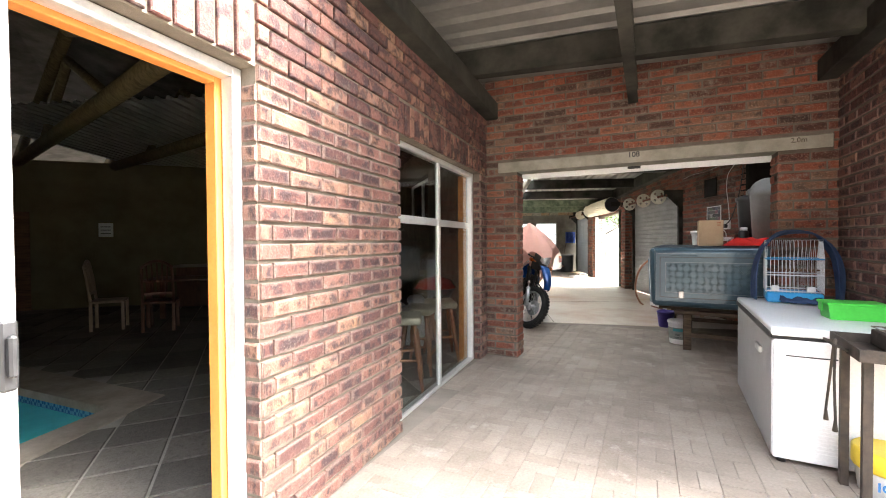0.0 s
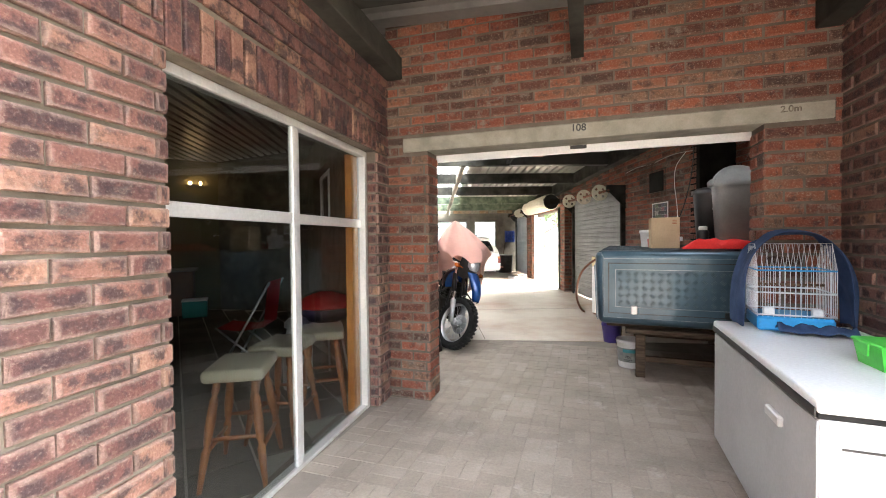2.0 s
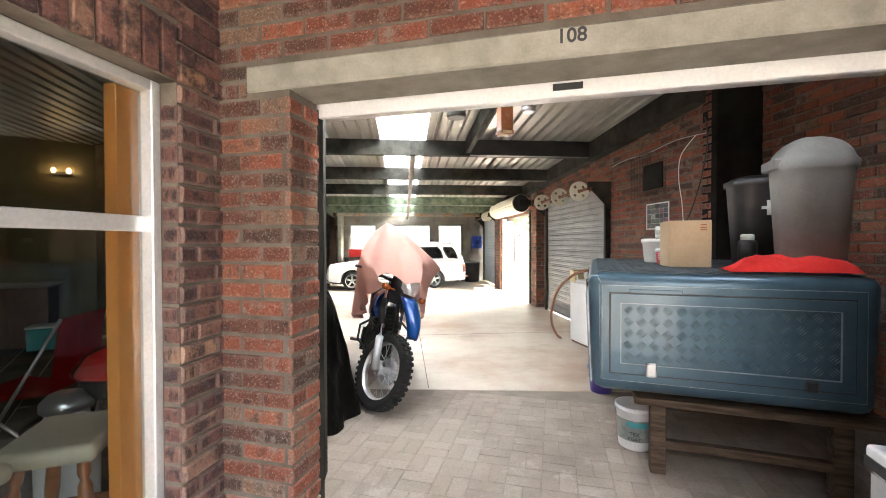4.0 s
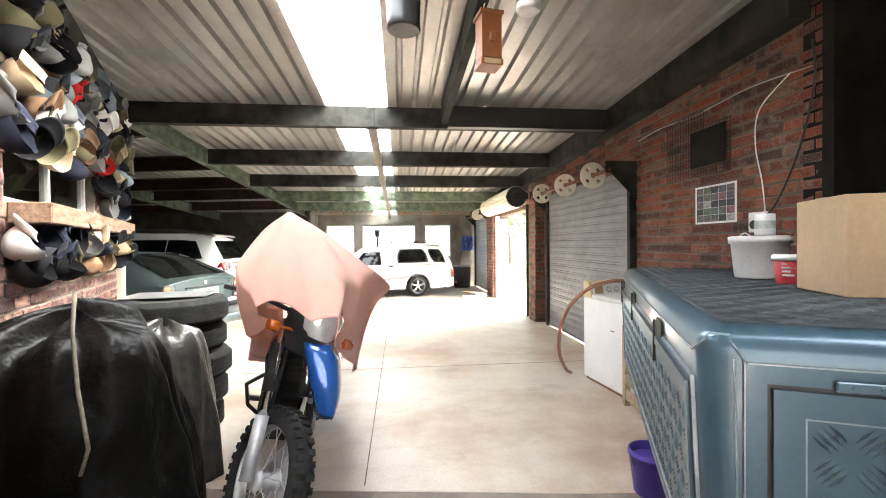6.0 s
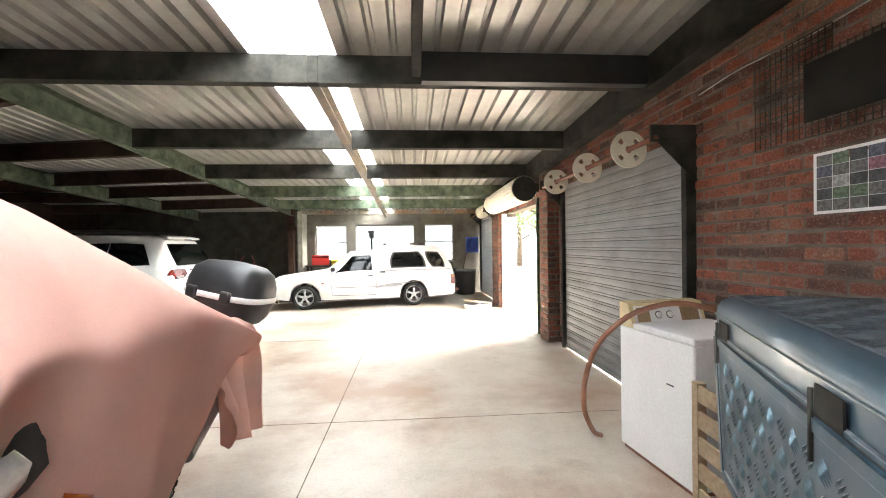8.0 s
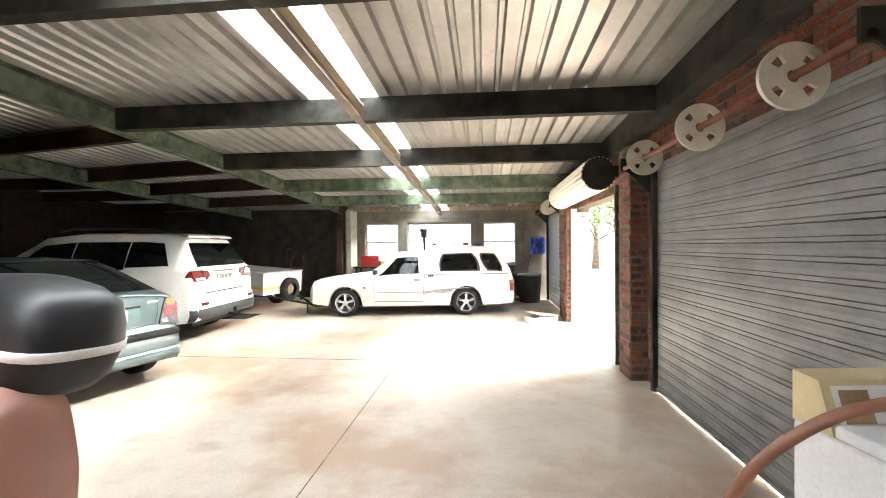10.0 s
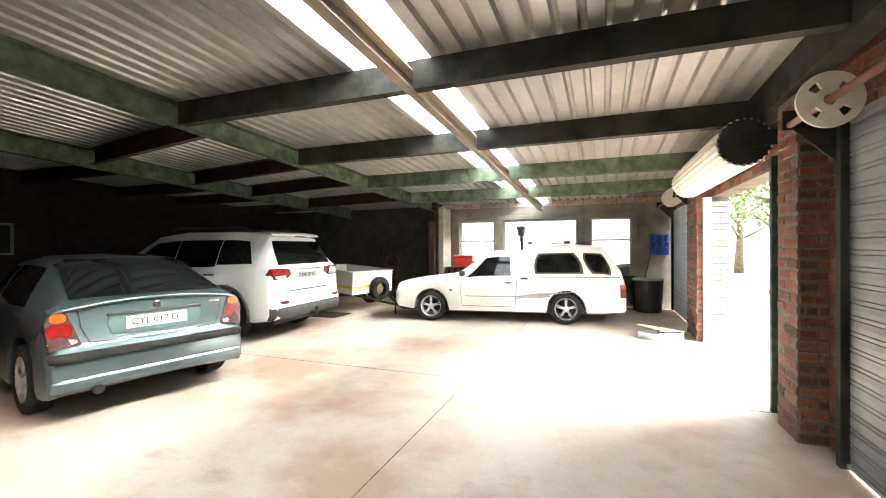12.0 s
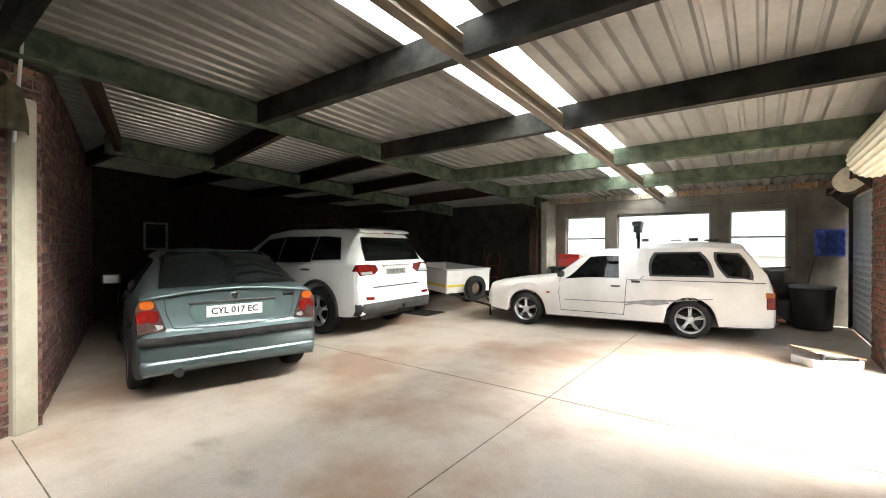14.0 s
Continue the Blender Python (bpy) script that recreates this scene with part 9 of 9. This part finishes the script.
# ---- along the back wall ----
bm = bmesh.new()
box(bm, -1.62, -1.44, 18.42, 18.60, 0, 2.72, bevel=0.008)
col = structure("column", bm, M_rust_beam, None, "rusty steel column at the back of the garage", "column")
bm = bmesh.new()
box(bm, -1.36, -1.22, 18.50, 19.1, 0, 2.5, bevel=0.006)
structure("column_block", bm, M_lintel, None, "pale block pier beside the steel column", "column")
bm = bmesh.new()
lathe(bm, [(0.10, -0.02), (0.14, 0.0), (0.14, 0.02), (0.10, 0.02)], 16, Matrix.Translation((-1.50, 18.40, 2.02)), "Y")
for a in steps(0, 5.5, 7):
    tube(bm, [(-1.50, 18.38, 1.92), (-1.50 + 0.11 * math.cos(a), 18.36, 1.87 + 0.10 * math.sin(a))], 0.011, 6)
tagged(obj("tap_fittings", bm, M_rust_beam), "bunch of steel fittings hung on the column", "fittings")
wbn = thing("workbench", pose(-1.15, 18.45, 0), "steel workbench under the garage windows", "workbench")
boxpart("top", (0, 4.0, 0, 0.60, 0.90, 0.95), M_steel_dark, wbn, bevel=0.005)
for x in (0.05, 2.0, 3.9):
    for y in (0.05, 0.52):
        boxpart("leg", (x, x + 0.05, y, y + 0.05, 0, 0.90), M_steel_dark, wbn)
boxpart("shelf", (0.1, 3.9, 0.1, 0.5, 0.35, 0.38), M_old_wood, wbn)
tbox = thing("red_toolbox", pose(-0.98, 18.62, 0.95, 0, 0, 4), "bright red steel toolbox on the workbench", "toolbox")
bm = bmesh.new()
box(bm, 0, 0.50, 0, 0.28, 0, 0.22, bevel=0.012, seg=2)
part("box", bm, M_red_enamel, tbox)
bm = bmesh.new()
box(bm, -0.005, 0.505, -0.005, 0.285, 0.22, 0.30, bevel=0.02, seg=2)
part("lid", bm, M_red_enamel, tbox)
bm = bmesh.new()
tube(bm, [(0.15, 0.14, 0.30), (0.15, 0.14, 0.35), (0.35, 0.14, 0.35), (0.35, 0.14, 0.30)], 0.01, 8)
part("handle", bm, M_black, tbox)
yt = thing("power_tool", pose(-0.42, 18.62, 0.95), "yellow and black power tool on the workbench", "power tool")
bm = bmesh.new()
lathe(bm, [(0.04, 0), (0.06, 0.03), (0.06, 0.22), (0.03, 0.30)], 16, Matrix.Translation((0, 0.05, 0.10)), "X")
box(bm, 0.02, 0.08, 0.0, 0.1, 0.0, 0.1, bevel=0.01)
part("body", bm, M_yellow, yt)
bm = bmesh.new()
box(bm, -0.05, 0.0, 0.0, 0.10, 0.0, 0.16, bevel=0.01)
part("grip", bm, M_black, yt)
dp = thing("drill_press", pose(0.78, 18.72, 0.95), "black bench drill press before the window", "drill press")
bm = bmesh.new()
box(bm, -0.12, 0.12, -0.12, 0.14, 0, 0.03, bevel=0.006)
part("base", bm, M_black, dp)
bm = bmesh.new()
tube(bm, [(0, 0.06, 0.03), (0, 0.06, 0.85)], 0.03, 12)
part("column", bm, M_steel_dark, dp)
bm = bmesh.new()
box(bm, -0.07, 0.07, -0.12, 0.12, 0.78, 0.92, bevel=0.02, seg=2)
box(bm, -0.09, 0.09, -0.16, 0.14, 0.92, 1.02, bevel=0.02, seg=2)
tube(bm, [(0, -0.08, 0.80), (0, -0.08, 0.64)], 0.025, 10)
part("head", bm, M_black, dp)
for a in (0.3, 2.4, 4.5):
    bm = bmesh.new()
    tube(bm, [(0.08, -0.03, 0.84), (0.12, -0.03 + 0.12 * math.cos(a), 0.84 + 0.12 * math.sin(a))], 0.008, 6)
    part("feed_lever", bm, M_alloy, dp)
for k, (x, y, w, h, mt, nm, lb) in enumerate(((1.28, 16.95, 0.10, 0.05, M_trim_black, "small_tin", "small dark tin on the canopy roof"), (1.75, 17.0, 0.16, 0.03, M_alloy, "steel_bracket", "steel bracket lying on the canopy roof"), (2.0, 17.05, 0.12, 0.06, M_old_wood, "wood_block", "wooden block lying on the canopy roof"), (2.25, 17.1, 0.2, 0.03, M_trim_black, "folded_belt", "folded black belt on the canopy roof"))):
    t = thing(nm, pose(x, y, 1.515, 0, 0, 15 * k), lb, nm.split("_")[-1])
    boxpart("body", (-w / 2, w / 2, -0.04, 0.04, 0, h), mt, t, bevel=0.006)

bb = thing("black_barrel", pose(3.62, 18.62, 0), "black plastic barrel with a pale rim", "barrel")
bm = bmesh.new()
lathe(bm, [(0.26, 0), (0.28, 0.02), (0.31, 0.70), (0.31, 0.72)], 32)
part("drum", bm, M_black, bb)
bm = bmesh.new()
lathe(bm, [(0.32, 0.70), (0.325, 0.73), (0.30, 0.745), (0.05, 0.75)], 32)
part("lid", bm, M_grey_bin, bb)
rj = thing("red_gas_bottle", pose(3.02, 18.55, 0), "red steel bottle on a small wheeled trolley", "gas bottle")
bm = bmesh.new()
lathe(bm, [(0.10, 0.06), (0.13, 0.09), (0.13, 0.62), (0.08, 0.70), (0.04, 0.74)], 24)
part("bottle", bm, M_red_enamel, rj)
bm = bmesh.new()
for s in (-1, 1):
    lathe(bm, [(0.03, s * 0.14 - 0.015), (0.06, s * 0.14), (0.03, s * 0.14 + 0.015)], 16, Matrix.Translation((0, -0.12, 0.06)), "X")
tube(bm, [(-0.14, -0.12, 0.06), (0.14, -0.12, 0.06)], 0.012, 8)
part("trolley", bm, M_alloy, rj)
mw = thing("black_compressor", pose(3.15, 18.9, 0), "black compressor standing under the window", "compressor")
bm = bmesh.new()
lathe(bm, [(0.05, -0.30), (0.16, -0.24), (0.16, 0.24), (0.05, 0.30)], 20, Matrix.Translation((0, 0, 0.62)), "X")
box(bm, -0.2, 0.2, -0.12, 0.12, 0.0, 0.46, bevel=0.02)
part("tank", bm, M_black, mw)
bm = bmesh.new()
box(bm, -0.12, 0.1, -0.1, 0.1, 0.78, 0.98, bevel=0.02)
tube(bm, [(-0.25, 0, 0.7), (-0.25, 0, 1.02), (0.2, 0, 1.05)], 0.012, 8)
part("motor", bm, M_trim_black, mw)
rk = thing("blue_rack", pose(3.86, 19.02, 1.28), "blue plastic bottle rack hung on the wall", "rack")
M_blue_rack = surface("cobalt_plastic", (0.02, 0.06, 0.32), (0.03, 0.08, 0.42), 5, 0.4, bumpy=0.0)
for z in (0.0, 0.15, 0.30):
    for x in (-0.1, 0.04, 0.17):
        bm = bmesh.new()
        lathe(bm, [(0.055, 0.0), (0.06, 0.02), (0.06, 0.10), (0.03, 0.135)], 14, Matrix.Translation((x, 0, z)))
        part("bottle", bm, M_blue_rack, rk)
boxpart("back_plate", (-0.17, 0.24, 0.06, 0.09, -0.03, 0.46), M_blue_rack, rk)
brm = thing("broom", pose(3.42, 18.75, 0), "broom leaning against the plastered wall", "broom")
bm = bmesh.new()
tube(bm, [(0, 0, 0.06), (0.28, 0.28, 1.25)], 0.013, 8)
part("handle", bm, M_old_wood, brm)
bm = bmesh.new()
box(bm, -0.14, 0.14, -0.03, 0.03, 0, 0.08, bevel=0.008)
part("head", bm, M_black, brm)
ob_ = thing("open_carton", pose(3.40, 15.38, 0, 0, 0, 36), "flattened white carton with a wooden flap", "carton")
boxpart("tray", (0, 0.58, 0, 0.34, 0, 0.10), M_white, ob_, bevel=0.004)
bm = bmesh.new()
box(bm, 0.0, 0.60, -0.01, 0.36, 0.0, 0.015, m=pose(0, 0, 0.19, 0, 8, 0))
part("flap", bm, M_card, ob_)
bm = bmesh.new()
tube(bm, [(0.08, -0.005, 0.11), (0.12, 0.0, 0.16), (0.3, 0.0, 0.13), (0.5, 0.0, 0.11)], 0.02, 8)
part("black_strap", bm, M_black, ob_)
for k, (x, h, mt) in enumerate(((-3.4, 1.45, M_old_wood), (-2.4, 1.5, M_old_wood))):
    t = thing("shovel", pose(x, 19.22, 0), "old shovel leaning on the block wall", "shovel")
    bm = bmesh.new()
    tube(bm, [(0, -0.15, 0.25), (0, 0.0, h)], 0.016, 8)
    box(bm, -0.07, 0.07, -0.02, 0.02, h - 0.02, h + 0.02)
    part("handle", bm, mt, t)
    bm = bmesh.new()
    box(bm, -0.1, 0.1, -0.19, -0.17, 0.0, 0.28, bevel=0.006)
    part("blade", bm, M_rust, t)
ht = thing("hand_truck", pose(-3.0, 19.0, 0), "dark red hand truck against the block wall", "hand truck")
bm = bmesh.new()
for s in (-1, 1):
    tube(bm, [(s * 0.2, -0.2, 0.1), (s * 0.2, 0.05, 1.1), (s * 0.12, 0.08, 1.25)], 0.018, 8)
for z in (0.3, 0.6, 0.9):
    tube(bm, [(-0.2, -0.2 + 0.25 * (z - 0.1), z), (0.2, -0.2 + 0.25 * (z - 0.1), z)], 0.015, 8)
part("frame", bm, surface("dark_red_paint", (0.20, 0.02, 0.02), (0.28, 0.03, 0.03), 5, 0.6), ht)
for s in (-1, 1):
    bm = bmesh.new()
    lathe(bm, [(0.05, s * 0.24 - 0.03), (0.11, s * 0.24 - 0.03), (0.11, s * 0.24 + 0.03), (0.05, s * 0.24 + 0.03)], 20, Matrix.Translation((0, -0.2, 0.11)), "X")
    part("wheel", bm, M_rubber, ht)
bm = bmesh.new()
box(bm, 1.2, 3.2, -0.03, -0.002, 1.45, 2.4)
structure("panel_orange", bm, M_orange_dark, pose(-7.4, 11.3, 0, 0, 0, 90) @ Matrix.Scale(-1, 4, (0, 1, 0)), "terracotta painted panel on the dim wall", "panel")

# ---- outside the doorway ----
rng = random.Random(9)
M_bark = surface("bark", (0.09, 0.07, 0.05), (0.17, 0.135, 0.10), 6, 0.95, grain=25, bumpy=0.6)
m, nt, p = mat_new("leaf_green")
rn = nt.nodes.new("ShaderNodeNewGeometry").outputs["Random Per Island"]
nt.links.new(ramp(nt, rn, [(0.1, (0.05, 0.10, 0.02)), (0.5, (0.085, 0.15, 0.03)), (0.9, (0.12, 0.18, 0.05))]), p.inputs["Base Color"])
p.inputs["Roughness"].default_value = 0.6
M_leaf = m


def tree(x, y, h, spread, seed):
    r = random.Random(seed)
    t = thing("tree", pose(x, y, -0.03), "leafy green tree standing in the yard", "tree", "trees in the yard")
    bm = bmesh.new()
    tube(bm, [(0, 0, 0), (0.08, 0.05, h * 0.25), (0.02, -0.06, h * 0.5), (0.1, 0, h * 0.75)], [h * 0.035, h * 0.026, h * 0.018, h * 0.008], 10)
    tips = []
    for k in range(14):
        a, z = r.uniform(0, 6.28), h * r.uniform(0.25, 0.6)
        e = Vector((math.cos(a) * spread * r.uniform(0.5, 1), math.sin(a) * spread * r.uniform(0.5, 1), z + h * r.uniform(0.08, 0.4)))
        tube(bm, [(0.04, 0, z), (e.x * 0.5, e.y * 0.5, (z + e.z) / 2 + 0.1), e], [h * 0.012, h * 0.008, h * 0.003], 6)
        tips += [e, e * 0.75 + Vector((0, 0, z * 0.25))]
    part("trunk", bm, M_bark, t)
    verts, faces = [], []
    for e in tips + [Vector((r.uniform(-1, 1) * spread * 0.5, r.uniform(-1, 1) * spread * 0.5, h * r.uniform(0.6, 0.95))) for _ in range(14)]:
        for _ in range(130):
            d = Vector((r.gauss(0, 0.42), r.gauss(0, 0.42), r.gauss(0, 0.32))) * (spread / 2.6)
            c = e + d
            n = Vector((r.uniform(-1, 1), r.uniform(-1, 1), r.uniform(-1, 1))).normalized()
            u = n.orthogonal().normalized()
            w = n.cross(u)
            s = r.uniform(0.05, 0.10)
            b = len(verts)
            verts += [tuple(c - u * s), tuple(c + w * s * 0.45), tuple(c + u * s), tuple(c - w * s * 0.45)]
            faces.append((b, b + 1, b + 2, b + 3))
    me = bpy.data.meshes.new("crown")
    me.from_pydata(verts, [], faces)
    me.materials.append(M_leaf)
    cr_ = new("crown", me)
    cr_.parent = t


for x, y, h, s, k in ((8.6, 25.5, 6.0, 2.6, 1), (11.5, 29.0, 7.5, 3.2, 2), (9.5, 35.0, 7.0, 3.0, 3), (15.0, 33.0, 8.0, 3.4, 4), (13.0, 22.0, 6.5, 2.8, 5), (16.0, 16.0, 7.0, 3.0, 6)):
    tree(x, y, h, s, k)
bm = bmesh.new()
for k in range(260):
    f = rng.random()
    x, y = 7.6 + 5.0 * f + rng.uniform(-0.35, 0.35), 22.8 - 1.6 * f + rng.uniform(-0.35, 0.35)
    z = max(0.0, rng.uniform(0, 0.55)) - 0.03
    s = rng.uniform(0.10, 0.22)
    mm = Matrix.Translation((x, y, z)) @ Euler((rng.uniform(0, 0.5), rng.uniform(0, 0.5), rng.uniform(0, 3))).to_matrix().to_4x4()
    box(bm, -s, s, -s * 0.7, s * 0.7, -s * 0.4, s * 0.4, m=mm)
tagged(obj("stone_heap", bm, brick_mat("field_stone", [(0.1, (0.16, 0.15, 0.135)), (0.5, (0.27, 0.25, 0.22)), (0.9, (0.38, 0.355, 0.31))], False, 0.2)), "heap of grey field stones in the yard", "stones", "", "stuff")

# ---- bricks, pavers and tiles ----
lay_bricks()
lay_floors()
